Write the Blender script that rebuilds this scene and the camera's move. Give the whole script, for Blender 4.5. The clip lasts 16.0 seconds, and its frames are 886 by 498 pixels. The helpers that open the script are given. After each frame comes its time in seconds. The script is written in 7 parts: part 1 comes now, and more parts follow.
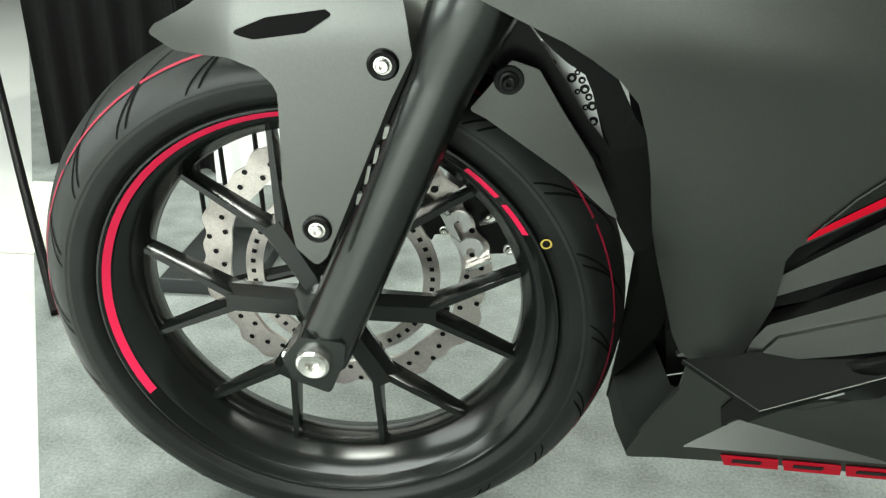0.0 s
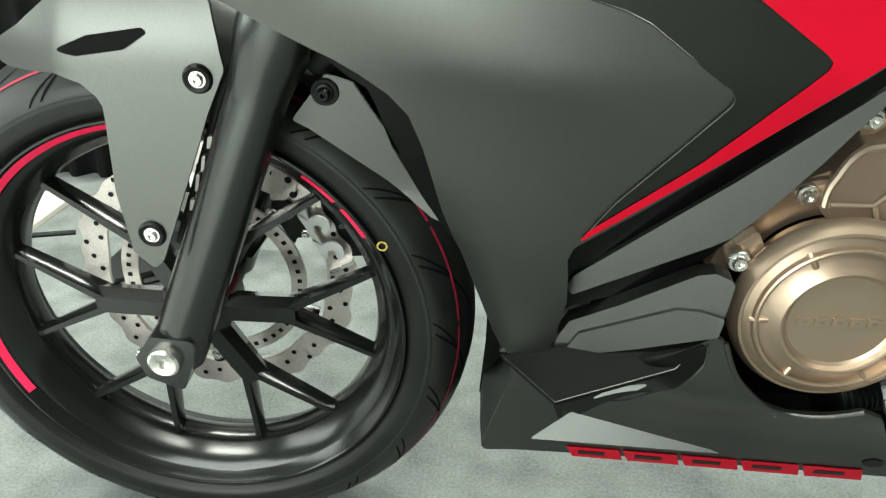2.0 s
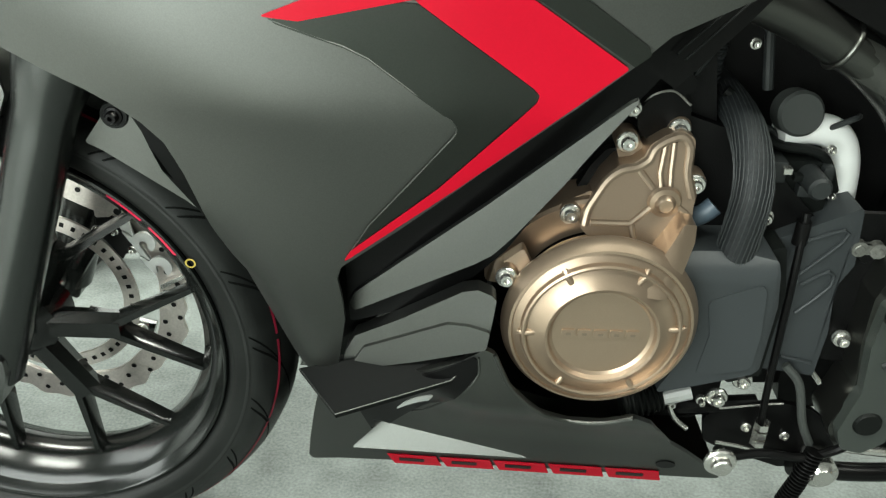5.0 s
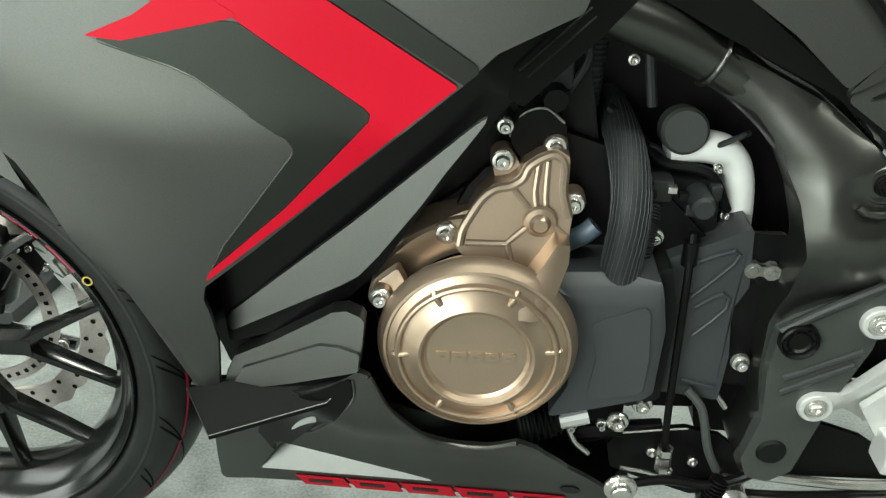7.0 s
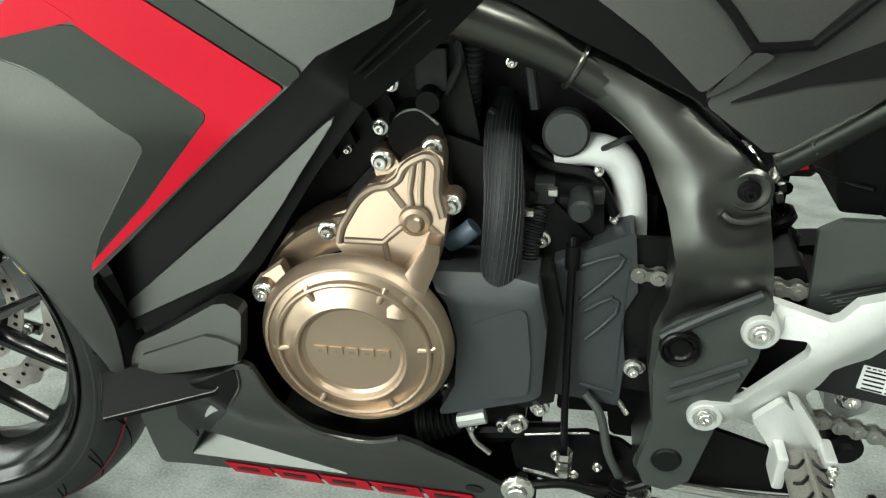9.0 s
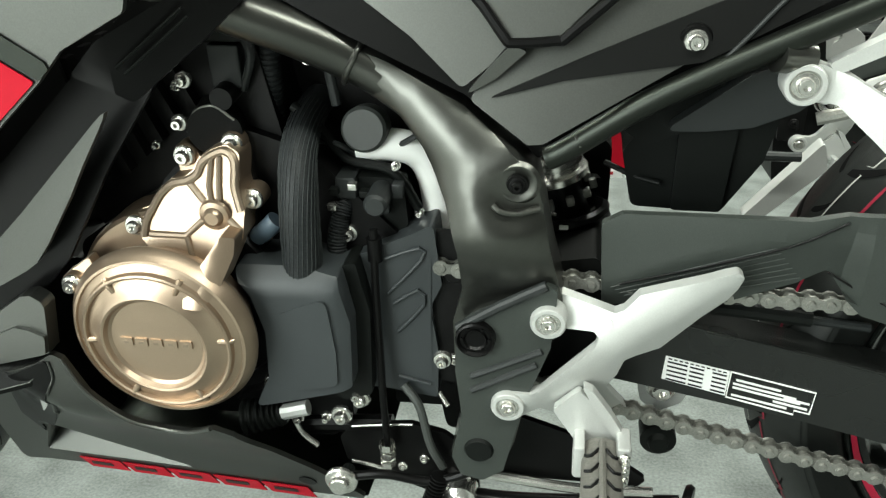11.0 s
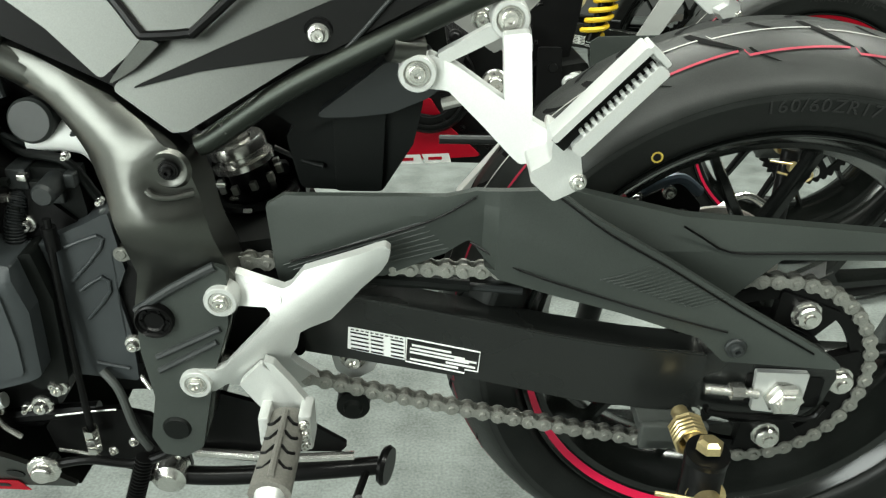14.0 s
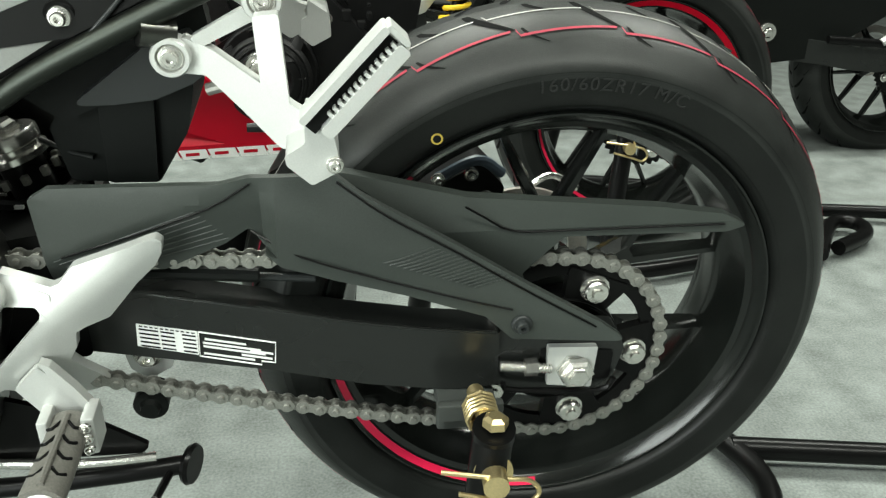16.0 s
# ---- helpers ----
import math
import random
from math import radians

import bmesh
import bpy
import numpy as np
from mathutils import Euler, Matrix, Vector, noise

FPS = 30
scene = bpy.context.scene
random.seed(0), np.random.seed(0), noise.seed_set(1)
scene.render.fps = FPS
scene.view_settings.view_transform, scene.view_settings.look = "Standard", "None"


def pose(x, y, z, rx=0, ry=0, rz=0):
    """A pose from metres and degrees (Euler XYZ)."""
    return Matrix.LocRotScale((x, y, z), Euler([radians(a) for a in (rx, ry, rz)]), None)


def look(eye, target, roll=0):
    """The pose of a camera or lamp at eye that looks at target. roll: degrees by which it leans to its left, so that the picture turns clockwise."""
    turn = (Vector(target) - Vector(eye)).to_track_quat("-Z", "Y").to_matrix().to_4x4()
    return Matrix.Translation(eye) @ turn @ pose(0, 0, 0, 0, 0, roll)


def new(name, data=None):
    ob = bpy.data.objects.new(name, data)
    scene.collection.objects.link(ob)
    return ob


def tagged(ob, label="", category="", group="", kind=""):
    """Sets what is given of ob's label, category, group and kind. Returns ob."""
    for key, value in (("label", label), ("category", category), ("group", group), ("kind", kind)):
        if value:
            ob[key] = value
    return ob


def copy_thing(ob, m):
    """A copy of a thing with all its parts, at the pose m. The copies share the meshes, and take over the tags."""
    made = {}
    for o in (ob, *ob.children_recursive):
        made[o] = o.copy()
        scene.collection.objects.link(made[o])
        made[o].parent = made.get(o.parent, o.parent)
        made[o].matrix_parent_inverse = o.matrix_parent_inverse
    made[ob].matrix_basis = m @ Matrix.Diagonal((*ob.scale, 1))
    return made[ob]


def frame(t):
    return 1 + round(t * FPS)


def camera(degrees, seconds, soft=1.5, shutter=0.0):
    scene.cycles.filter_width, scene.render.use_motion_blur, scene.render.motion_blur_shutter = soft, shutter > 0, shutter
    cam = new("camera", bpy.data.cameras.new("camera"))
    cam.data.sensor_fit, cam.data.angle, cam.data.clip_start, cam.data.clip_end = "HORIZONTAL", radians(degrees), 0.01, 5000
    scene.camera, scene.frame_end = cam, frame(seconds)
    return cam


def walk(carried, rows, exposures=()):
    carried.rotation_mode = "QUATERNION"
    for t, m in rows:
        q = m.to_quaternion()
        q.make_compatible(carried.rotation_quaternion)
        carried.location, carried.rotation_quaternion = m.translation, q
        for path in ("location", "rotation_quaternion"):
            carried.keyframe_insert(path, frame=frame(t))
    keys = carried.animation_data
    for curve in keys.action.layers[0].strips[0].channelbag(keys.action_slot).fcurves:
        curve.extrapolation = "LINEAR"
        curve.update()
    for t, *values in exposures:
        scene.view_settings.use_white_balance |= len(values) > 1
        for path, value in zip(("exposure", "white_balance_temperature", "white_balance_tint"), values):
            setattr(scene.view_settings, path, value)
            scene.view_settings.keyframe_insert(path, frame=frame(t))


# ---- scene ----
cam = camera(56.0, 16.0, soft=1.3)
PATH = [
    (0, (0.168, -0.759, 0.696), (0.024, 1.056, -0.131), 0.9),
    (0.5, (0.213, -0.767, 0.697), (0.057, 1.052, -0.121), 0.7),
    (1, (0.252, -0.771, 0.704), (0.090, 1.045, -0.119), 0.6),
    (1.5, (0.289, -0.775, 0.709), (0.134, 1.041, -0.115), 0.4),
    (2, (0.320, -0.782, 0.713), (0.176, 1.036, -0.108), 0.4),
    (2.5, (0.349, -0.789, 0.717), (0.226, 1.032, -0.100), 0.6),
    (3, (0.372, -0.792, 0.725), (0.270, 1.027, -0.101), 0.6),
    (3.5, (0.396, -0.796, 0.727), (0.314, 1.025, -0.095), 0.7),
    (4, (0.415, -0.799, 0.730), (0.350, 1.024, -0.091), 0.9),
    (4.5, (0.439, -0.795, 0.734), (0.378, 1.027, -0.088), 1.0),
    (5, (0.465, -0.791, 0.739), (0.425, 1.033, -0.081), 1.2),
    (7.5, (0.628, -0.769, 0.742), (0.471, 1.062, -0.047), 0.3),
    (8, (0.668, -0.768, 0.744), (0.455, 1.056, -0.049), 0.1),
    (10.3, (0.867, -0.763, 0.739), (0.532, 1.052, -0.033), -0.8),
    (10.5, (0.884, -0.761, 0.737), (0.561, 1.056, -0.033), -0.6),
    (11, (0.919, -0.760, 0.737), (0.622, 1.062, -0.033), -0.5),
    (11.5, (0.956, -0.762, 0.733), (0.698, 1.069, -0.030), -0.3),
    (12, (0.982, -0.765, 0.735), (0.780, 1.070, -0.034), -0.1),
    (12.5, (0.998, -0.771, 0.739), (0.887, 1.068, -0.040), 0.6),
    (13, (1.018, -0.776, 0.743), (0.977, 1.062, -0.045), 1.0),
    (13.5, (1.047, -0.784, 0.747), (1.060, 1.051, -0.049), 1.2),
    (14, (1.080, -0.794, 0.746), (1.121, 1.045, -0.041), 1.2),
    (14.5, (1.115, -0.801, 0.746), (1.204, 1.035, -0.044), 1.1),
    (15, (1.140, -0.804, 0.745), (1.287, 1.026, -0.049), 1.2),
    (15.5, (1.161, -0.803, 0.744), (1.382, 1.018, -0.053), 1.6),
    (16, (1.181, -0.797, 0.741), (1.457, 1.015, -0.059), 1.8),
]
EXPOSURES = [(0, -0.12), (0.5, -0.2), (1.2, -0.02), (5, -0.02), (8, 0.03), (11, 0.1), (13, 0.06), (16, 0.08)]
walk(cam, [(t, look(eye, target, roll)) for t, eye, target, roll in PATH], EXPOSURES)

# ---- light of the showroom ----
world = bpy.data.worlds.new("world")
scene.world = world
world.use_nodes = True
world.node_tree.nodes["Background"].inputs[0].default_value = (0.92, 1.0, 0.93, 1)
world.node_tree.nodes["Background"].inputs[1].default_value = 0.02


def ceiling_lamp(x, y, sx, sy, power):
    data = bpy.data.lights.new("ceiling_lamp", "AREA")
    data.shape, data.size, data.size_y, data.energy = "RECTANGLE", sx, sy, power
    data.color = (0.95, 1.0, 0.90)
    ob = new("ceiling_lamp", data)
    ob.location = (x, y, 2.93)
    return ob


for lx, ly, power in ((-1.4, -1.6, 70), (0.6, -1.6, 50), (2.6, -1.6, 70), (-1.4, 1.3, 80), (0.9, 1.3, 85), (3.2, 1.3, 85)):
    ceiling_lamp(lx, ly, 1.4, 0.30, power)


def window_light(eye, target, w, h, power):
    """Area lamp for daylight from unseen shop windows, added beyond the bikes' noses."""
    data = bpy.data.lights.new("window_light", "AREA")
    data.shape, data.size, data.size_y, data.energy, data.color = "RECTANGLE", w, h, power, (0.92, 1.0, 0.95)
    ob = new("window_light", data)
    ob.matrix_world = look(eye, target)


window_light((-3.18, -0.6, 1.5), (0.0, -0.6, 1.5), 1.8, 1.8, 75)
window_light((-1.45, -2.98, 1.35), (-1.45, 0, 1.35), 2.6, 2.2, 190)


# ---- materials ----
def material(name, color, rough=0.5, metal=0.0, grain=0.0, scale=200.0, bump=0.0, vary=0.0, vscale=6.0, coat=0.0, aniso=None, spec=0.5):
    m = bpy.data.materials.new(name)
    m.use_nodes = True
    t = m.node_tree
    b = t.nodes["Principled BSDF"]
    b.inputs["Base Color"].default_value = (*color, 1)
    b.inputs["Roughness"].default_value = rough
    b.inputs["Metallic"].default_value = metal
    b.inputs["Coat Weight"].default_value = coat
    b.inputs["Specular IOR Level"].default_value = spec
    geo = t.nodes.new("ShaderNodeNewGeometry")

    def noise_node(s, detail=3.0):
        n = t.nodes.new("ShaderNodeTexNoise")
        n.inputs["Scale"].default_value = s
        n.inputs["Detail"].default_value = detail
        t.links.new(geo.outputs["Position"], n.inputs["Vector"])
        return n
    src = None
    if vary or grain:
        mix = t.nodes.new("ShaderNodeMix")
        mix.data_type = "RGBA"
        mix.blend_type = "MULTIPLY"
        mix.inputs[0].default_value = 1.0
        mix.inputs[6].default_value = (*color, 1)
        add = t.nodes.new("ShaderNodeMath")
        add.operation = "ADD"
        r1, r2 = t.nodes.new("ShaderNodeMapRange"), t.nodes.new("ShaderNodeMapRange")
        n1, n2 = noise_node(vscale), noise_node(scale)
        for n, r, a in ((n1, r1, vary), (n2, r2, grain)):
            r.inputs[1].default_value, r.inputs[2].default_value = 0.3, 0.7
            r.inputs[3].default_value, r.inputs[4].default_value = 0.5 - a / 2, 0.5 + a / 2
            t.links.new(n.outputs["Fac"], r.inputs[0])
        t.links.new(r1.outputs[0], add.inputs[0])
        t.links.new(r2.outputs[0], add.inputs[1])
        t.links.new(add.outputs[0], mix.inputs[7])
        t.links.new(mix.outputs[2], b.inputs["Base Color"])
        rr = t.nodes.new("ShaderNodeMapRange")
        rr.inputs[3].default_value, rr.inputs[4].default_value = max(0.02, rough - min(0.07, rough * 0.16)), min(1, rough + min(0.07, rough * 0.16))
        t.links.new(n1.outputs["Fac"], rr.inputs[0])
        t.links.new(rr.outputs[0], b.inputs["Roughness"])
    if bump:
        n = noise_node(scale, 4.0)
        bp = t.nodes.new("ShaderNodeBump")
        bp.inputs["Strength"].default_value = bump
        bp.inputs["Distance"].default_value = 0.0006
        t.links.new(n.outputs["Fac"], bp.inputs["Height"])
        t.links.new(bp.outputs[0], b.inputs["Normal"])
    return m


PAINT = material("satin_grey_paint", (0.105, 0.1085, 0.101), 0.40, 1.0, grain=0.12, scale=900, bump=0.05, vary=0.06)
# darker grey for graphic bands, subframe tube, cowl chin, floor and far cheek
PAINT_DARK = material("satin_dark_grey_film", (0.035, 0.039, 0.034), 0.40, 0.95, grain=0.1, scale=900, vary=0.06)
RED = material("red_film", (0.40, 0.0005, 0.013), 0.42, spec=0.16, grain=0.05, scale=500, vary=0.06)
PINK = material("red_rim_tape", (0.80, 0.014, 0.075), 0.35, grain=0.05, scale=500, vary=0.05)
WHITE_PAINT = material("white_paint", (0.8, 0.8, 0.78), 0.3, vary=0.05, grain=0.03)
PLASTIC = material("black_grained_plastic", (0.0052, 0.0062, 0.0056), 0.48, grain=0.25, scale=1400, bump=0.25, vary=0.12, spec=0.13)
PLASTIC_GREY = material("dark_grey_moulded_plastic", (0.018, 0.0205, 0.0205), 0.48, grain=0.2, scale=1400, bump=0.2, vary=0.12, spec=0.35)
BLACK = material("black_enamel", (0.003, 0.003, 0.003), 0.3, grain=0.1, scale=300, vary=0.15, vscale=12, spec=0.16)
ENGINE = material("black_cast_engine", (0.003, 0.003, 0.003), 0.45, 0.0, grain=0.4, scale=700, bump=0.4, vary=0.3, vscale=30, spec=0.2)
FRAME_PAINT = material("dark_metallic_frame_paint", (0.103, 0.105, 0.096), 0.30, 0.95, grain=0.12, scale=1200, vary=0.08)
FORK_PAINT = material("black_satin_fork", (0.070, 0.074, 0.071), 0.24, 0.9, grain=0.08, scale=900, vary=0.06)
RIM = material("black_rim_enamel", (0.0060, 0.0070, 0.0062), 0.18, 0.0, grain=0.08, scale=900, vary=0.06, spec=0.46)
BRONZE = material("bronze_engine_paint", (0.395, 0.300, 0.219), 0.34, 0.85, grain=0.1, scale=1500, bump=0.08, vary=0.08)
# darker, duller bronze: paints shade into the word slots, mutes glints on ribs
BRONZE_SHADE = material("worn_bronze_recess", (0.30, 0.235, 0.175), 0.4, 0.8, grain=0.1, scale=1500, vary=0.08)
ALU = material("satin_cast_aluminium", (0.55, 0.56, 0.54), 0.42, 0.42, grain=0.08, scale=900, bump=0.15, vary=0.08, vscale=18)
STEEL = material("bright_zinc_steel", (0.75, 0.74, 0.70), 0.24, 0.95, grain=0.15, scale=500, vary=0.15, vscale=60)
DISC = material("brushed_disc_steel", (0.62, 0.57, 0.53), 0.33, 0.8, grain=0.2, scale=400, vary=0.15, vscale=20)
CHAIN = material("grey_chain_steel", (0.29, 0.29, 0.265), 0.4, 0.65, grain=0.25, scale=600, vary=0.2, vscale=50)
BRASS = material("yellow_zinc_plate", (0.66, 0.53, 0.28), 0.34, 0.9, grain=0.15, scale=500, vary=0.15, vscale=60)
MATT_BLACK = material("matt_black_plastic", (0.004, 0.0043, 0.004), 0.55, grain=0.3, scale=1200, bump=0.1, vary=0.2, spec=0.1)
RUBBER = material("tyre_rubber", (0.0122, 0.0136, 0.0124), 0.46, grain=0.4, scale=900, bump=0.3, vary=0.6, vscale=26, spec=0.36)
RUBBER_SIDE = material("tyre_sidewall", (0.0064, 0.0072, 0.0065), 0.43, grain=0.4, scale=700, bump=0.25, vary=0.6, vscale=18, spec=0.27)
HOSE = material("woven_black_hose", (0.011, 0.013, 0.014), 0.55, grain=0.95, scale=420, bump=0.9, vary=0.25, spec=0.35)
STRAND = material("grey_sleeve_yarn", (0.027, 0.031, 0.031), 0.5, grain=0.9, scale=600, bump=0.6, vary=0.3, spec=0.45)
COVER_GREY = material("blue_grey_moulded_plastic", (0.030, 0.0345, 0.0365), 0.45, grain=0.2, scale=1400, bump=0.2, vary=0.14, spec=0.4)
GUARD_GREY = material("charcoal_grained_plastic", (0.034, 0.0395, 0.0355), 0.38, grain=0.3, scale=1200, bump=0.3, vary=0.22, spec=0.4)
SATIN_BLACK = material("satin_black_paint", (0.011, 0.012, 0.0112), 0.28, grain=0.15, scale=900, bump=0.05, vary=0.15, vscale=9, spec=0.42)
CHAIN_DARK = material("oiled_chain_steel", (0.21, 0.21, 0.19), 0.4, 0.65, grain=0.3, scale=600, vary=0.3, vscale=50)
LETTER = material("raised_rubber_lettering", (0.0100, 0.0108, 0.0100), 0.6, grain=0.2, vary=0.2)
PIPE_WHITE = material("milky_plastic_pipe", (0.86, 0.87, 0.84), 0.35, vary=0.05, grain=0.02)
RESERVOIR = material("grey_rubber_cap", (0.036, 0.040, 0.037), 0.5, vary=0.1, grain=0.1)
LABEL = material("white_sticker", (0.75, 0.76, 0.74), 0.45, vary=0.05, grain=0.03)
YELLOW = material("yellow_paint", (0.75, 0.5, 0.02), 0.4, vary=0.1, grain=0.05)
DULL_YELLOW = material("faded_yellow_mark", (0.42, 0.31, 0.05), 0.6, vary=0.2, grain=0.2)
WHITE_LINE = material("white_tread_line", (0.40, 0.40, 0.37), 0.6, vary=0.3, grain=0.2, vscale=40)
RED_LINE = material("red_tread_line", (0.28, 0.008, 0.032), 0.6, vary=0.3, grain=0.2, vscale=40)
PEG_RUBBER = material("worn_peg_rubber", (0.13, 0.125, 0.11), 0.65, grain=0.3, scale=500, bump=0.3, vary=0.2, vscale=30)
BLUE_PLUG = material("blue_grey_connector", (0.06, 0.085, 0.11), 0.4, vary=0.1, grain=0.1)
CEILING = material("grey_ceiling", (0.18, 0.18, 0.175), 0.9, vary=0.04, grain=0.02)
WALL = material("grey_wall_paint", (0.09, 0.093, 0.09), 0.85, vary=0.08, grain=0.04, vscale=1.5)
TILE = material("pale_floor_tile", (0.50, 0.515, 0.50), 0.4, vary=0.08, grain=0.04, vscale=3)
GROOVE = material("tread_groove", (0.003, 0.003, 0.003), 0.8, vary=0.1, grain=0.1, spec=0.1)
GLASS = bpy.data.materials.new("window_glass")
GLASS.use_nodes = True
for key, value in (("Base Color", (0.95, 1.0, 0.97, 1)), ("Roughness", 0.02), ("Transmission Weight", 1.0), ("IOR", 1.45)):
    GLASS.node_tree.nodes["Principled BSDF"].inputs[key].default_value = value
CLOTH = material("black_cloth", (0.006, 0.006, 0.006), 0.85, grain=0.3, scale=300, vary=0.3, vscale=5, spec=0.3)


CARPET = material("grey_carpet", (0.166, 0.183, 0.174), 0.95, grain=0.46, scale=240, bump=0.8, vary=0.55, vscale=13)


# ---- building tools ----
def face_weighted(me, limit):
    """Corner normals weighted by face area, so that broad faces stay flat beside their rounded rims."""
    n = len(me.polygons)
    nor, area = np.empty(n * 3), np.empty(n)
    me.polygons.foreach_get("normal", nor)
    me.polygons.foreach_get("area", area)
    nor = nor.reshape(-1, 3)
    start, total = np.empty(n, int), np.empty(n, int)
    me.polygons.foreach_get("loop_start", start)
    me.polygons.foreach_get("loop_total", total)
    vert = np.empty(len(me.loops), int)
    me.loops.foreach_get("vertex_index", vert)
    face = np.repeat(np.arange(n), total)
    order = np.argsort(vert, kind="stable")
    first = np.searchsorted(vert[order], np.arange(len(me.vertices) + 1))
    out = np.zeros((len(vert), 3))
    for v in range(len(me.vertices)):
        loops = order[first[v]:first[v + 1]]
        if len(loops):
            fs = face[loops]
            near = nor[fs] @ nor[fs].T >= limit
            out[loops] = (near * (area[fs] + 1e-12)) @ nor[fs]
    size = np.linalg.norm(out, axis=1, keepdims=True)
    out = np.where(size > 1e-15, out / np.maximum(size, 1e-15), nor[face])
    me.normals_split_custom_set(out.tolist())


def finish(name, bm, mat, parent=None, label="", sharp=35, loc=None):
    me = bpy.data.meshes.new(name)
    bmesh.ops.recalc_face_normals(bm, faces=bm.faces)
    bm.to_mesh(me)
    bm.free()
    me.materials.append(mat)
    me.polygons.foreach_set("use_smooth", [True] * len(me.polygons))
    me.set_sharp_from_angle(angle=radians(sharp))
    if len(me.polygons) < 9000:
        face_weighted(me, math.cos(radians(sharp)))
    ob = new(name, me)
    if loc is not None:
        ob.location = loc
    if parent is not None:
        ob.parent = parent
    if label:
        tagged(ob, label)
    return ob


def part(name, bm, mat, parent, label="", sharp=35):
    return finish(name, bm, mat, parent, label, sharp)


def again(ob, loc, parent=None, rot=None):
    """Another piece on the same mesh."""
    o = bpy.data.objects.new(ob.name.split(".")[0], ob.data)
    scene.collection.objects.link(o)
    o.location = loc
    if rot is not None:
        o.rotation_euler = rot
    o.parent = parent if parent is not None else ob.parent
    return o


def thing(name, loc, label, category, group=""):
    ob = new(name)
    ob.empty_display_size = 0.05
    ob.location = loc
    return tagged(ob, label, category, group)


def fillet(pts, r, n=4):
    """Round the corners of a closed outline."""
    out = []
    m = len(pts)
    for i in range(m):
        a, b, c = (Vector(pts[(i + k - 1) % m]) for k in range(3))
        u, v = a - b, c - b
        lu, lv = u.length, v.length
        if lu < 1e-6 or lv < 1e-6:
            continue
        ang = u.angle(v)
        if ang > radians(172) or r <= 0:
            out.append(b)
            continue
        d = min(r / math.tan(ang / 2), 0.45 * lu, 0.45 * lv)
        p, q = b + u / lu * d, b + v / lv * d
        for k in range(n + 1):
            s = k / n
            out.append((1 - s) ** 2 * p + 2 * s * (1 - s) * b + s * s * q)
    return out


def panel(pts, yf, thick=0.004, r=0.006, grid=0.03, bev=0.0015, lift=0.0, segs=2, cuts=()):
    """A sheet with the outline pts (x, z), lying on y = yf(x, z), with depth and rounded rims."""
    f = yf if callable(yf) else (lambda x, z: yf)
    line = fillet(pts, r)
    bm = bmesh.new()
    vs = [bm.verts.new((p.x, 0, p.y)) for p in line]
    bm.faces.new(vs)
    if callable(yf):
        xs, zs = [p.x for p in line], [p.y for p in line]
        for k in range(int((max(xs) - min(xs)) / grid) + 1):
            x = (math.floor(min(xs) / grid) + k + 1) * grid
            bmesh.ops.bisect_plane(bm, geom=bm.verts[:] + bm.edges[:] + bm.faces[:], plane_co=(x, 0, 0), plane_no=(1, 0, 0))
        for k in range(int((max(zs) - min(zs)) / grid) + 1):
            z = (math.floor(min(zs) / grid) + k + 1) * grid
            bmesh.ops.bisect_plane(bm, geom=bm.verts[:] + bm.edges[:] + bm.faces[:], plane_co=(0, 0, z), plane_no=(0, 0, 1))
        for (xa, za), (xb, zb) in cuts:
            bmesh.ops.bisect_plane(bm, geom=bm.verts[:] + bm.edges[:] + bm.faces[:], plane_co=(xa, 0, za), plane_no=(zb - za, 0, xa - xb))
        bmesh.ops.remove_doubles(bm, verts=bm.verts, dist=1e-5)
    bmesh.ops.triangulate(bm, faces=[q for q in bm.faces if len(q.verts) > 4], ngon_method="EAR_CLIP")
    front = set(bm.verts)
    got = bmesh.ops.extrude_face_region(bm, geom=bm.faces[:], use_keep_orig=True)
    back = {e for e in got["geom"] if isinstance(e, bmesh.types.BMVert)}
    for v in bm.verts:
        v.co.y = f(v.co.x, v.co.z) - lift + (thick if v in back else 0)
    if bev:
        rim = [e for e in bm.edges if e.verts[0] in front and e.verts[1] in front and any(any(v in back for v in fc.verts) for fc in e.link_faces)]
        bmesh.ops.recalc_face_normals(bm, faces=bm.faces)
        bmesh.ops.bevel(bm, geom=rim, offset=bev, segments=segs, profile=0.5, affect="EDGES", clamp_overlap=True)
    return bm


def lathe(profile, n=64, a0=0.0, a1=360.0, centre=(0, 0, 0), closed=False):
    """Turn a profile of (r, y) round the y axis through centre."""
    bm = bmesh.new()
    full = abs(a1 - a0 - 360) < 1e-6
    rows = []
    for k in range(n if full else n + 1):
        a = radians(a0 + (a1 - a0) * k / n)
        rows.append([bm.verts.new((centre[0] + r * math.cos(a), centre[1] + y, centre[2] + r * math.sin(a))) for r, y in profile])
    m = len(profile)
    for k in range(n):
        p, q = rows[k], rows[(k + 1) % len(rows)]
        for i in range(m if closed else m - 1):
            bm.faces.new((p[i], p[(i + 1) % m], q[(i + 1) % m], q[i]))
    if not full and closed:
        bm.faces.new(rows[0])
        bm.faces.new(rows[-1][::-1])
    bmesh.ops.remove_doubles(bm, verts=bm.verts, dist=1e-6)
    return bm


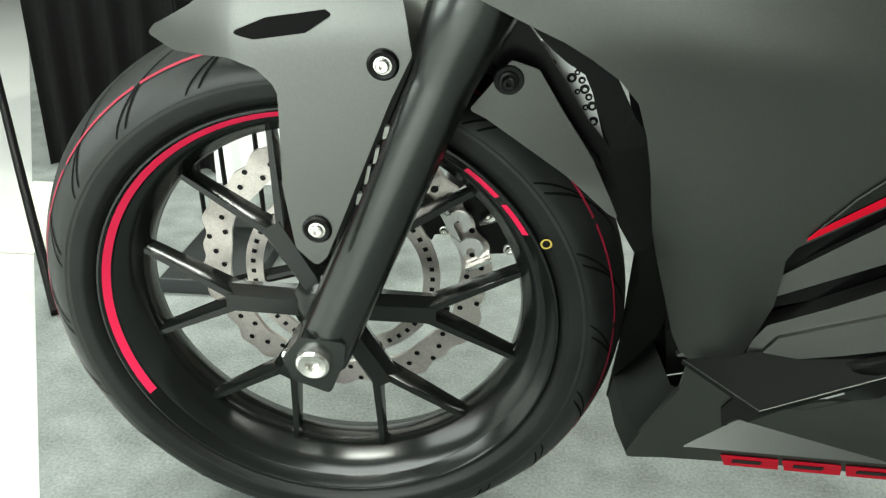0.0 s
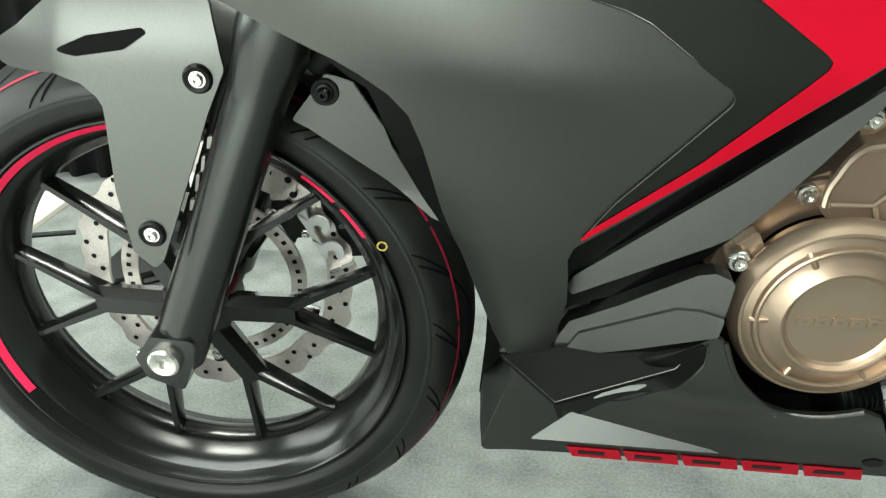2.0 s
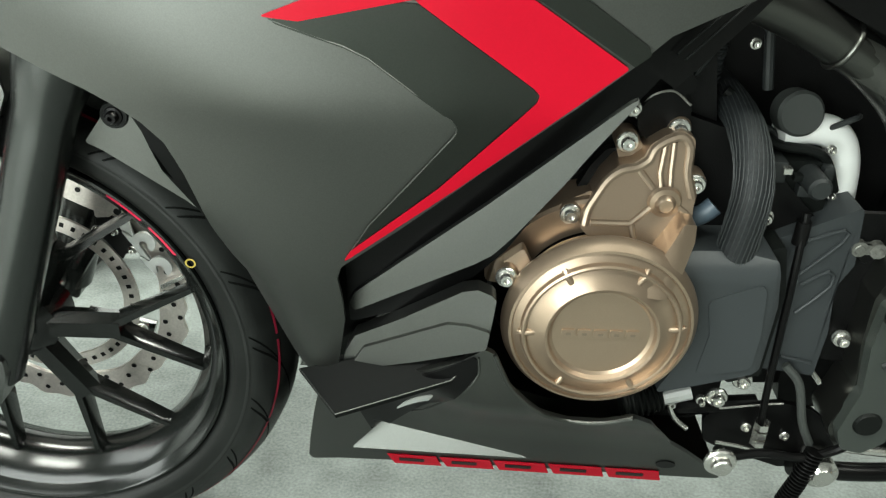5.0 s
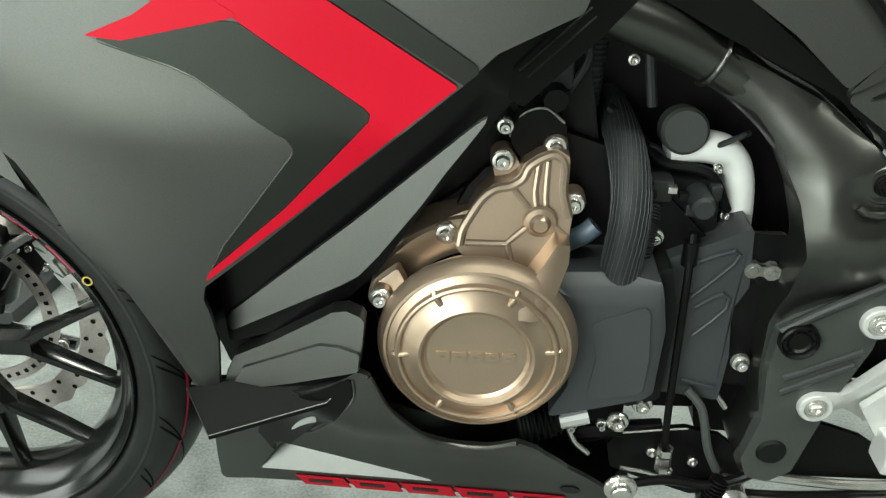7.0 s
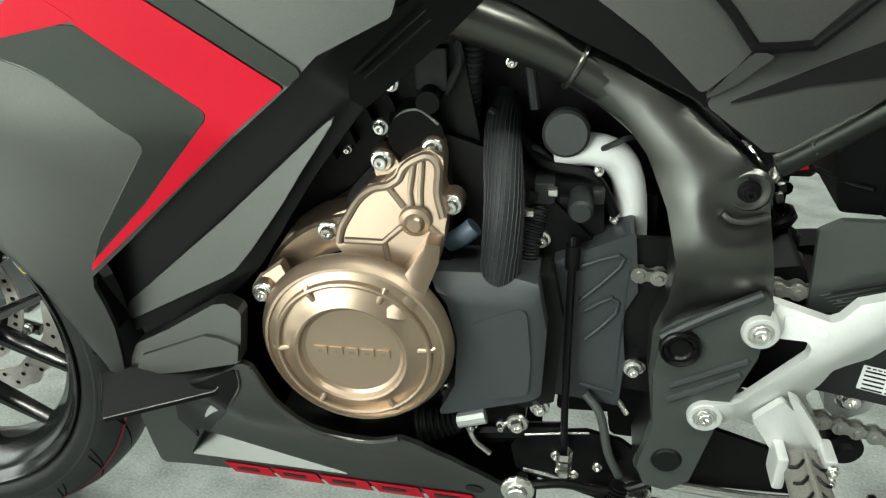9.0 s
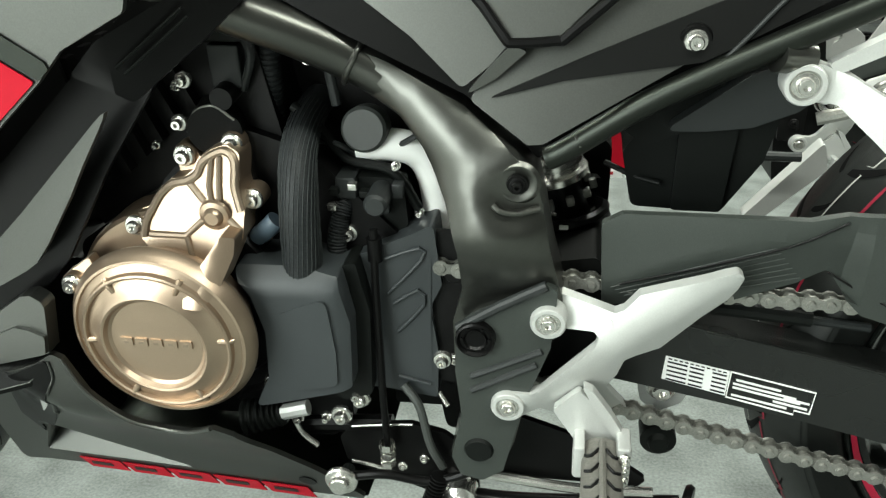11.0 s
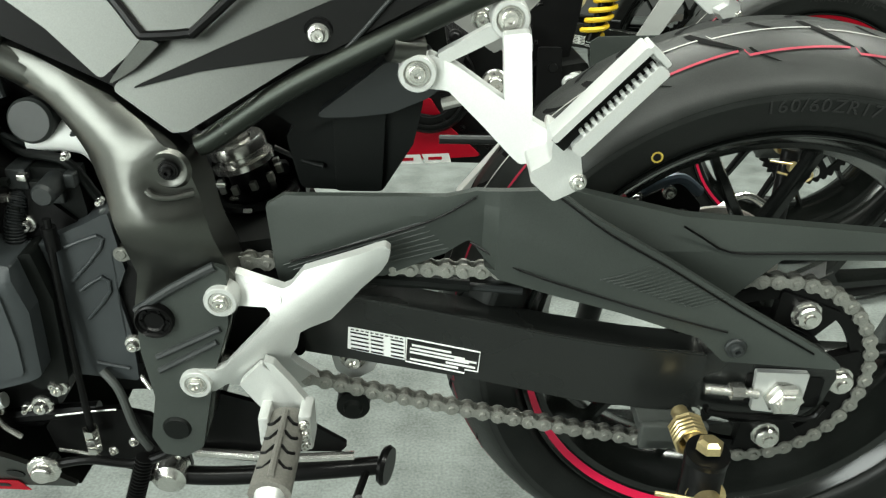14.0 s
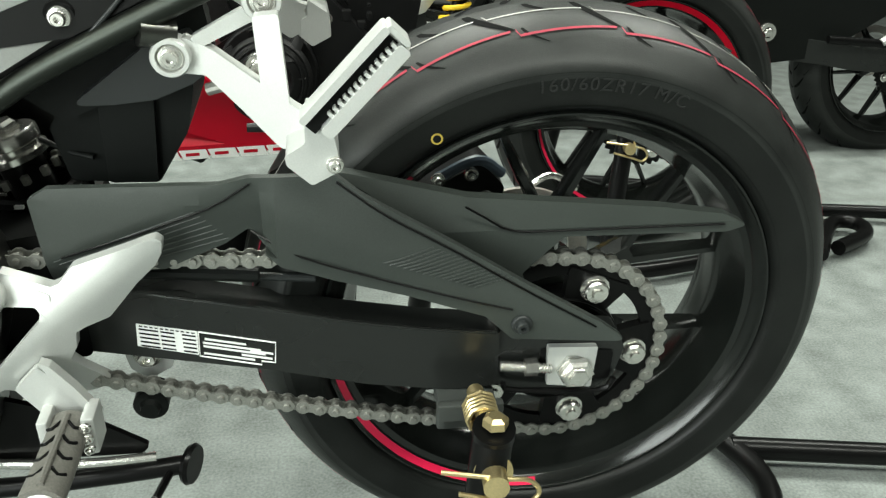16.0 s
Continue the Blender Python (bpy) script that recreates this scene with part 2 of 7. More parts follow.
def curve_points(pts, n=8):
    """A smooth line through pts."""
    p = [Vector(q) for q in pts]
    p = [2 * p[0] - p[1]] + p + [2 * p[-1] - p[-2]]
    out = []
    for i in range(1, len(p) - 2):
        a, b, c, d = p[i - 1:i + 3]
        for k in range(n):
            s = k / n
            out.append(0.5 * ((2 * b) + (c - a) * s + (2 * a - 5 * b + 4 * c - d) * s * s + (3 * b - a - 3 * c + d) * s ** 3))
    return out + [p[-2]]


def tube(pts, radius, n=14, smooth=8, ribs=None, cap=True):
    """A round bar or hose along pts; radius may be a function of the share of its length; ribs=(count, depth) folds it."""
    line = curve_points(pts, smooth) if smooth else [Vector(q) for q in pts]
    if ribs:
        fine = []
        total = len(line) - 1
        count = ribs[0] * 4
        for k in range(count + 1):
            s = k / count * total
            i = min(int(s), total - 1)
            fine.append(line[i].lerp(line[i + 1], s - i))
        line = fine
    bm = bmesh.new()
    rows = []
    side = None
    for i, p in enumerate(line):
        d = (line[min(i + 1, len(line) - 1)] - line[max(i - 1, 0)]).normalized()
        if side is None:
            side = d.orthogonal().normalized()
        side = (side - d * side.dot(d)).normalized()
        up = d.cross(side)
        s = i / (len(line) - 1)
        rad = radius(s) if callable(radius) else radius
        if ribs:
            rad += ribs[1] * (1 if i % 4 in (1, 2) else -1)
        rows.append([bm.verts.new(p + (side * math.cos(2 * math.pi * k / n) + up * math.sin(2 * math.pi * k / n)) * rad) for k in range(n)])
    for p, q in zip(rows, rows[1:]):
        for k in range(n):
            bm.faces.new((p[k], p[(k + 1) % n], q[(k + 1) % n], q[k]))
    if cap:
        bm.faces.new(rows[0][::-1])
        bm.faces.new(rows[-1])
    return bm


def block(x0, x1, y0, y1, z0, z1, bev=0.004, segs=2):
    bm = bmesh.new()
    bmesh.ops.create_cube(bm, size=1)
    for v in bm.verts:
        v.co = Vector(((x0 + x1) / 2 + v.co.x * (x1 - x0), (y0 + y1) / 2 + v.co.y * (y1 - y0), (z0 + z1) / 2 + v.co.z * (z1 - z0)))
    if bev:
        bmesh.ops.bevel(bm, geom=bm.edges[:], offset=bev, segments=segs, profile=0.5, affect="EDGES", clamp_overlap=True)
    return bm


def join(*bms):
    """Gather pieces into one mesh."""
    out = bms[0]
    for b in bms[1:]:
        me = bpy.data.meshes.new("tmp")
        b.to_mesh(me)
        b.free()
        out.from_mesh(me)
        bpy.data.meshes.remove(me)
    return out


def bolt_mesh(r, head=0.006, socket=True, flange=True):
    """A bolt head that looks along -y: washer flange, rounded head and a hexagon socket."""
    prof = [(0.0003, -head * 0.55), (r * 0.24, -head * 0.55), (r * 0.27, -head), (r * 0.52, -head), (r * 0.62, -head * 0.82), (r * 0.66, -head * 0.3)]
    prof += [(r * 0.9, -head * 0.25), (r, -head * 0.08), (r, 0.002)] if flange else [(r * 0.66, 0.002)]
    if not socket:
        prof = [(0.0005, -head)] + prof[3:]
    return lathe(prof, 24)


def sharp_hex(r, h):
    bm = lathe([(0.0003, -h), (r * 0.8, -h), (r, -h * 0.8), (r, 0.001)], 6)
    return bm


# ---- room ----
def slab(name, x0, x1, y0, y1, z0, z1, mat, label, category):
    ob = finish(name, block(x0, x1, y0, y1, z0, z1, 0), mat)
    return tagged(ob, label, category, kind="structure")


slab("floor", -3.2, 6.0, -3.0, 5.0, -0.2, -0.006, TILE, "pale glossy floor tiles of the showroom", "floor")
carpet = bmesh.new()
CX0, CX1, CY0, CY1 = -0.42, 6.0, -3.0, 5.0
# the carpet's free edge runs aslant past the front wheel
e0, e1 = Vector((-0.398, -0.003)), Vector((-0.846, 0.783))
slope = (e1.x - e0.x) / (e1.y - e0.y)
corners = [(e0.x + slope * (CY0 - e0.y), CY0), (CX1, CY0), (CX1, CY1), (e0.x + slope * (CY1 - e0.y), CY1)]
low = [carpet.verts.new((max(x, -3.2), y, -0.006)) for x, y in corners]
top = [carpet.verts.new((max(x, -3.2), y, 0.0)) for x, y in corners]
carpet.faces.new(top)
carpet.faces.new(low[::-1])
for k in range(4):
    carpet.faces.new((low[k], low[(k + 1) % 4], top[(k + 1) % 4], top[k]))
tagged(finish("carpet", carpet, CARPET), "grey short-pile needle-felt carpet on the showroom floor", "carpet", kind="structure")
slab("ceiling", -3.2, 6.0, -3.0, 5.0, 3.0, 3.15, CEILING, "plain grey ceiling", "ceiling")


# unseen windows, added so that the daylight lamps have openings
def wall_with_window(name, along, fixed, lo, hi, u0, u1, w0, w1):
    """A wall along one axis, between lo and hi, with an opening from u0 to u1 and from height w0 to w1."""
    def piece(a, b, z0, z1):
        return block(a, b, *fixed, z0, z1, 0) if along == "x" else block(*fixed, a, b, z0, z1, 0)
    bm = join(piece(lo, u0, -0.2, 3.15), piece(u1, hi, -0.2, 3.15), piece(u0, u1, -0.2, w0), piece(u0, u1, w1, 3.15))
    return tagged(finish(name, bm, WALL), "plain grey wall with an added, unseen window", "wall", kind="structure")


def shop_window(name, along, plane, u0, u1, w0, w1):
    """An aluminium frame with one mullion, two panes and a sill, set in its opening."""
    def piece(a, b, z0, z1, d0, d1, bev=0.003):
        return block(a, b, plane + d0, plane + d1, z0, z1, bev) if along == "x" else block(plane + d0, plane + d1, a, b, z0, z1, bev)
    mid = (u0 + u1) / 2
    hold = tagged(finish(name, join(piece(u0, u0 + 0.05, w0, w1, -0.03, 0.03), piece(u1 - 0.05, u1, w0, w1, -0.03, 0.03), piece(u0 + 0.05, u1 - 0.05, w0, w0 + 0.05, -0.03, 0.03), piece(u0 + 0.05, u1 - 0.05, w1 - 0.05, w1, -0.03, 0.03)), ALU), "unseen aluminium window frame with clear panes, added round the daylight lamp", "window", kind="structure")
    part("mullion", piece(mid - 0.025, mid + 0.025, w0 + 0.05, w1 - 0.05, -0.03, 0.03), ALU, hold)
    for a, b in ((u0 + 0.05, mid - 0.025), (mid + 0.025, u1 - 0.05)):
        pane = part("pane", piece(a, b, w0 + 0.05, w1 - 0.05, -0.004, 0.004, 0), GLASS, hold)
        pane.visible_shadow = False


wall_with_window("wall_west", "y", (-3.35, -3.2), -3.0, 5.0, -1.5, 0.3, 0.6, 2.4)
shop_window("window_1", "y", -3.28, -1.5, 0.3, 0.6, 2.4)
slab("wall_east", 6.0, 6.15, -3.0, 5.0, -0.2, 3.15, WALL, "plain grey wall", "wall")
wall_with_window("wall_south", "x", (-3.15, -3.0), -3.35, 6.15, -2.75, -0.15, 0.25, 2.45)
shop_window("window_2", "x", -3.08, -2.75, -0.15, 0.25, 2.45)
slab("wall_north", -3.35, 6.15, 5.0, 5.15, -0.2, 3.15, WALL, "plain grey wall", "wall")

# housings of the tube lights, flush below the ceiling
for lx in (-1.4, 0.6, 2.6):
    for ly in (-1.6, 1.3):
        x = lx + (0.0 if ly < 0 else (0.0, 0.3, 0.6)[(-1.4, 0.6, 2.6).index(lx)])
        hold = thing("ceiling_light", (x, ly, 3.0), "white metal tube light fitting under the grey ceiling", "ceiling light", "ceiling lights")
        part("backing", block(-0.72, 0.72, -0.17, 0.17, -0.045, 0.0, 0.004), WHITE_PAINT, hold)
        for y0 in (-0.17, 0.155):
            part("rail", block(-0.72, 0.72, y0, y0 + 0.015, -0.085, -0.045, 0.002), WHITE_PAINT, hold)

# ---- the motorcycle ----
bike = thing("motorcycle", (0, 0, 0), "satin grey sports motorcycle with red stripes and bronze engine covers", "motorcycle", "motorcycles on display")
# it leans a little to its left
bike.matrix_world = Matrix.Translation((0, -0.13, 0.283)) @ Matrix.Rotation(radians(6.6), 4, "X") @ Matrix.Translation((0, 0.13, -0.3))

FRONT = (-0.004, 0.0, 0.293)
REAR = (1.404, 0.0, 0.343)


def tyre_profile(crown, half, bead_r, bead_y):
    """Half the section (r, y) from the crown to the near bead."""
    pts = [(crown, 0.0), (crown - 0.0035, -half * 0.33), (crown - 0.013, -half * 0.64), (crown - 0.028, -half * 0.9), (crown - 0.040, -half), (crown - 0.052, -half * 0.99), (bead_r + 0.008, -(half + bead_y) / 2 - 0.003), (bead_r, -bead_y)]
    line = curve_points([(r, y, 0) for r, y in pts], 7)
    return [(p.x, p.y) for p in line]


def groove_ribbon(centre, prof, a0, s0, a1, s1, width, bend, far):
    """A dark slit that sweeps over the tread, tapering at both ends."""
    m = len(prof) - 1
    n = 10
    line = []
    for k in range(n + 1):
        w = k / n
        s = (s0 + (s1 - s0) * w) * m
        i = min(int(s), m - 1)
        r = prof[i][0] + (prof[i + 1][0] - prof[i][0]) * (s - i) + 0.0004
        y = prof[i][1] + (prof[i + 1][1] - prof[i][1]) * (s - i) - 0.0004
        a = radians(a0 + (a1 - a0) * w + bend * math.sin(math.pi * w))
        line.append((r, y * (-1 if far else 1), a))
    bm = bmesh.new()
    rows = []
    for k, (r, y, a) in enumerate(line):
        half = width / 2 * (0.35 + 0.65 * math.sin(math.pi * (0.12 + 0.76 * k / n)))
        row = []
        for sgn in (-1, 0, 1):
            b = a + sgn * half / r
            row.append(bm.verts.new((centre[0] + (r + (0.0002 if sgn == 0 else 0)) * math.cos(b), centre[1] + y, centre[2] + r * math.sin(b))))
        rows.append(row)
    for p, q in zip(rows, rows[1:]):
        for j in range(2):
            bm.faces.new((p[j], p[j + 1], q[j + 1], q[j]))
    return bm


def tyre(name, centre, crown, half, bead_r, bead_y, parent, grooves):
    prof = tyre_profile(crown, half, bead_r, bead_y)
    full = prof[::-1] + [(r, -y) for r, y in prof[1:]]
    n = 200
    bm = lathe(full, n)
    for v in bm.verts:
        r = math.hypot(v.co.x, v.co.z)
        a = math.degrees(math.atan2(v.co.z, v.co.x)) % 360
        u = v.co.y / half
        if r > crown - 0.037:
            d = 0.0004 * math.sin(a * 3.1)
            v.co.x *= (r - d * 0.2) / r
        v.co += Vector(centre)
    ob = part(name, bm, RUBBER, parent, "black road tyre with curved tread grooves", 50)
    ob.data.materials.append(RUBBER_SIDE)
    ob.data.materials.append(GROOVE)
    lim = crown - 0.046
    for p in ob.data.polygons:
        c = p.center - Vector(centre)
        r = math.hypot(c.x, c.z)
        if r < lim:
            p.material_index = 1
    for a0, s0, a1, s1, w, bend in grooves:
        for far in (False, True):
            if far and s1 > 0.3:
                continue
            part("tread_groove", groove_ribbon(centre, prof, a0 + (11 if far else 0), s0, a1 + (11 if far else 0), s1, w, bend, far), GROOVE, ob)
    return ob, prof


FRONT_GROOVES = []
for k in range(20):
    a = 18 * k
    FRONT_GROOVES += [(a, 0.10, a + 20, 0.54, 0.0042, 4), (a + 8, 0.22, a + 23, 0.56, 0.0036, 3)]
REAR_GROOVES = []
for k in range(20):
    a = 18.0 * k
    REAR_GROOVES += [(a, 0.03, a - 6.5, 0.25, 0.0105, 1.2), (a - 8, 0.24, a - 12, 0.345, 0.0040, 0.8), (a - 10, 0.02, a - 14, 0.13, 0.0080, 0.8)]


def ring_strip(centre, prof, s0, s1, a0, a1, lift=0.0006, n=60, far=False):
    """A thin band laid on a turned section between two shares of its length."""
    m = len(prof) - 1
    pts = []
    for k in range(5):
        s = (s0 + (s1 - s0) * k / 4) * m
        i = min(int(s), m - 1)
        r = prof[i][0] + (prof[i + 1][0] - prof[i][0]) * (s - i)
        y = prof[i][1] + (prof[i + 1][1] - prof[i][1]) * (s - i)
        pts.append((r + lift, (y - lift) * (-1 if far else 1)))
    return lathe(pts, n, a0, a1, centre)


def slant_strip(centre, prof, s0, s1, width, a0, a1):
    """A moulded line that drifts over the tread from share s0 to s1, with a small hook at its end."""
    m = len(prof) - 1
    bm = bmesh.new()
    rows = []
    n = 16
    for k in range(n + 1):
        w = k / n
        s = s0 + (s1 - s0) * w - (0.042 if k == n else 0.0)
        a = radians(a0 + (a1 - a0) * min(w, 0.97))
        row = []
        for j in range(3):
            q = max(0.0, s + width * (j / 2 - 0.5)) * m
            i = min(int(q), m - 1)
            r = prof[i][0] + (prof[i + 1][0] - prof[i][0]) * (q - i) + 0.0006
            y = prof[i][1] + (prof[i + 1][1] - prof[i][1]) * (q - i) - 0.0006
            row.append(bm.verts.new((centre[0] + r * math.cos(a), centre[1] + y, centre[2] + r * math.sin(a))))
        rows.append(row)
    for p, q in zip(rows, rows[1:]):
        for j in range(2):
            bm.faces.new((p[j], p[j + 1], q[j + 1], q[j]))
    return bm


def rim_profile(lip, half):
    return [(lip + 0.001, -half + 0.003), (lip + 0.0012, -half - 0.002), (lip - 0.0005, -half - 0.0042), (lip - 0.0025, -half - 0.0042), (lip - 0.0042, -half - 0.0018), (lip - 0.012, -half + 0.006), (lip - 0.0150, -half + 0.013), (lip - 0.0155, -half + 0.0135), (lip - 0.0195, -half * 0.55), (lip - 0.0275, -half * 0.38), (lip - 0.0310, -half * 0.15)]


def spoke_arm(r0, r1, r2, spread, y0, y1, width, thick):
    """A Y: one arm from the hub that forks into two legs to the rim; along +x, lying on y."""
    def bar(p, q, w0, w1, ya, yb, ta, tb):
        bm = bmesh.new()
        p, q = Vector(p), Vector(q)
        d = (q - p).normalized()
        nrm = Vector((-d.y, d.x))
        ends = []
        for c, w, yy, t in ((p, w0, ya, ta), (q, w1, yb, tb)):
            row = []
            for sx, sy in ((-1, 0), (-0.55, -1), (0.55, -1), (1, 0), (0.6, 1), (-0.6, 1)):
                o = c + nrm * (w / 2 * sx)
                row.append(bm.verts.new((o.x, yy + t / 2 * sy + (0.0 if sy else -t * 0.1), o.y)))
            ends.append(row)
        for k in range(6):
            bm.faces.new((ends[0][k], ends[0][(k + 1) % 6], ends[1][(k + 1) % 6], ends[1][k]))
        bm.faces.new(ends[0][::-1])
        bm.faces.new(ends[1])
        return bm
    legs = []
    for s in (-1, 1):
        a = radians(spread * s)
        legs.append(bar((r1 - 0.012, s * 0.004), (r2 * math.cos(a), r2 * math.sin(a)), width * 0.56, width * 0.36, y0, y1, thick, thick * 0.75))
    return join(bar((r0, 0), (r1, 0), width * 1.25, width * 1.35, y0, y0, thick * 1.2, thick), *legs)


def wheel(name, centre, lip, half, arm_turn, spoke_y, parent, hub_r, label):
    prof_near = rim_profile(lip, half)
    outer = prof_near + [(r, -y) for r, y in prof_near[::-1]]
    inner = [(lip - 0.006, -half + 0.004), (lip - 0.0185, -half + 0.0100), (lip - 0.0245, -half * 0.55), (lip - 0.0325, -half * 0.38), (lip - 0.0360, -half * 0.15), (lip - 0.0360, half * 0.15), (lip - 0.0325, half * 0.38), (lip - 0.0245, half * 0.55), (lip - 0.0185, half - 0.0100), (lip - 0.006, half - 0.004)]
    rim = part(name, lathe(outer + inner[::-1], 160, centre=centre, closed=True), RIM, parent, label, 40)
    hub = lathe([(0.0, -0.03), (hub_r * 0.5, -0.034), (hub_r * 0.75, -0.03), (hub_r, -0.022), (hub_r, 0.022), (hub_r * 0.8, 0.03), (0.0, 0.03)], 40, centre=centre)
    part("hub", hub, RIM, rim)
    arm = part("spoke", spoke_arm(hub_r * 0.7, 0.108, lip - 0.030, 15.5, spoke_y, spoke_y + 0.004, 0.026, 0.026), RIM, rim, sharp=30)
    arm.location = centre
    arm.rotation_euler = (0, -radians(arm_turn), 0)
    for k in range(1, 6):
        again(arm, centre, rim, (0, -radians(arm_turn + 60 * k), 0))
    return rim


front_wheel = wheel("front_wheel", FRONT, 0.229, 0.049, -1, -0.012, bike, 0.04, "black cast wheel with six forked spokes and red rim tape")
ft, ftp = tyre("tyre", FRONT, 0.297, 0.060, 0.229, 0.047, front_wheel, FRONT_GROOVES)
rear_wheel = wheel("rear_wheel", REAR, 0.230, 0.066, 31, -0.010, bike, 0.055, "wide black cast rear wheel with forked spokes and red rim tape")
rt, rtp = tyre("tyre", REAR, 0.311, 0.080, 0.230, 0.064, rear_wheel, REAR_GROOVES)


def rim_tape(centre, lip, half, a0, a1, parent):
    pts = [(lip - 0.0048, -half - 0.0016), (lip - 0.0112, -half + 0.0043)]
    part("rim_tape", lathe(pts, 60, a0, a1, centre), PINK, parent, "red reflective rim tape")


rim_tape(FRONT, 0.229, 0.049, 92, 208, front_wheel)
rim_tape(FRONT, 0.229, 0.049, 42, 52, front_wheel)
rim_tape(FRONT, 0.229, 0.049, 30, 39.5, front_wheel)
rim_tape(REAR, 0.230, 0.066, 131, 140, rear_wheel)
rim_tape(REAR, 0.230, 0.066, 190, 272, rear_wheel)
for k in range(20):
    a = 18.0 * k - 6
    part("tread_line", slant_strip(REAR, rtp, 0.255, 0.293, 0.015, a, a + 17.6), RED_LINE, rt)
    part("tread_line", slant_strip(REAR, rtp, 0.110, 0.128, 0.010, a + 5, a + 22), WHITE_LINE, rt)
for k in range(15):
    a = 24 * k + 3
    part("tread_line", ring_strip(FRONT, ftp, 0.30, 0.318, a, a + 22.6, n=14), RED_LINE, ft)
for c, r, a, pr, tb in ((FRONT, 0.237, 27.5, ft, -0.0590), (REAR, 0.245, 121, rt, -0.077)):
    dot = part("paint_ring", lathe([(0.0036, -0.0012), (0.0053, -0.0012)], 20), DULL_YELLOW, pr, "yellow paint ring")
    dot.location = (c[0] + r * math.cos(radians(a)), tb, c[2] + r * math.sin(radians(a)))


# ---- raised marks on the sidewalls ----
def sidewall_rings(centre, prof, shares, parent):
    for s in shares:
        part("sidewall_ring", ring_strip(centre, prof, s, s + 0.008, 0, 360, lift=0.0012, n=120), RUBBER_SIDE, parent)


sidewall_rings(FRONT, ftp, (0.60, 0.86, 0.90), ft)
sidewall_rings(REAR, rtp, (0.585, 0.86, 0.90), rt)


def curved_text(text, size, centre, radius, y, mid, parent):
    """Raised lettering set along a circle round the axle; mid is the angle of its middle."""
    data = bpy.data.curves.new("lettering", "FONT")
    data.body, data.size, data.align_x, data.extrude, data.space_character = text, size, "CENTER", 0.0004, 1.15
    tmp = bpy.data.objects.new("lettering", data)
    scene.collection.objects.link(tmp)
    bpy.context.view_layer.update()
    me = bpy.data.meshes.new_from_object(tmp.evaluated_get(bpy.context.evaluated_depsgraph_get()))
    bpy.data.objects.remove(tmp)
    bm = bmesh.new()
    bm.from_mesh(me)
    for v in bm.verts:
        a = radians(mid) - v.co.x / radius
        r = radius + v.co.y
        v.co = Vector((centre[0] + r * math.cos(a), y(r) - v.co.z - 0.0006, centre[2] + r * math.sin(a)))
    part("lettering", bm, LETTER, parent)


def wall_y(prof):
    near = prof[len(prof) // 2:]
    return lambda r: min(near, key=lambda p: abs(p[0] - r))[1]


curved_text("160/60ZR17 M/C", 0.017, REAR, 0.254, wall_y(rtp), 84, rt)


def prism(pts, y0, y1, r=0.004, bev=0.003):
    """A solid with the outline pts (x, z) from y0 (near) to y1."""
    return panel(pts, y0, thick=y1 - y0, r=r, bev=bev)


def bolt(loc, r, parent, mat=None, head=0.006, label="", socket=True):
    ob = part("bolt", bolt_mesh(r, head, socket), mat or STEEL, parent, label)
    ob.location = loc
    return ob


# ---- front fork and fender ----
FORK_TOP, FORK_LOW = Vector((0.150, -0.088, 0.649)), Vector((0.008, -0.088, 0.306))
fork_dir = (FORK_TOP - FORK_LOW).normalized()


def fork(side):
    def at(s, y=-0.088):
        p = FORK_LOW + fork_dir * s
        return (p.x, y * side, p.z)
    leg = part("fork_leg", tube([at(-0.02), at(0.05), at(0.15), at(0.295)], lambda s: 0.0275 - 0.001 * s, 28), FORK_PAINT, bike, "black satin telescopic fork leg")
    part("fork_collar", tube([at(0.270), at(0.30), at(0.33), at(0.368)], lambda s: 0.0264 + 0.0072 * min(1, s * 1.3) ** 2 * (3 - 2 * min(1, s * 1.3)), 28), FORK_PAINT, leg)
    part("dust_seal", tube([at(0.368), at(0.374)], 0.032, 28, 1), PLASTIC, leg)
    part("stanchion", tube([at(0.374), at(0.46)], 0.0205, 24, 1), STEEL, leg)
    lug = [(-0.030, 0.300), (-0.012, 0.326), (0.030, 0.322), (0.028, 0.300), (0.013, 0.262), (-0.022, 0.276)]
    part("axle_lug", prism(lug, -0.117 if side > 0 else 0.075, -0.075 if side > 0 else 0.117, 0.006, 0.003), FORK_PAINT, leg)
    if side > 0:
        b = part("axle_bolt", lathe([(0.0, -0.004), (0.006, -0.004), (0.0065, -0.009), (0.013, -0.010), (0.0155, -0.008), (0.0165, 0.0)], 28), STEEL, leg, "bright zinc axle bolt")
        b.location = (0.0, -0.116, 0.300)
        p = part("pinch_bolt", sharp_hex(0.006, 0.012), STEEL, leg)
        p.location = (-0.030, -0.104, 0.296)
        p.rotation_euler = (0, 0, radians(70))
    return leg


fork(1)
fork(-1)
part("front_axle", lathe([(0.0, -0.095), (0.011, -0.095), (0.011, 0.095), (0.0, 0.095)], 20, centre=(0, 0, 0.298)), STEEL, front_wheel)

fend_y = lambda x, z: -0.104 - 0.11 * (0.578 - z)
FENDER_ARM = [(-0.05, 0.579), (-0.028, 0.572), (-0.016, 0.561), (-0.012, 0.553), (-0.012, 0.538), (-0.013, 0.478), (-0.008, 0.443), (-0.005, 0.423), (0.012, 0.407), (0.021, 0.416), (0.035, 0.449), (0.076, 0.55), (0.093, 0.585), (0.089, 0.61), (0.083, 0.637), (0.02, 0.655), (-0.04, 0.645)]


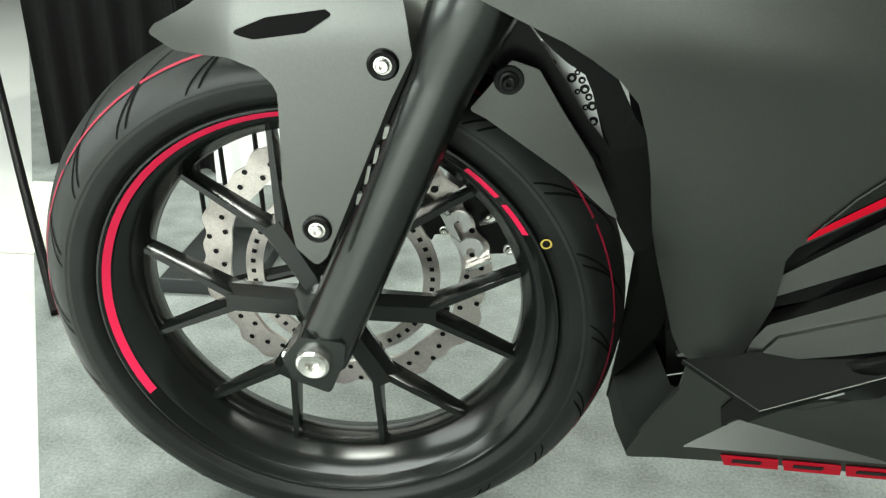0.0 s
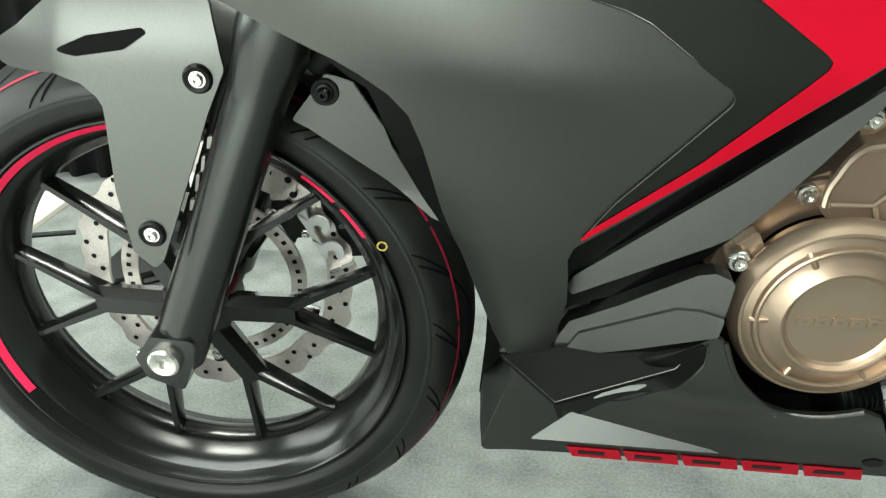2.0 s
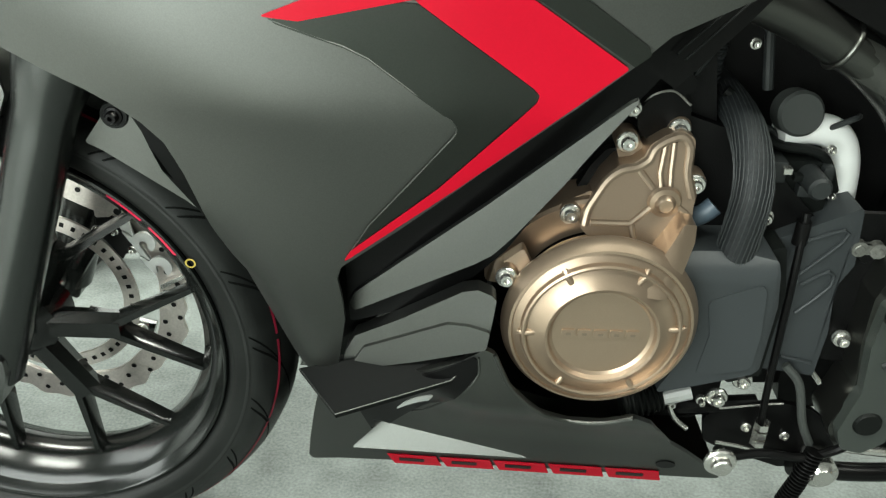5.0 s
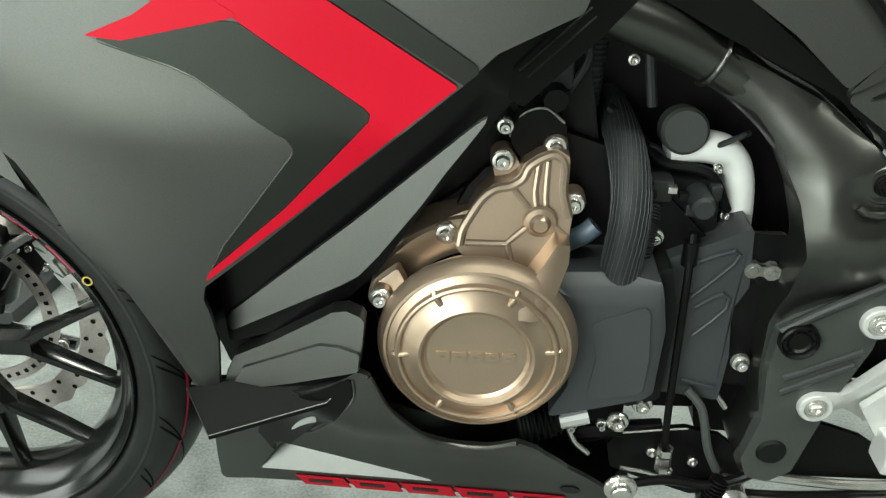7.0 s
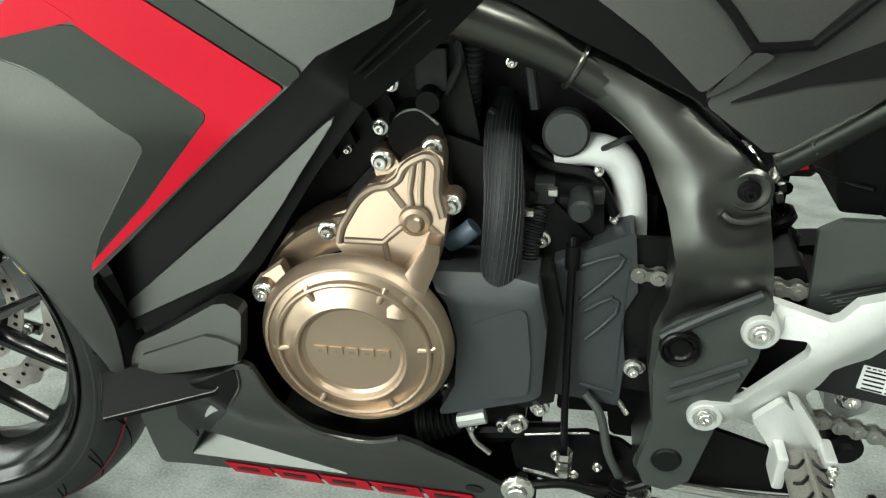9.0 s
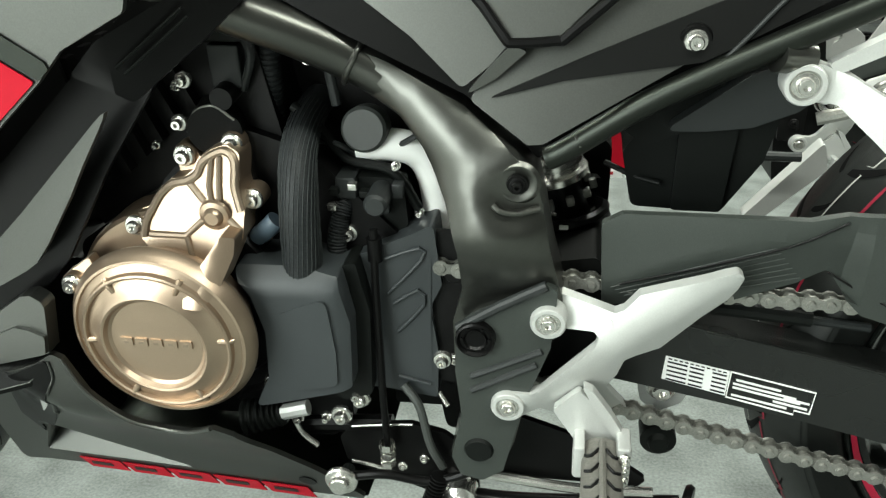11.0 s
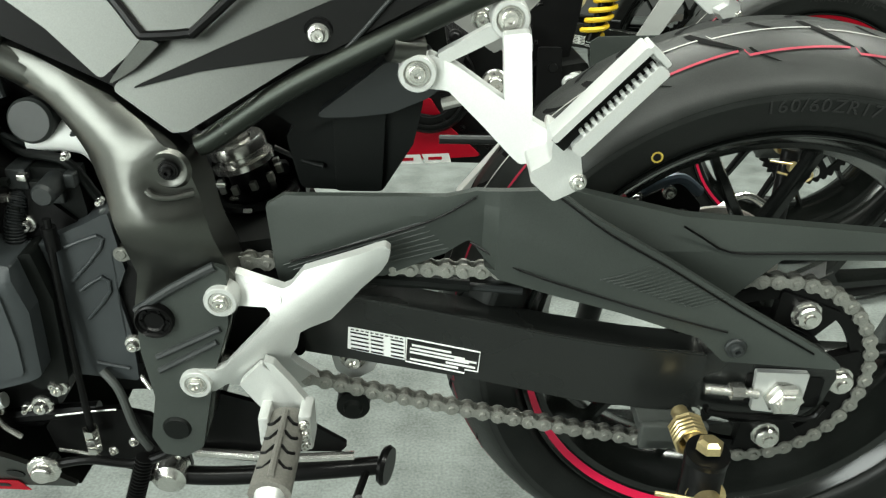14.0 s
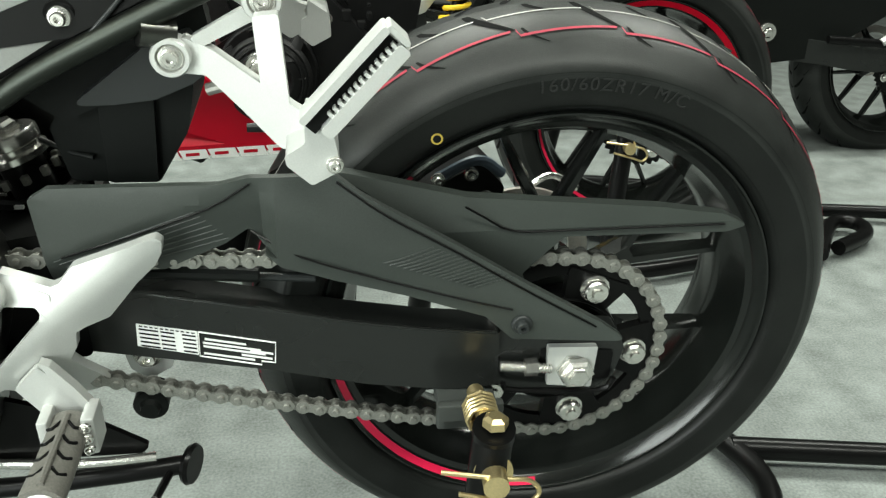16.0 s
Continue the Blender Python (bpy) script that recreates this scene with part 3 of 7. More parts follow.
def fender_y(x, z):
    """The arm stands upright; above the tyre the shell curls in over the wheel."""
    r = math.hypot(x - FRONT[0], z - FRONT[2])
    y = fend_y(x, z)
    over = max(0.0, z - 0.592)
    y += 5.0 * over * over
    nose = max(0.0, -0.035 - x)
    return min(-0.001, y + 3.2 * nose * nose + 0.15 * nose)


fender = part("front_fender", panel(FENDER_ARM, fender_y, 0.004, 0.007, 0.012, 0.0015), PAINT, bike, "satin grey front fender with side arm and black slot")
part("fender_nose", panel([(-0.128, 0.584), (-0.120, 0.592), (-0.082, 0.613), (-0.045, 0.640), (-0.030, 0.650), (-0.030, 0.574), (-0.052, 0.5785), (-0.10, 0.5765)], lambda x, z: fender_y(x, z) + 0.0006, 0.004, 0.004, 0.012, 0.0015), PAINT, fender)
# the shell over the tyre's crown
shell = bmesh.new()
rows = []
for i in range(15):
    a = radians(70 + 34 * i / 14)
    rr = 0.330 + 0.012 * math.sin(i / 14 * math.pi)
    row = []
    for j in range(13):
        y = -0.092 + 0.184 * j / 12
        q = rr - 0.045 * (abs(y) / 0.092) ** 3
        row.append(shell.verts.new((FRONT[0] + q * math.cos(a), y, FRONT[2] + q * math.sin(a) + 0.01)))
    rows.append(row)
for p, q in zip(rows, rows[1:]):
    for j in range(12):
        shell.faces.new((p[j], p[j + 1], q[j + 1], q[j]))
bmesh.ops.solidify(shell, geom=shell.faces[:], thickness=0.003)
part("fender_shell", shell, PAINT, fender)
part("slot", panel([(-0.047, 0.598), (-0.017, 0.610), (0.028, 0.6165), (0.033, 0.613), (0.013, 0.600), (-0.027, 0.594)], lambda x, z: fender_y(x, z), 0.003, 0.003, 0.012, 0.0, lift=0.0012), GROOVE, fender, "black recessed slot")
for x, z in ((0.071, 0.578), (0.014, 0.441)):
    w = part("grommet", lathe([(0.0055, -0.002), (0.0105, -0.003), (0.0125, -0.001), (0.0125, 0.004)], 28), BLACK, fender)
    w.location = (x, fend_y(x, z), z)
    bolt((x, fend_y(x, z) - 0.001, z), 0.0085, fender, STEEL, 0.005)
# fork-side bracket behind the fender arm
part("bracket", prism([(0.020, 0.415), (0.050, 0.425), (0.110, 0.565), (0.100, 0.600), (0.078, 0.555)], -0.094, -0.088, 0.004, 0.001), BLACK, fender)
for x, z, w, h in ((0.0700, 0.522, 0.0020, 0.006), (0.0610, 0.502, 0.0016, 0.008), (0.0530, 0.484, 0.0016, 0.009), (0.0455, 0.462, 0.0020, 0.006)):
    part("clip", prism([(x - w, z - h), (x + w, z - h * 0.8), (x + w + h * 0.42, z + h), (x - w + h * 0.42, z + h * 0.8)], -0.102, -0.097, 0.001, 0.0008), CHAIN, fender)
inner = part("inner_mudguard", panel([(0.135, 0.532), (0.149, 0.5497), (0.167, 0.5735), (0.190, 0.566), (0.2122, 0.5307), (0.2383, 0.4921), (0.264, 0.441), (0.2547, 0.4454), (0.2164, 0.4772), (0.1822, 0.5014), (0.149, 0.5248)], lambda x, z: -0.072 - 0.25 * max(0.0, 0.47 - z), 0.004, 0.003, 0.012, 0.0012), PAINT, bike, "satin grey inner mudguard")
bolt((0.166, -0.0735, 0.558), 0.0085, inner, BLACK, 0.009)
w = part("washer", lathe([(0.007, -0.002), (0.0115, -0.002), (0.0125, 0.001)], 26), PLASTIC, inner)
w.location = (0.166, -0.0725, 0.558)
shell = bmesh.new()
rows = []
for i in range(13):
    a = radians(38 + 34 * i / 12)
    rows.append([shell.verts.new((FRONT[0] + 0.318 * math.cos(a), -0.068 + 0.136 * j / 6, FRONT[2] + (0.318 - 0.012 * abs(j - 3) / 3) * math.sin(a))) for j in range(7)])
for p, q in zip(rows, rows[1:]):
    for j in range(6):
        shell.faces.new((p[j], p[j + 1], q[j + 1], q[j]))
bmesh.ops.solidify(shell, geom=shell.faces[:], thickness=0.003)
part("mudguard_shell", shell, PLASTIC, inner)

# ---- brake disc on the far side ----
N_WAVE = 10
disc = bmesh.new()
loops = []
for inner_edge, y in ((False, -0.0025), (False, 0.0025), (True, 0.0025), (True, -0.0025)):
    loop = []
    for k in range(240):
        a = 2 * math.pi * k / 240
        r = 0.127 + 0.002 * math.sin(a * N_WAVE) if inner_edge else 0.158 + 0.0035 * math.sin(a * N_WAVE) + 0.002 * math.sin(a * N_WAVE * 3)
        loop.append(disc.verts.new((r * math.cos(a), y, r * math.sin(a))))
    loops.append(loop)
for i in range(4):
    p, q = loops[i], loops[(i + 1) % 4]
    for k in range(240):
        disc.faces.new((p[k], p[(k + 1) % 240], q[(k + 1) % 240], q[k]))
disc_ob = part("brake_disc", disc, DISC, front_wheel, "wavy drilled steel brake disc")
disc_ob.location = (FRONT[0], 0.052, FRONT[2])
hole = bmesh.new()
for k in range(40):
    for j, rr in enumerate((0.134, 0.142, 0.150)):
        if (k + j) % 2:
            continue
        a = 2 * math.pi * (k + 0.25 * j) / 40
        bmesh.ops.create_circle(hole, cap_ends=True, segments=8, radius=0.0032, matrix=Matrix.Translation((rr * math.cos(a), -0.0032, rr * math.sin(a))) @ pose(0, 0, 0, 90))
part("drilling", hole, BLACK, disc_ob)
carrier = lathe([(0.088, 0.0), (0.1065, 0.0), (0.1065, 0.003), (0.088, 0.003)], 60, centre=(FRONT[0], 0.040, FRONT[2]), closed=True)
part("abs_ring", carrier, DISC, disc_ob.parent, "perforated speed sensor ring")
slots = bmesh.new()
for k in range(48):
    a = 2 * math.pi * k / 48
    bmesh.ops.create_cube(slots, size=1, matrix=Matrix.Translation((FRONT[0] + 0.098 * math.cos(a), 0.0395, FRONT[2] + 0.098 * math.sin(a))) @ Matrix.Rotation(-a, 4, "Y") @ Matrix.Diagonal((0.005, 0.001, 0.0045, 1)))
part("slotting", slots, BLACK, front_wheel)
for k in range(5):
    a = radians(36 + 72 * k)
    part("carrier_arm", tube([(FRONT[0] + 0.05 * math.cos(a), 0.048, FRONT[2] + 0.05 * math.sin(a)), (FRONT[0] + 0.125 * math.cos(a + 0.2), 0.052, FRONT[2] + 0.125 * math.sin(a + 0.2))], 0.008, 10, 1), RIM, front_wheel)
    b = part("disc_bolt", bolt_mesh(0.008, 0.006), STEEL, front_wheel)
    b.location = (FRONT[0] + 0.112 * math.cos(a + 0.2), 0.043, FRONT[2] + 0.112 * math.sin(a + 0.2))
caliper = part("brake_caliper", prism([(0.101, 0.393), (0.125, 0.399), (0.151, 0.384), (0.172, 0.368), (0.182, 0.345), (0.172, 0.323), (0.141, 0.320), (0.124, 0.341), (0.111, 0.361)], 0.052, 0.105, 0.008, 0.006), BLACK, bike, "black two-piston brake caliper")
part("caliper_bracket", prism([(0.0714, 0.3917), (0.0864, 0.3924), (0.0994, 0.3797), (0.1059, 0.3645), (0.1104, 0.3558), (0.1052, 0.3486), (0.0960, 0.3481), (0.0925, 0.3395), (0.0786, 0.3631), (0.0702, 0.3729)], 0.042, 0.050, 0.003, 0.001), BLACK, caliper)
tab = part("bracket_tab", prism([(0.0835, 0.4341), (0.0971, 0.4265), (0.1011, 0.4139), (0.0988, 0.4041), (0.0864, 0.3924), (0.0702, 0.3916), (0.0720, 0.4178), (0.0773, 0.4282)], 0.044, 0.049, 0.003, 0.001), DISC, caliper, "bare steel tab with two holes")
for x, z in ((0.0919, 0.4167), (0.0956, 0.3994)):
    q = part("tab_hole", lathe([(0.0, -0.0006), (0.0038, -0.0006), (0.0044, 0.001)], 16), BLACK, tab)
    q.location = (x, 0.044, z)


def pad_spring(x, z, k):
    """A hooked bright spring: an open arc with a foot that runs up to the bracket."""
    out = [(x + 0.0135 * k * math.cos(radians(a)), z + 0.0135 * k * math.sin(radians(a))) for a in range(-60, 151, 15)]
    back = [(x - 0.001 + 0.0052 * k * math.cos(radians(a)), z - 0.003 + 0.0052 * k * math.sin(radians(a))) for a in range(175, -31, -20)]
    foot = [(x - 0.024 * k, z + 0.016 * k), (x - 0.016 * k, z + 0.001 * k), (x - 0.008 * k, z - 0.010 * k), (x - 0.004 * k, z - 0.008 * k)]
    return prism(out + foot + back, 0.036, 0.040, 0.001, 0.001)


for x, z, k in ((0.1215, 0.3660, 0.95), (0.1350, 0.3355, 0.95)):
    part("pad_spring", pad_spring(x, z, k), ALU, caliper, "bright hooked pad spring")
part("spring_link", prism([(0.0967, 0.3849), (0.1082, 0.3901), (0.1110, 0.3750), (0.1160, 0.3600), (0.1233, 0.3447), (0.1270, 0.3290), (0.1218, 0.3300), (0.1126, 0.3511)], 0.0385, 0.042, 0.002, 0.001), ALU, caliper)
part("caliper_pin", tube([(0.1431, 0.045, 0.3616), (0.152, 0.043, 0.368), (0.162, 0.042, 0.3745)], lambda q: 0.0022 + 0.0035 * min(1.0, q * 1.6), 10, 2), STEEL, caliper)
part("pad_edge", prism([(0.130, 0.3030), (0.1562, 0.3180), (0.1555, 0.3225), (0.129, 0.3085)], 0.040, 0.048, 0.001, 0.001), STEEL, caliper)
for x, z, r in ((0.0903, 0.3766, 0.0045), (0.1060, 0.3542, 0.0055), (0.1747, 0.3349, 0.0070), (0.0965, 0.4330, 0.0060)):
    bolt((x, 0.041, z), r, caliper, STEEL, 0.006)

# ---- side fairing ----
def fair_y(x, z):
    """The panel tucks in downwards; a soft fold runs back and down across it, above which it turns to the light."""
    y = -0.222 + 0.20 * max(0.0, 0.63 - z) + 0.6 * max(0.0, 0.40 - x) ** 2
    d = z - (0.664 - 0.25 * (x - 0.195) - 0.25 * max(0.0, x - 0.195) ** 2)
    k = max(0.0, min(1.0, (0.46 - x) / 0.18))
    soft = 0.008 * math.log(1 + math.exp(max(-30.0, min(30.0, d / 0.008))))
    below = 0.008 * math.log(1 + math.exp(max(-30.0, min(30.0, -d / 0.008))))
    y += k * (0.10 * soft + 0.012 * (1 - math.exp(-below / 0.035))) + (k - 1) * 0.05 * max(0.0, z - 0.66)
    # the leading edge rolls inwards below the crease
    low = max(0.0, min(1.0, (0.53 - z) / 0.08))
    lead = 0.262 + 0.02 * low + 0.34 * max(0.0, 0.47 - z)
    return y + 0.021 * low * low * (3 - 2 * low) * min(1.6, (max(0.0, lead + 0.042 - x) / 0.042) ** 2)


FAIRING = [(0.04, 0.690), (0.155, 0.643), (0.200, 0.625), (0.218, 0.615), (0.237, 0.602), (0.251, 0.586), (0.260, 0.560), (0.267, 0.530), (0.272, 0.503), (0.280, 0.467), (0.291, 0.431), (0.302, 0.397), (0.314, 0.358), (0.324, 0.338), (0.345, 0.346), (0.359, 0.353), (0.366, 0.390), (0.372, 0.425), (0.371, 0.452), (0.369, 0.470), (0.373, 0.483), (0.418, 0.523), (0.478, 0.579), (0.531, 0.626), (0.570, 0.659), (0.592, 0.681), (0.641, 0.706), (0.660, 0.76), (0.60, 0.83), (0.30, 0.86), (0.10, 0.80)]
fairing = part("side_fairing", panel(FAIRING, fair_y, 0.005, 0.006, 0.0125, 0.0025), PAINT, bike, "satin grey side fairing with dark bands and a red chevron", 50)
CHEVRON = [(0.375, 0.4895), (0.382, 0.502), (0.449, 0.566), (0.512, 0.636), (0.5135, 0.641), (0.5095, 0.6455), (0.437, 0.697), (0.405, 0.722), (0.476, 0.722), (0.5685, 0.660), (0.531, 0.629), (0.478, 0.581)]
part("red_chevron", panel(CHEVRON, fair_y, 0.0008, 0.002, 0.0125, 0.0, lift=0.0024), RED, fairing, "bright red chevron stripe")
part("dark_band", panel([(0.381, 0.503), (0.398, 0.528), (0.4595, 0.610), (0.4605, 0.617), (0.456, 0.622), (0.403, 0.661), (0.388, 0.668), (0.340, 0.683), (0.37, 0.700), (0.436, 0.697), (0.5085, 0.6455), (0.5125, 0.641), (0.511, 0.636), (0.448, 0.567)], fair_y, 0.0008, 0.003, 0.0125, 0.0, lift=0.0018), PAINT_DARK, fairing, "darker grey graphic band")
part("band_edge", tube([(x, fair_y(x, z) - 0.0016, z) for x, z in ((0.383, 0.503), (0.398, 0.529), (0.430, 0.571), (0.4585, 0.6085), (0.4602, 0.6115), (0.4606, 0.6145), (0.4598, 0.6175), (0.457, 0.6215), (0.43, 0.642), (0.403, 0.662), (0.388, 0.669), (0.341, 0.684))], 0.0006, 6, 1), PAINT, fairing)
part("dark_band", panel([(0.487, 0.716), (0.5715, 0.661), (0.5810, 0.669), (0.579, 0.674), (0.519, 0.716)], fair_y, 0.0008, 0.002, 0.0125, 0.0, lift=0.0018), PAINT_DARK, fairing)
part("red_sliver", panel([(0.335, 0.686), (0.36, 0.684), (0.437, 0.701), (0.405, 0.722), (0.37, 0.700)], fair_y, 0.0008, 0.001, 0.0125, 0.0, lift=0.0028), RED, fairing)
# inward rim along the front and the dark inner panels
RIM_LINE = [(0.155, 0.643), (0.200, 0.625), (0.218, 0.615), (0.237, 0.602), (0.251, 0.586), (0.260, 0.560), (0.267, 0.530), (0.272, 0.503), (0.280, 0.467), (0.291, 0.431), (0.302, 0.397), (0.314, 0.358)]
rim_bm = bmesh.new()
rows = []
for p in curve_points([(x, fair_y(x, z), z) for x, z in RIM_LINE], 4):
    row = []
    for s in range(5):
        w = s / 4
        row.append(rim_bm.verts.new((p.x + 0.004 * w, p.y + 0.002 + 0.055 * w, p.z + 0.003 * w)))
    rows.append(row)
for p, q in zip(rows, rows[1:]):
    for j in range(4):
        rim_bm.faces.new((p[j], p[j + 1], q[j + 1], q[j]))
bmesh.ops.solidify(rim_bm, geom=rim_bm.faces[:], thickness=0.003)
part("front_return", rim_bm, MATT_BLACK, fairing, "black inner rim of the fairing")
part("inner_panel", panel([(0.150, 0.640), (0.214, 0.606), (0.247, 0.582), (0.259, 0.557), (0.270, 0.512), (0.316, 0.420), (0.345, 0.330), (0.420, 0.400), (0.420, 0.500), (0.52, 0.62), (0.50, 0.72), (0.2, 0.74)], lambda x, z: -0.075 - 0.2 * max(0, x - 0.30), 0.004, 0.003, 0.03, 0.001), BLACK, fairing)
part("upper_lining", panel([(0.105, 0.70), (0.125, 0.595), (0.160, 0.556), (0.2145, 0.512), (0.247, 0.466), (0.269, 0.420), (0.286, 0.392), (0.301, 0.400), (0.295, 0.43), (0.2656, 0.4743), (0.2475, 0.5017), (0.2301, 0.5218), (0.2156, 0.5458), (0.1972, 0.5725), (0.1815, 0.5935), (0.15, 0.64), (0.14, 0.70)], -0.050, 0.004, 0.002, 0.03, 0.001), BLACK, fairing, "black plastic wheel well lining")
part("inner_flange", panel([(0.1871, 0.6178), (0.1971, 0.6086), (0.2043, 0.6027), (0.2174, 0.5945), (0.2235, 0.5819), (0.2286, 0.5658), (0.2342, 0.5487), (0.2421, 0.5255), (0.2529, 0.4941), (0.275, 0.44), (0.300, 0.43), (0.296, 0.49), (0.270, 0.545), (0.2540, 0.566), (0.240, 0.592), (0.2, 0.620), (0.175, 0.632)], lambda x, z: -0.16 + 0.5 * max(0.0, 0.55 - z), 0.003, 0.002, 0.03, 0.001), MATT_BLACK, fairing)
# added white plate with dark rings, standing in for bright background behind the gap
plate = part("bright_mesh", panel([(0.1894, 0.5787), (0.2154, 0.57), (0.2402, 0.5517), (0.2573, 0.5225), (0.271, 0.4867), (0.2519, 0.4832), (0.2301, 0.5086), (0.2134, 0.5359)], -0.03, 0.003, 0.001, 0.03, 0.0), LABEL, fairing, "white plate added for the bright background seen through the gap")
for k, (x, z) in enumerate([(0.2182, 0.547), (0.2224, 0.552), (0.2268, 0.5453), (0.2298, 0.5375), (0.2239, 0.5353), (0.2338, 0.5307), (0.2374, 0.5228), (0.2318, 0.5215), (0.2014, 0.5591), (0.2396, 0.509), (0.2436, 0.527), (0.2489, 0.512), (0.2412, 0.5419)]):
    r = (0.0040, 0.0024, 0.0030)[k % 3]
    q = part("mesh_hole", lathe([(r * 0.45, -0.0008), (r, -0.0010), (r * 1.15, 0.001)], 9), BLACK, plate)
    q.location = (x, -0.0303, z)

# ---- blade below the chevron ----
blade_y = lambda x, z: -0.169 - 0.22 * (x - 0.48) + 0.09 * (z - 0.52)
blade = part("side_blade", panel([(0.3765, 0.4200), (0.3728, 0.4284), (0.3778, 0.438), (0.4866, 0.5335), (0.5960, 0.6355), (0.5580, 0.5820), (0.5400, 0.5545), (0.5070, 0.5095), (0.4905, 0.4900), (0.4770, 0.4803)], blade_y, 0.006, 0.004, 0.02, 0.0025), PAINT, bike, "satin grey blade below the fairing")
part("blade_back", panel([(0.372, 0.405), (0.370, 0.480), (0.42, 0.525), (0.53, 0.625), (0.600, 0.690), (0.662, 0.73), (0.63, 0.66), (0.556, 0.563), (0.502, 0.48), (0.478, 0.455), (0.42, 0.420)], -0.150, 0.006, 0.004, 0.03, 0.002), BLACK, blade)
part("rear_edge", panel([(0.568, 0.652), (0.592, 0.676), (0.645, 0.704), (0.700, 0.742), (0.690, 0.700), (0.660, 0.672), (0.610, 0.632), (0.600, 0.640)], lambda x, z: -0.185 + 0.5 * max(0, x - 0.6), 0.006, 0.004, 0.03, 0.002), BLACK, blade)
for k in range(2):
    part("edge_rib", tube([(0.612 - 0.006 * k, -0.187, 0.655 + 0.004 * k), (0.655 - 0.003 * k, -0.167, 0.690 + 0.006 * k)], 0.0012, 6, 1), PLASTIC, blade)

# ---- belly cowl ----
def soft_plus(v, w):
    return w * math.log(1 + math.exp(max(-30.0, min(30.0, v / w))))


def belly_y(x, z):
    """The side slopes in towards its lower edge, with a shoulder that a scoop that turns up above the lettering."""
    y = -0.070 - 0.40 * (z - 0.16) - 0.1 * (x - 0.391)
    y -= 3.5 * max(0.0, min(1.0, (x - 0.40) / 0.08)) * max(0.0, z - 0.24) ** 2
    y = -0.188 + soft_plus(y + 0.188, 0.008)
    edge = min(0.252 - 0.30 * (x - 0.3915), 0.1875 + 1.80 * (x - 0.356))
    low = 0.190 + 0.10 * (x - 0.40)
    if low < z:
        step = max(0.0, min(1.0, (edge - z) / 0.003))
        y += 0.95 * (z - low) * step
    return y


BELLY = [(0.345, 0.350), (0.372, 0.364), (0.430, 0.380), (0.470, 0.396), (0.4880, 0.408), (0.4966, 0.4034), (0.5118, 0.3687), (0.5385, 0.3388), (0.566, 0.3210), (0.594, 0.3240), (0.6192, 0.3380), (0.6369, 0.3290), (0.6690, 0.2720), (0.7160, 0.2260), (0.737, 0.2045), (0.6905, 0.1985), (0.6079, 0.1890), (0.522, 0.1800), (0.4626, 0.1740), (0.3927, 0.1640), (0.340, 0.1560), (0.308, 0.1475), (0.3045, 0.156), (0.312, 0.200), (0.323, 0.255), (0.3315, 0.292), (0.330, 0.335)]
CREASES = [((0.3915, 0.252 - d), (0.5915, 0.192 - d)) for d in (0.0, 0.003)] + [((0.356, 0.1875 - d), (0.3915, 0.2514 - d)) for d in (0.0, 0.003)] + [((0.35, 0.185), (0.60, 0.210))]
belly = part("belly_cowl", panel(BELLY, belly_y, 0.006, 0.006, 0.012, 0.003, cuts=CREASES), PAINT, bike, "satin grey belly cowl with red lettering bars", 24)
nose_y = lambda x, z: -0.156 - 0.30 * (x - 0.37) + 0.10 * (z - 0.4)
nose = part("nose_panel", panel([(0.3640, 0.3615), (0.3690, 0.3805), (0.3770, 0.3960), (0.4160, 0.4210), (0.4690, 0.4590), (0.4810, 0.4630), (0.4925, 0.4600), (0.4955, 0.4560), (0.4930, 0.4360), (0.4895, 0.4110), (0.4311, 0.3860)], nose_y, 0.016, 0.003, 0.03, 0.0035, segs=2), PAINT, belly, "satin grey nose of the belly cowl")
part("nose_face", panel([(0.3700, 0.3625), (0.3850, 0.3890), (0.4570, 0.4290), (0.4740, 0.4310), (0.4915, 0.4290), (0.4885, 0.4120), (0.4311, 0.3865)], lambda x, z: nose_y(x, z) - 0.004, 0.008, 0.003, 0.03, 0.0035), PAINT, nose)
# a shelf that stands out over the air duct
SHELF = [(0.322, -0.142, 0.345), (0.367, -0.163, 0.372), (0.474, -0.166, 0.404), (0.485, -0.180, 0.400), (0.461, -0.191, 0.377), (0.366, -0.214, 0.356)]
shelf = bmesh.new()
up_v = [shelf.verts.new(p) for p in SHELF]
low_v = [shelf.verts.new((x, y + 0.001, z - 0.005)) for x, y, z in SHELF]
for idx in ((0, 1, 5), (1, 2, 4, 5), (2, 3, 4)):
    shelf.faces.new([up_v[k] for k in idx])
    shelf.faces.new([low_v[k] for k in idx[::-1]])
for k in range(len(SHELF)):
    shelf.faces.new((up_v[k], low_v[k], low_v[(k + 1) % len(SHELF)], up_v[(k + 1) % len(SHELF)]))
part("winglet", shelf, MATT_BLACK, belly, "matt black winglet over the air duct", 40)
part("winglet_edge", tube([SHELF[0], SHELF[5], SHELF[4], SHELF[3]], 0.0006, 6, 1), PAINT, belly)
part("fairing_tab", panel([(0.318, 0.336), (0.326, 0.346), (0.372, 0.368), (0.368, 0.358)], lambda x, z: -0.128 - 0.5 * (x - 0.32), 0.006, 0.004, 0.03, 0.002), PAINT, belly)
part("duct", panel([(0.482, 0.402), (0.483, 0.3826), (0.472, 0.3645), (0.4532, 0.3314), (0.4237, 0.2857), (0.3961, 0.2452), (0.3815, 0.2336), (0.372, 0.2700), (0.3900, 0.330), (0.43, 0.375)], belly_y, 0.004, 0.004, 0.008, 0.0, lift=0.0018), BLACK, belly, "black air duct")
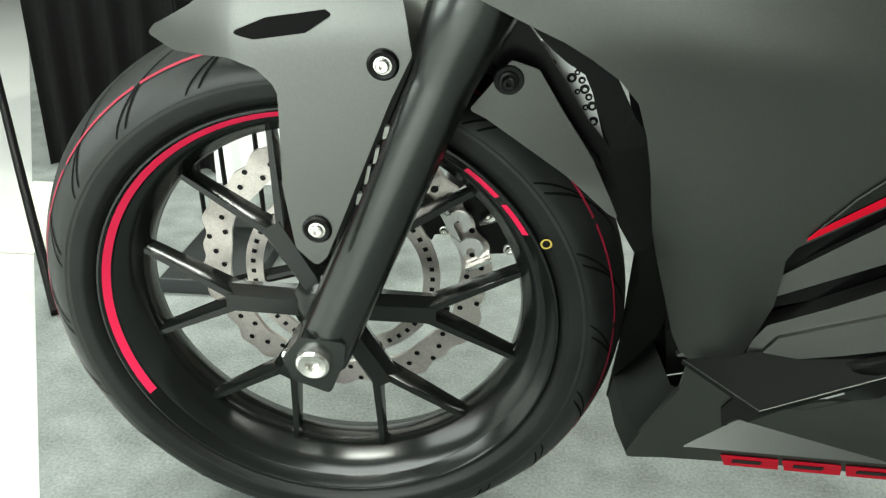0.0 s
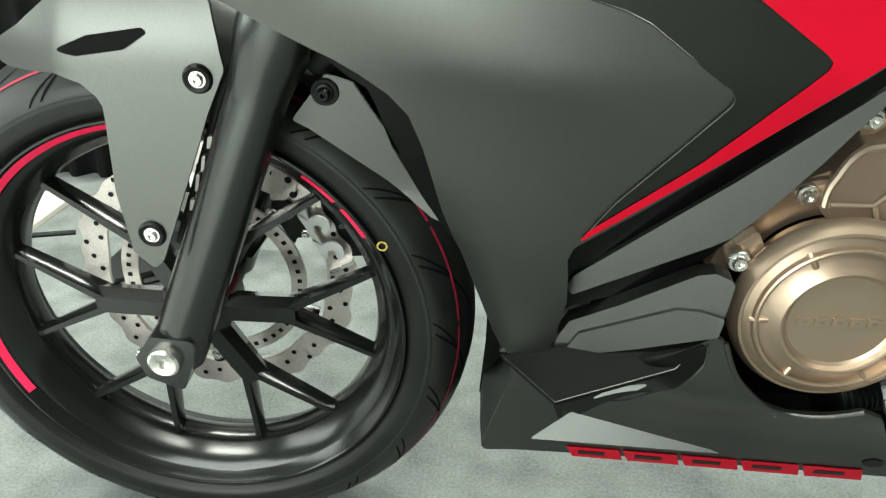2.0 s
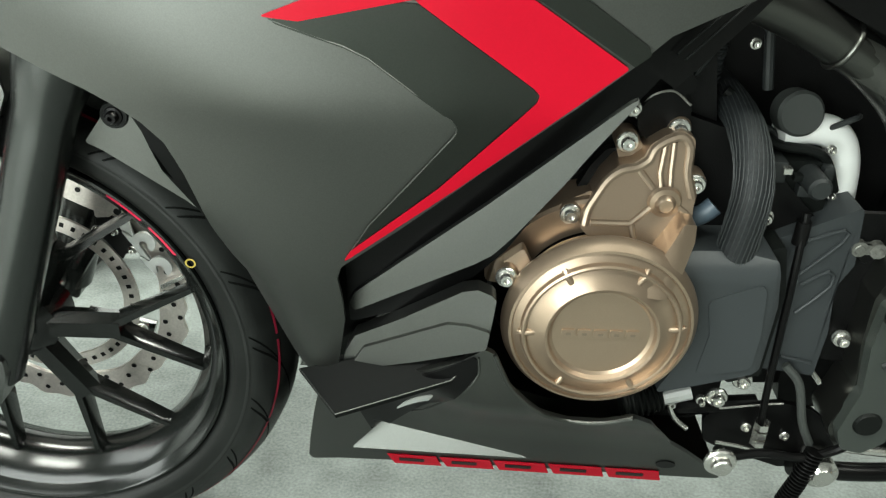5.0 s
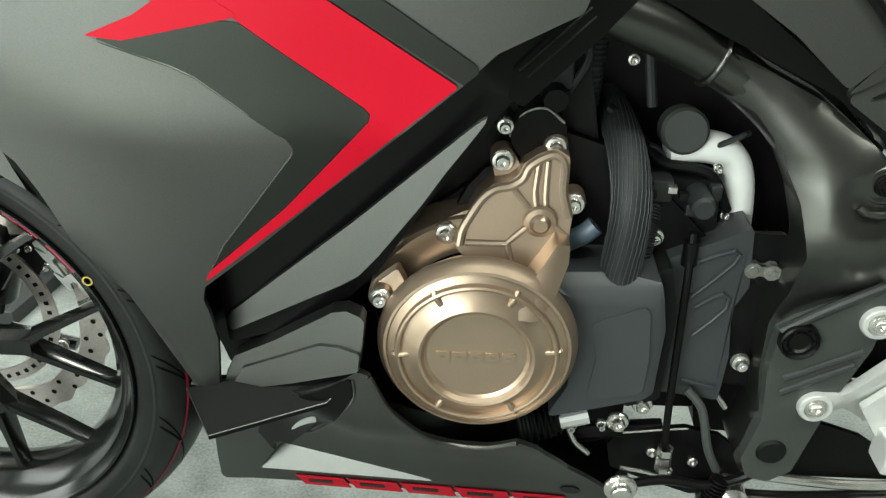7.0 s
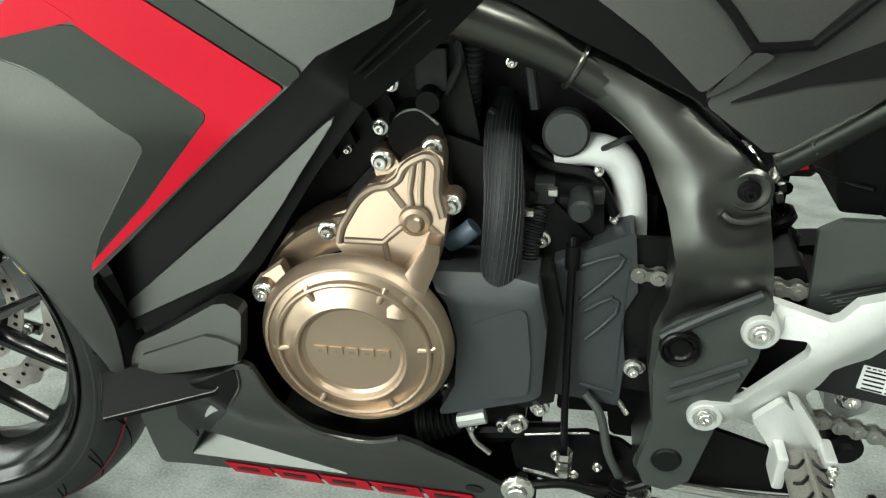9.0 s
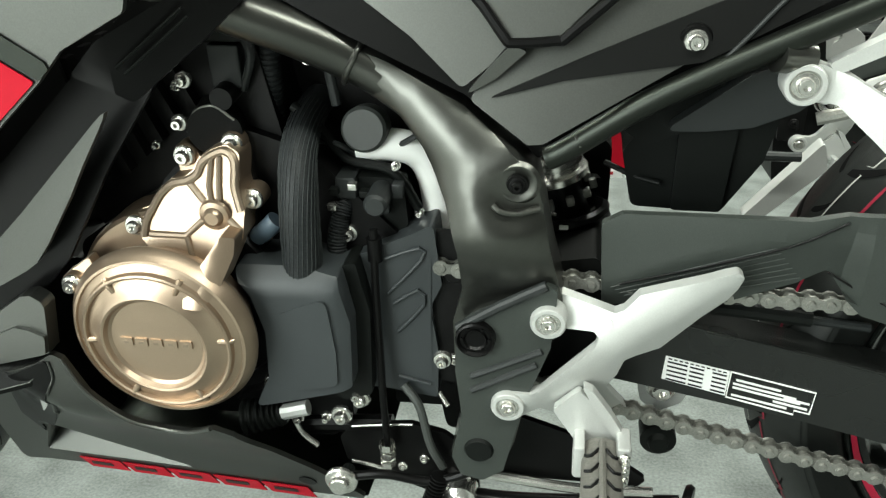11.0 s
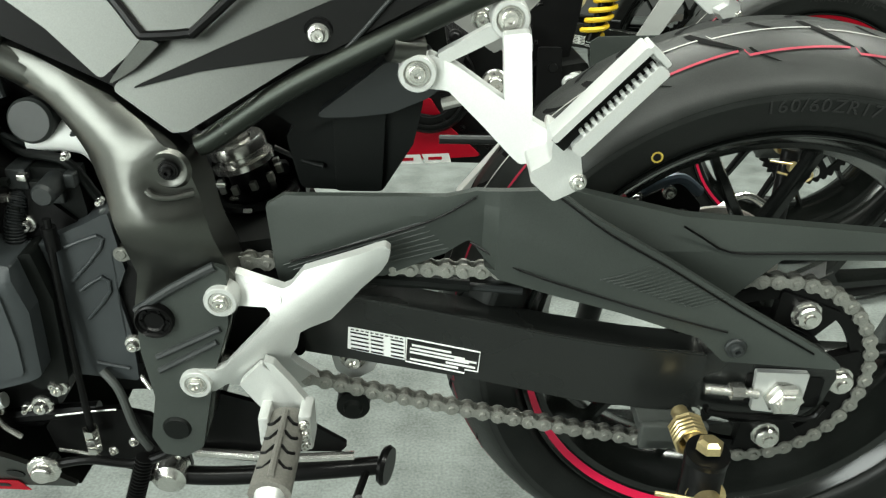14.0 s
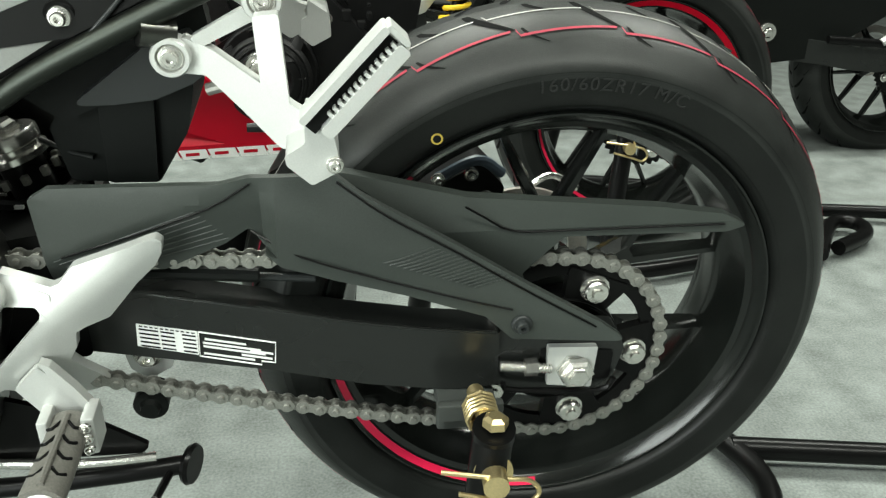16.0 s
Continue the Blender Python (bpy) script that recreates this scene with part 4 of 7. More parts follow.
# bright strip laid on the duct in place of the floor seen through it
part("duct_slit", panel([(0.4062, 0.2820), (0.418, 0.3041), (0.4470, 0.3480), (0.441, 0.3234)], belly_y, 0.002, 0.002, 0.008, 0.0, lift=0.003), ALU, belly)
part("duct_lip", tube([(x, belly_y(x, z) - 0.001, z) for x, z in ((0.4835, 0.400), (0.4835, 0.3826), (0.473, 0.3640), (0.4545, 0.3310), (0.4250, 0.2850), (0.398, 0.2452))], 0.0011, 6, 3), PAINT, belly)
part("arch_lip", tube([(x, belly_y(x, z) - 0.0004, z) for x, z in ((0.4966, 0.4034), (0.5118, 0.3687), (0.5385, 0.3388), (0.566, 0.3210), (0.594, 0.3240), (0.6192, 0.3380))], 0.0022, 8, 5), PAINT, belly)
# a red word along the lower edge, as plain bars
word_z = lambda x: 0.1615 + 0.098 * (x - 0.4051)
for k in range(5):
    x0 = 0.3935 + 0.0565 * k
    for name, mat, inset, lift in (("word_bar", RED, 0.0, 0.0016), ("word_slot", PAINT_DARK, 1.0, 0.0022)):
        a, b, d = x0 + 0.013 * inset, x0 + 0.053 - 0.013 * inset, 0.0068 * inset
        pts = [(a, word_z(a) + 0.0205 - d), (b, word_z(b) + 0.0205 - d), (b + 0.006 * (1 - inset), word_z(b) + d), (a + 0.008 * (1 - inset), word_z(a) + d)]
        part(name, panel(pts, belly_y, 0.0008, 0.001, 0.0125, 0.0, lift=lift), mat, belly)
floor_pan = bmesh.new()
rows = []
for x in (0.313, 0.40, 0.52, 0.64, 0.735):
    zz = 0.1485 + (x - 0.315) * 0.130
    yy = belly_y(x, zz)
    rows.append([floor_pan.verts.new((x, yy + 0.003 - 2 * yy * j / 6, zz + 0.002 - 0.012 * math.sin(math.pi * j / 6))) for j in range(7)])
for p, q in zip(rows, rows[1:]):
    for j in range(6):
        floor_pan.faces.new((p[j], p[j + 1], q[j + 1], q[j]))
bmesh.ops.solidify(floor_pan, geom=floor_pan.faces[:], thickness=0.003)
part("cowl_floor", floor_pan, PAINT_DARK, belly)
far_side = panel(BELLY, lambda x, z: -belly_y(x, z), 0.005, 0.006, 0.03, 0.0)
part("far_side", far_side, PAINT, belly)
# the far cheek of the cowl, seen through the gap behind the tyre
CHEEK = [(0.3000, 0.126), (0.2975, 0.1293), (0.3048, 0.2209), (0.3151, 0.2897), (0.3054, 0.3304), (0.3202, 0.343), (0.3401, 0.2913), (0.3490, 0.2472), (0.3451, 0.2237), (0.3429, 0.2077), (0.3492, 0.1839), (0.3659, 0.1416), (0.37, 0.126)]
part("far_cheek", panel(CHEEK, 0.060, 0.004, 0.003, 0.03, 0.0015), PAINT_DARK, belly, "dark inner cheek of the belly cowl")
chin = bmesh.new()
near = [chin.verts.new((x, belly_y(x, z) + 0.001, z)) for x, z in ((0.3045, 0.156), (0.312, 0.200), (0.323, 0.255), (0.3315, 0.292))]
mid = [chin.verts.new((x, y, z)) for x, y, z in ((0.301, 0.0, 0.137), (0.305, -0.02, 0.175), (0.322, -0.05, 0.225), (0.3335, -0.075, 0.262))]
far = [chin.verts.new((x, 0.058, z)) for x, z in ((0.299, 0.130), (0.302, 0.160), (0.325, 0.190), (0.340, 0.215))]
for p, q in ((near, mid), (mid, far)):
    for j in range(3):
        chin.faces.new((p[j], p[j + 1], q[j + 1], q[j]))
bmesh.ops.solidify(chin, geom=chin.faces[:], thickness=0.003)
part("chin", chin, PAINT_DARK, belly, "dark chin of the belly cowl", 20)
part("bolt_hole", panel([(0.676 + 0.0095 * math.cos(k * 0.524), 0.2235 + 0.0075 * math.sin(k * 0.524)) for k in range(12)], belly_y, 0.002, 0, 0.0125, 0, lift=0.001), BLACK, belly)

# ---- engine ----
engine = part("engine_block", join(
    prism([(0.47, 0.30), (0.47, 0.46), (0.56, 0.52), (0.64, 0.58), (0.70, 0.56), (0.78, 0.48), (0.80, 0.36), (0.725, 0.335), (0.70, 0.27), (0.56, 0.27)], -0.085, 0.15, 0.02, 0.006),
    prism([(0.50, 0.46), (0.42, 0.62), (0.55, 0.70), (0.66, 0.66), (0.68, 0.55)], -0.075, 0.14, 0.02, 0.006)), ENGINE, bike, "black cast engine block")
for k in range(6):
    x = 0.515 + 0.018 * k
    part("cylinder_rib", prism([(x, 0.52 + 0.015 * k), (x + 0.006, 0.52 + 0.015 * k), (x - 0.03, 0.625 + 0.01 * k), (x - 0.036, 0.625 + 0.01 * k)], -0.088, -0.07, 0.001, 0.001), ENGINE, engine)
CC = (0.583, -0.0125, 0.4215)
back = lathe([(0.0, -0.100), (0.089, -0.100), (0.092, -0.096), (0.092, -0.07)], 72, centre=CC)
cover = part("clutch_cover_base", back, BLACK, engine)
COVER = [(0.0, -0.1655), (0.0400, -0.1655), (0.0425, -0.1675), (0.0445, -0.1715), (0.0465, -0.1722), (0.0490, -0.1705), (0.0550, -0.1660), (0.0612, -0.1640), (0.0622, -0.1672), (0.0640, -0.1678), (0.0655, -0.1668), (0.0667, -0.1628), (0.0725, -0.1600), (0.0735, -0.1618), (0.0758, -0.1614), (0.0785, -0.1570), (0.0812, -0.1530), (0.0822, -0.1490), (0.0805, -0.1440), (0.0700, -0.1380), (0.0680, -0.1200)]
cover = part("alternator_cover", lathe(COVER, 96, centre=CC), BRONZE, engine, "round bronze-painted alternator cover", 22)
for a in (5, 63, 121, 182, 240, 300):
    c, s = math.cos(radians(a)), math.sin(radians(a))
    rib = tube([(CC[0] + 0.055 * c, CC[1] - 0.1640, CC[2] + 0.055 * s), (CC[0] + 0.063 * c, CC[1] - 0.1650, CC[2] + 0.063 * s), (CC[0] + 0.068 * c, CC[1] - 0.1625, CC[2] + 0.068 * s)], lambda q: 0.0030 - 0.0006 * q, 10, 3)
    part("cover_rib", rib, BRONZE, cover)
# raised maker's word, as plain bars
for k in range(5):
    x0 = CC[0] - 0.0325 + 0.0132 * k
    z0 = CC[2] - 0.0045
    bar = prism([(x0, z0), (x0 + 0.0112, z0), (x0 + 0.0112, z0 + 0.0078), (x0, z0 + 0.0078)], -0.1795, -0.177, 0.0012, 0.0004)
    slot = prism([(x0 + 0.0035, z0 + 0.0026), (x0 + 0.0077, z0 + 0.0026), (x0 + 0.0077, z0 + 0.0052), (x0 + 0.0035, z0 + 0.0052)], -0.1798, -0.178, 0.0006, 0.0)
    part("word_bar", bar, BRONZE, cover)
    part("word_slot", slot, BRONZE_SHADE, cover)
# the housing behind the cover shows as a crescent above it
part("cover_housing", lathe([(0.066, -0.112), (0.0925, -0.112), (0.0955, -0.1095), (0.0965, -0.105), (0.0965, -0.070), (0.066, -0.070)], 48, 48, 172, CC, closed=True), BRONZE, engine, "bronze housing edge behind the alternator cover", 30)
UPPER = [(0.5632, 0.4960), (0.5644, 0.5082), (0.571, 0.5171), (0.5796, 0.5325), (0.5914, 0.5449), (0.6038, 0.547), (0.6116, 0.5527), (0.6157, 0.5613), (0.6273, 0.5687), (0.6403, 0.5732), (0.6515, 0.5665), (0.6513, 0.5518), (0.6505, 0.5412), (0.6558, 0.5244), (0.6541, 0.5136), (0.6536, 0.500), (0.6400, 0.480), (0.6105, 0.476), (0.58, 0.478)]
upper = part("upper_engine_cover", prism(UPPER, -0.126, -0.085, 0.006, 0.002), BRONZE, engine, "bronze-painted upper engine cover with raised ribs", 30)
part("cover_lip", panel([(0.592 + (x - 0.608) * 1.12 + 0.012, z + (z - 0.53) * 0.10) for x, z in UPPER], -0.098, 0.01, 0.008, 0.03, 0.002), ENGINE, upper)
rim_line = [(0.5665, 0.4985), (0.5689, 0.5105), (0.5745, 0.5203), (0.5832, 0.5335), (0.5942, 0.5416), (0.6061, 0.5441), (0.6153, 0.5499), (0.6194, 0.5584), (0.6288, 0.565), (0.64, 0.5682), (0.6474, 0.5601), (0.647, 0.5411), (0.6523, 0.5221)]
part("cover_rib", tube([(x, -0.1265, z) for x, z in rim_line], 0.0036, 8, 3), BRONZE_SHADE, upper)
for line in ([(0.5714, 0.5000), (0.6035, 0.5000), (0.6206, 0.5145)], [(0.6045, 0.5), (0.6086, 0.4835)], [(0.6075, 0.5430), (0.62, 0.5287)], [(0.6267, 0.5289), (0.6249, 0.5404), (0.6277, 0.5640)], [(0.6340, 0.53), (0.6335, 0.5407), (0.6345, 0.5640)], [(0.6406, 0.5152), (0.6522, 0.5057)]):
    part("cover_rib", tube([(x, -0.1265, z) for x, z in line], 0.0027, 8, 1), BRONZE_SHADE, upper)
boss = part("boss", lathe([(0.0, -0.0085), (0.0055, -0.0085), (0.0075, -0.0065), (0.0085, -0.004), (0.0125, -0.003), (0.0140, 0.0)], 28), BRONZE, upper)
boss.location = (0.6300, -0.127, 0.5180)
arm_y = lambda x, z: -0.155 - 0.25 * (0.49 - z) + 0.010 * max(0.0, (x - 0.6355) / 0.018 - (z - 0.4855) / 0.05) 
part("cover_arm", panel([(0.643, 0.5116), (0.6535, 0.5085), (0.6525, 0.4952), (0.6426, 0.4722), (0.6298, 0.4587), (0.6150, 0.4600), (0.6073, 0.4614), (0.6124, 0.4708), (0.6306, 0.4943)], arm_y, 0.03, 0.003, 0.006, 0.003), BRONZE, upper)
for x, z, y in ((0.504, 0.4600, -0.138), (0.5555, 0.5036, -0.121), (0.599, 0.559, -0.116), (0.6405, 0.569, -0.114), (0.657, 0.526, -0.113)):
    lug = part("bolt_lug", lathe([(0.0, -0.002), (0.0090, -0.002), (0.0102, 0.0), (0.0102, 0.014)], 20), BRONZE, upper)
    toward = (Vector((0.617, 0.520)) - Vector((x, z))).normalized()
    aside = Vector((-toward.y, toward.x)) * 0.0095
    here = Vector((x, z))
    part("lug_ear", prism([here + aside, here + toward * 0.022 + aside * 1.3, here + toward * 0.022 - aside * 1.3, here - aside], y + 0.005, y + 0.017, 0.003, 0.002), BRONZE, upper)
    lug.location = (x, y + 0.003, z)
    bolt((x, y, z), 0.0092, upper, STEEL, 0.007)
# the whole cover leans back a little
for o in [upper] + list(upper.children):
    if o.location.length > 0:
        o.location.y += 0.33 * (o.location.z - 0.52)
    else:
        for v in o.data.vertices:
            v.co.y += 0.33 * (v.co.z - 0.52)
# gearbox side: moulded covers and what runs over them
box = part("sprocket_cover", panel([(0.640, 0.474), (0.6961, 0.4749), (0.7312, 0.4698), (0.7392, 0.425), (0.7365, 0.3581), (0.6828, 0.3416), (0.645, 0.331), (0.6617, 0.3667), (0.6648, 0.4149), (0.6563, 0.4512)], lambda x, z: -0.144 + 1.2 * max(0.0, z - 0.463) + 0.6 * max(0.0, x - 0.728), 0.06, 0.004, 0.009, 0.003), COVER_GREY, bike, "dark blue-grey moulded sprocket cover")
part("raised_face", panel([(0.6766, 0.4334), (0.7223, 0.4540), (0.7270, 0.400), (0.7255, 0.3640), (0.6780, 0.3510), (0.6836, 0.3991)], lambda x, z: -0.1449 - 0.05 * max(0.0, x - 0.69), 0.004, 0.008, 0.03, 0.0009), COVER_GREY, box)
part("side_step", panel([(0.730, 0.470), (0.742, 0.474), (0.752, 0.425), (0.748, 0.335), (0.720, 0.325), (0.700, 0.340), (0.728, 0.362), (0.735, 0.425)], -0.118, 0.05, 0.004, 0.03, 0.004), PLASTIC, box)
box2 = part("rear_engine_cover", panel([(0.738, 0.470), (0.786, 0.493), (0.807, 0.504), (0.813, 0.446), (0.802, 0.422), (0.808, 0.374), (0.806, 0.322), (0.770, 0.328), (0.740, 0.330), (0.745, 0.394)], -0.100, 0.04, 0.004, 0.03, 0.003), COVER_GREY, bike, "dark grey ribbed rear engine cover")
for line in ([(0.765, 0.470), (0.795, 0.482), (0.796, 0.470), (0.765, 0.435)], [(0.770, 0.425), (0.792, 0.440), (0.797, 0.425), (0.772, 0.395)], [(0.770, 0.345), (0.800, 0.338)]):
    part("cover_rib", tube([(x, -0.101, z) for x, z in line], 0.0018, 8, 2), COVER_GREY, box2)

part("cowl_backing", prism([(0.395, 0.26), (0.405, 0.43), (0.475, 0.45), (0.48, 0.28), (0.44, 0.24)], -0.092, 0.09, 0.01, 0.004), BLACK, engine)
part("pivot_housing", prism([(0.800, 0.275), (0.79, 0.452), (0.85, 0.458), (0.865, 0.42), (0.866, 0.240), (0.805, 0.243)], -0.050, 0.09, 0.01, 0.006), ENGINE, engine)


part("sprocket_guard", panel([(0.792, 0.340), (0.792, 0.495), (0.838, 0.495), (0.842, 0.440), (0.836, 0.335)], -0.094, 0.006, 0.006, 0.03, 0.002), ENGINE, engine, "black guard over the front sprocket")
gb = part("guard_boss", lathe([(0.0, -0.004), (0.008, -0.004), (0.0095, -0.002), (0.0095, 0.002)], 24), ENGINE, engine)
gb.location = (0.823, -0.094, 0.456)
bolt((0.822, -0.098, 0.366), 0.0055, engine, STEEL, 0.005)


# ---- hoses, reservoir and small parts in the engine bay ----
def rod(name, pts, r, mat, parent, label="", n=10, smooth=6, ribs=None):
    return part(name, tube(pts, r, n, smooth, ribs), mat, parent, label)


hose = rod("radiator_hose", [(0.690, 0.02, 0.578), (0.692, -0.04, 0.578), (0.697, -0.095, 0.566), (0.701, -0.122, 0.530), (0.698, -0.122, 0.466)], lambda s: 0.0135 + 0.003 * s, HOSE, bike, "black radiator hose in a woven sleeve", 24, 10)
HOSE_LINE = curve_points([(0.690, 0.02, 0.578), (0.692, -0.04, 0.578), (0.697, -0.095, 0.566), (0.701, -0.122, 0.530), (0.698, -0.122, 0.466)], 8)
for k in range(26):
    strand = []
    for i, p in enumerate(HOSE_LINE[8:]):
        d = (HOSE_LINE[min(i + 9, len(HOSE_LINE) - 1)] - HOSE_LINE[i + 7]).normalized()
        u = Vector((1, 0, 0))
        v = d.cross(u).normalized()
        a = math.tau * k / 26 + 0.035 * i
        rad = 0.0137 + 0.003 * (i + 8) / (len(HOSE_LINE) - 1)
        strand.append(p + (u * math.cos(a) + v * math.sin(a)) * (rad + 0.0002 * (-1) ** i))
    rod("sleeve_strand", strand, 0.00045, STRAND, hose, "", 5, 0)
rod("radiator_hose", [(0.738, -0.02, 0.528), (0.730, -0.070, 0.520), (0.722, -0.090, 0.490), (0.716, -0.094, 0.440)], 0.0085, HOSE, bike, "thin black ribbed hose", 18, 8, (50, 0.0006))
rod("upper_hose", [(0.672, -0.06, 0.690), (0.668, -0.062, 0.640), (0.664, -0.06, 0.580), (0.664, -0.055, 0.530)], 0.0105, HOSE, bike, "black sleeved cable loom", 16, 8, (40, 0.0005))
rod("overflow_pipe", [(0.736, -0.058, 0.553), (0.765, -0.055, 0.556), (0.788, -0.052, 0.548), (0.801, -0.052, 0.522), (0.807, -0.052, 0.462)], 0.0142, PIPE_WHITE, bike, "milky white coolant overflow pipe", 18)
cap = part("reservoir", lathe([(0.0, -0.012), (0.017, -0.012), (0.0195, -0.009), (0.0195, 0.01)], 32), RESERVOIR, bike, "grey rubber coolant cap")
cap.location = (0.746, -0.062, 0.573)
cap.rotation_euler = (radians(-12), 0, 0)
rod("breather", [(0.700, -0.05, 0.70), (0.712, -0.052, 0.640), (0.720, -0.055, 0.590)], 0.0045, PLASTIC_GREY, bike)
rod("cable", [(0.683, -0.06, 0.590), (0.705, -0.066, 0.575), (0.730, -0.07, 0.548), (0.770, -0.075, 0.540), (0.79, -0.072, 0.505)], 0.0045, PLASTIC, bike)
plug = part("connector", block(0.625, 0.652, -0.085, -0.055, 0.612, 0.648, 0.003), PLASTIC_GREY, bike, "grey electrical connector")
part("connector_top", block(0.620, 0.660, -0.088, -0.05, 0.650, 0.672, 0.004), PLASTIC, plug)
rod("wire", [(0.652, -0.08, 0.66), (0.662, -0.085, 0.64), (0.650, -0.08, 0.61)], 0.0035, PLASTIC_GREY, plug)
thermo = part("thermostat", tube([(0.622, -0.070, 0.582), (0.627, -0.097, 0.579)], 0.0225, 24, 1), ENGINE, bike, "black thermostat housing")
rod("clamp", [(0.604, -0.098, 0.578), (0.613, -0.099, 0.596), (0.630, -0.099, 0.602), (0.646, -0.098, 0.590)], 0.0011, CHAIN, thermo)
part("switch", tube([(0.638, -0.07, 0.610), (0.638, -0.10, 0.608)], 0.0095, 20, 1), BLACK, thermo)
for x, z in ((0.610, 0.624), (0.600, 0.588)):
    bolt((x, -0.102, z), 0.007, thermo, STEEL, 0.008)
sens = part("sensor_plug", tube([(0.655, -0.105, 0.488), (0.668, -0.112, 0.500), (0.676, -0.112, 0.508)], 0.0085, 14, 2), BLUE_PLUG, bike, "blue-grey sensor plug")
part("sensor_neck", tube([(0.650, -0.10, 0.482), (0.664, -0.108, 0.492)], 0.0065, 12, 1), BRONZE, sens)
mount = part("pump_housing", prism([(0.712, 0.470), (0.714, 0.520), (0.735, 0.536), (0.770, 0.536), (0.780, 0.520), (0.782, 0.490), (0.760, 0.478)], -0.080, -0.02, 0.008, 0.006), PLASTIC, bike, "black water pump housing")
stud = part("pump_stud", lathe([(0.0, -0.012), (0.0078, -0.012), (0.0100, -0.009), (0.0100, 0.02)], 24), PLASTIC_GREY, mount)
stud.location = (0.761, -0.100, 0.524)
bolt((0.730, -0.086, 0.485), 0.0085, mount, STEEL, 0.008)
for k, (x, z) in enumerate(((0.722, 0.527), (0.738, 0.532), (0.748, 0.526), (0.719, 0.512), (0.726, 0.502))):
    b = part("hose_clip", block(x - 0.004, x + 0.004, -0.094, -0.086, z - 0.003, z + 0.003, 0.001), STEEL if k % 2 else PLASTIC, mount)
rod("shift_rod", [(0.757, -0.105, 0.500), (0.757, -0.112, 0.440), (0.758, -0.118, 0.330), (0.760, -0.122, 0.270)], 0.0035, BLACK, bike, "black gear shift rod")
part("rod_joint", tube([(0.757, -0.105, 0.492), (0.757, -0.105, 0.470)], 0.0065, 12, 1), BLACK, bike)
for z in (0.282, 0.272, 0.262):
    n = part("lock_nut", sharp_hex(0.0075, 0.008), STEEL, bike)
    n.location = (0.760, -0.124, z)
    n.rotation_euler = (radians(90), 0, 0)

part("airbox", panel([(0.55, 0.60), (0.60, 0.74), (0.90, 0.70), (0.885, 0.56), (0.86, 0.42), (0.80, 0.40), (0.80, 0.345), (0.70, 0.345), (0.66, 0.5)], -0.008, 0.10, 0.01, 0.03, 0.006), ENGINE, engine, "black airbox and throttle bodies")

# ---- frame ----
FRAME = [(0.735, 0.632), (0.747, 0.658), (0.779, 0.645), (0.837, 0.616), (0.874, 0.587), (0.893, 0.569), (0.901, 0.530), (0.913, 0.471), (0.917, 0.455), (0.909, 0.410), (0.890, 0.353), (0.880, 0.300), (0.868, 0.268), (0.851, 0.255), (0.831, 0.259), (0.821, 0.281), (0.834, 0.329), (0.827, 0.379), (0.826, 0.427), (0.835, 0.461), (0.834, 0.504), (0.824, 0.544), (0.806, 0.583), (0.785, 0.608)]
SPINE = [Vector(p) for p in ((0.70, 0.672), (0.76, 0.642), (0.80, 0.618), (0.838, 0.580), (0.860, 0.535), (0.868, 0.480), (0.868, 0.40), (0.852, 0.28))]


def frame_y(x, z):
    """A rounded spar: fullest along its spine, falling away to both edges."""
    p = Vector((x, z))
    best = 9.0
    for a, b in zip(SPINE, SPINE[1:]):
        w = max(0.0, min(1.0, (p - a).dot(b - a) / (b - a).length_squared))
        best = min(best, (p - a.lerp(b, w)).length)
    full = max(0.15, min(1.0, (z - 0.44) / 0.10))
    run = max(0.0, min(1.0, ((x - 0.755) * 0.70 - (z - 0.645) * 0.71) / 0.155))
    run *= run * (3 - 2 * run)
    low = max(0.0, min(1.0, (0.53 - z) / 0.09))
    y = -0.113 - 0.033 * run + 0.034 * low * low * (3 - 2 * low) + 0.2 * (min(max(z, 0.50), 0.57) - 0.58) + (26.0 - 14.0 * run) * full * min(best, 0.045) ** 2
    # a flat pad round the upper mounting bolt
    pad = max(0.0, min(1.0, (0.036 - math.hypot(x - 0.8795, z - 0.564)) / 0.016))
    pad *= pad * (3 - 2 * pad)
    return y * (1 - pad) + (-0.141 + 0.15 * (x - 0.8795)) * pad


frame_ob = part("frame_plate", panel(FRAME, frame_y, 0.046, 0.014, 0.010, 0.010, segs=4), FRAME_PAINT, bike, "dark metallic frame spar and pivot plate", 60)
rod("frame_tube", [(0.560, -0.150, 0.735), (0.647, -0.128, 0.694), (0.700, -0.115, 0.671), (0.745, -0.101, 0.647), (0.775, -0.0975, 0.629), (0.805, -0.094, 0.604), (0.832, -0.086, 0.574)], 0.0185, FRAME_PAINT, frame_ob, "", 26)
rod("weld_bead", [(0.752 + 0.0195 * 0.47 * math.cos(a * 0.26 - 0.3), -0.0995 - 0.0195 * math.sin(a * 0.26 - 0.3), 0.643 + 0.0195 * 0.88 * math.cos(a * 0.26 - 0.3)) for a in range(20)], 0.0024, FRAME_PAINT, frame_ob)
PLATE = [(0.831, 0.426), (0.842, 0.437), (0.903, 0.477), (0.913, 0.470), (0.909, 0.415), (0.890, 0.359), (0.871, 0.275), (0.852, 0.261), (0.832, 0.266), (0.824, 0.287), (0.834, 0.335), (0.829, 0.385)]
pl = part("pivot_cover", panel(PLATE, -0.139, 0.014, 0.006, 0.03, 0.003), GUARD_GREY, frame_ob, "dark grey pivot cover with raised ribs")
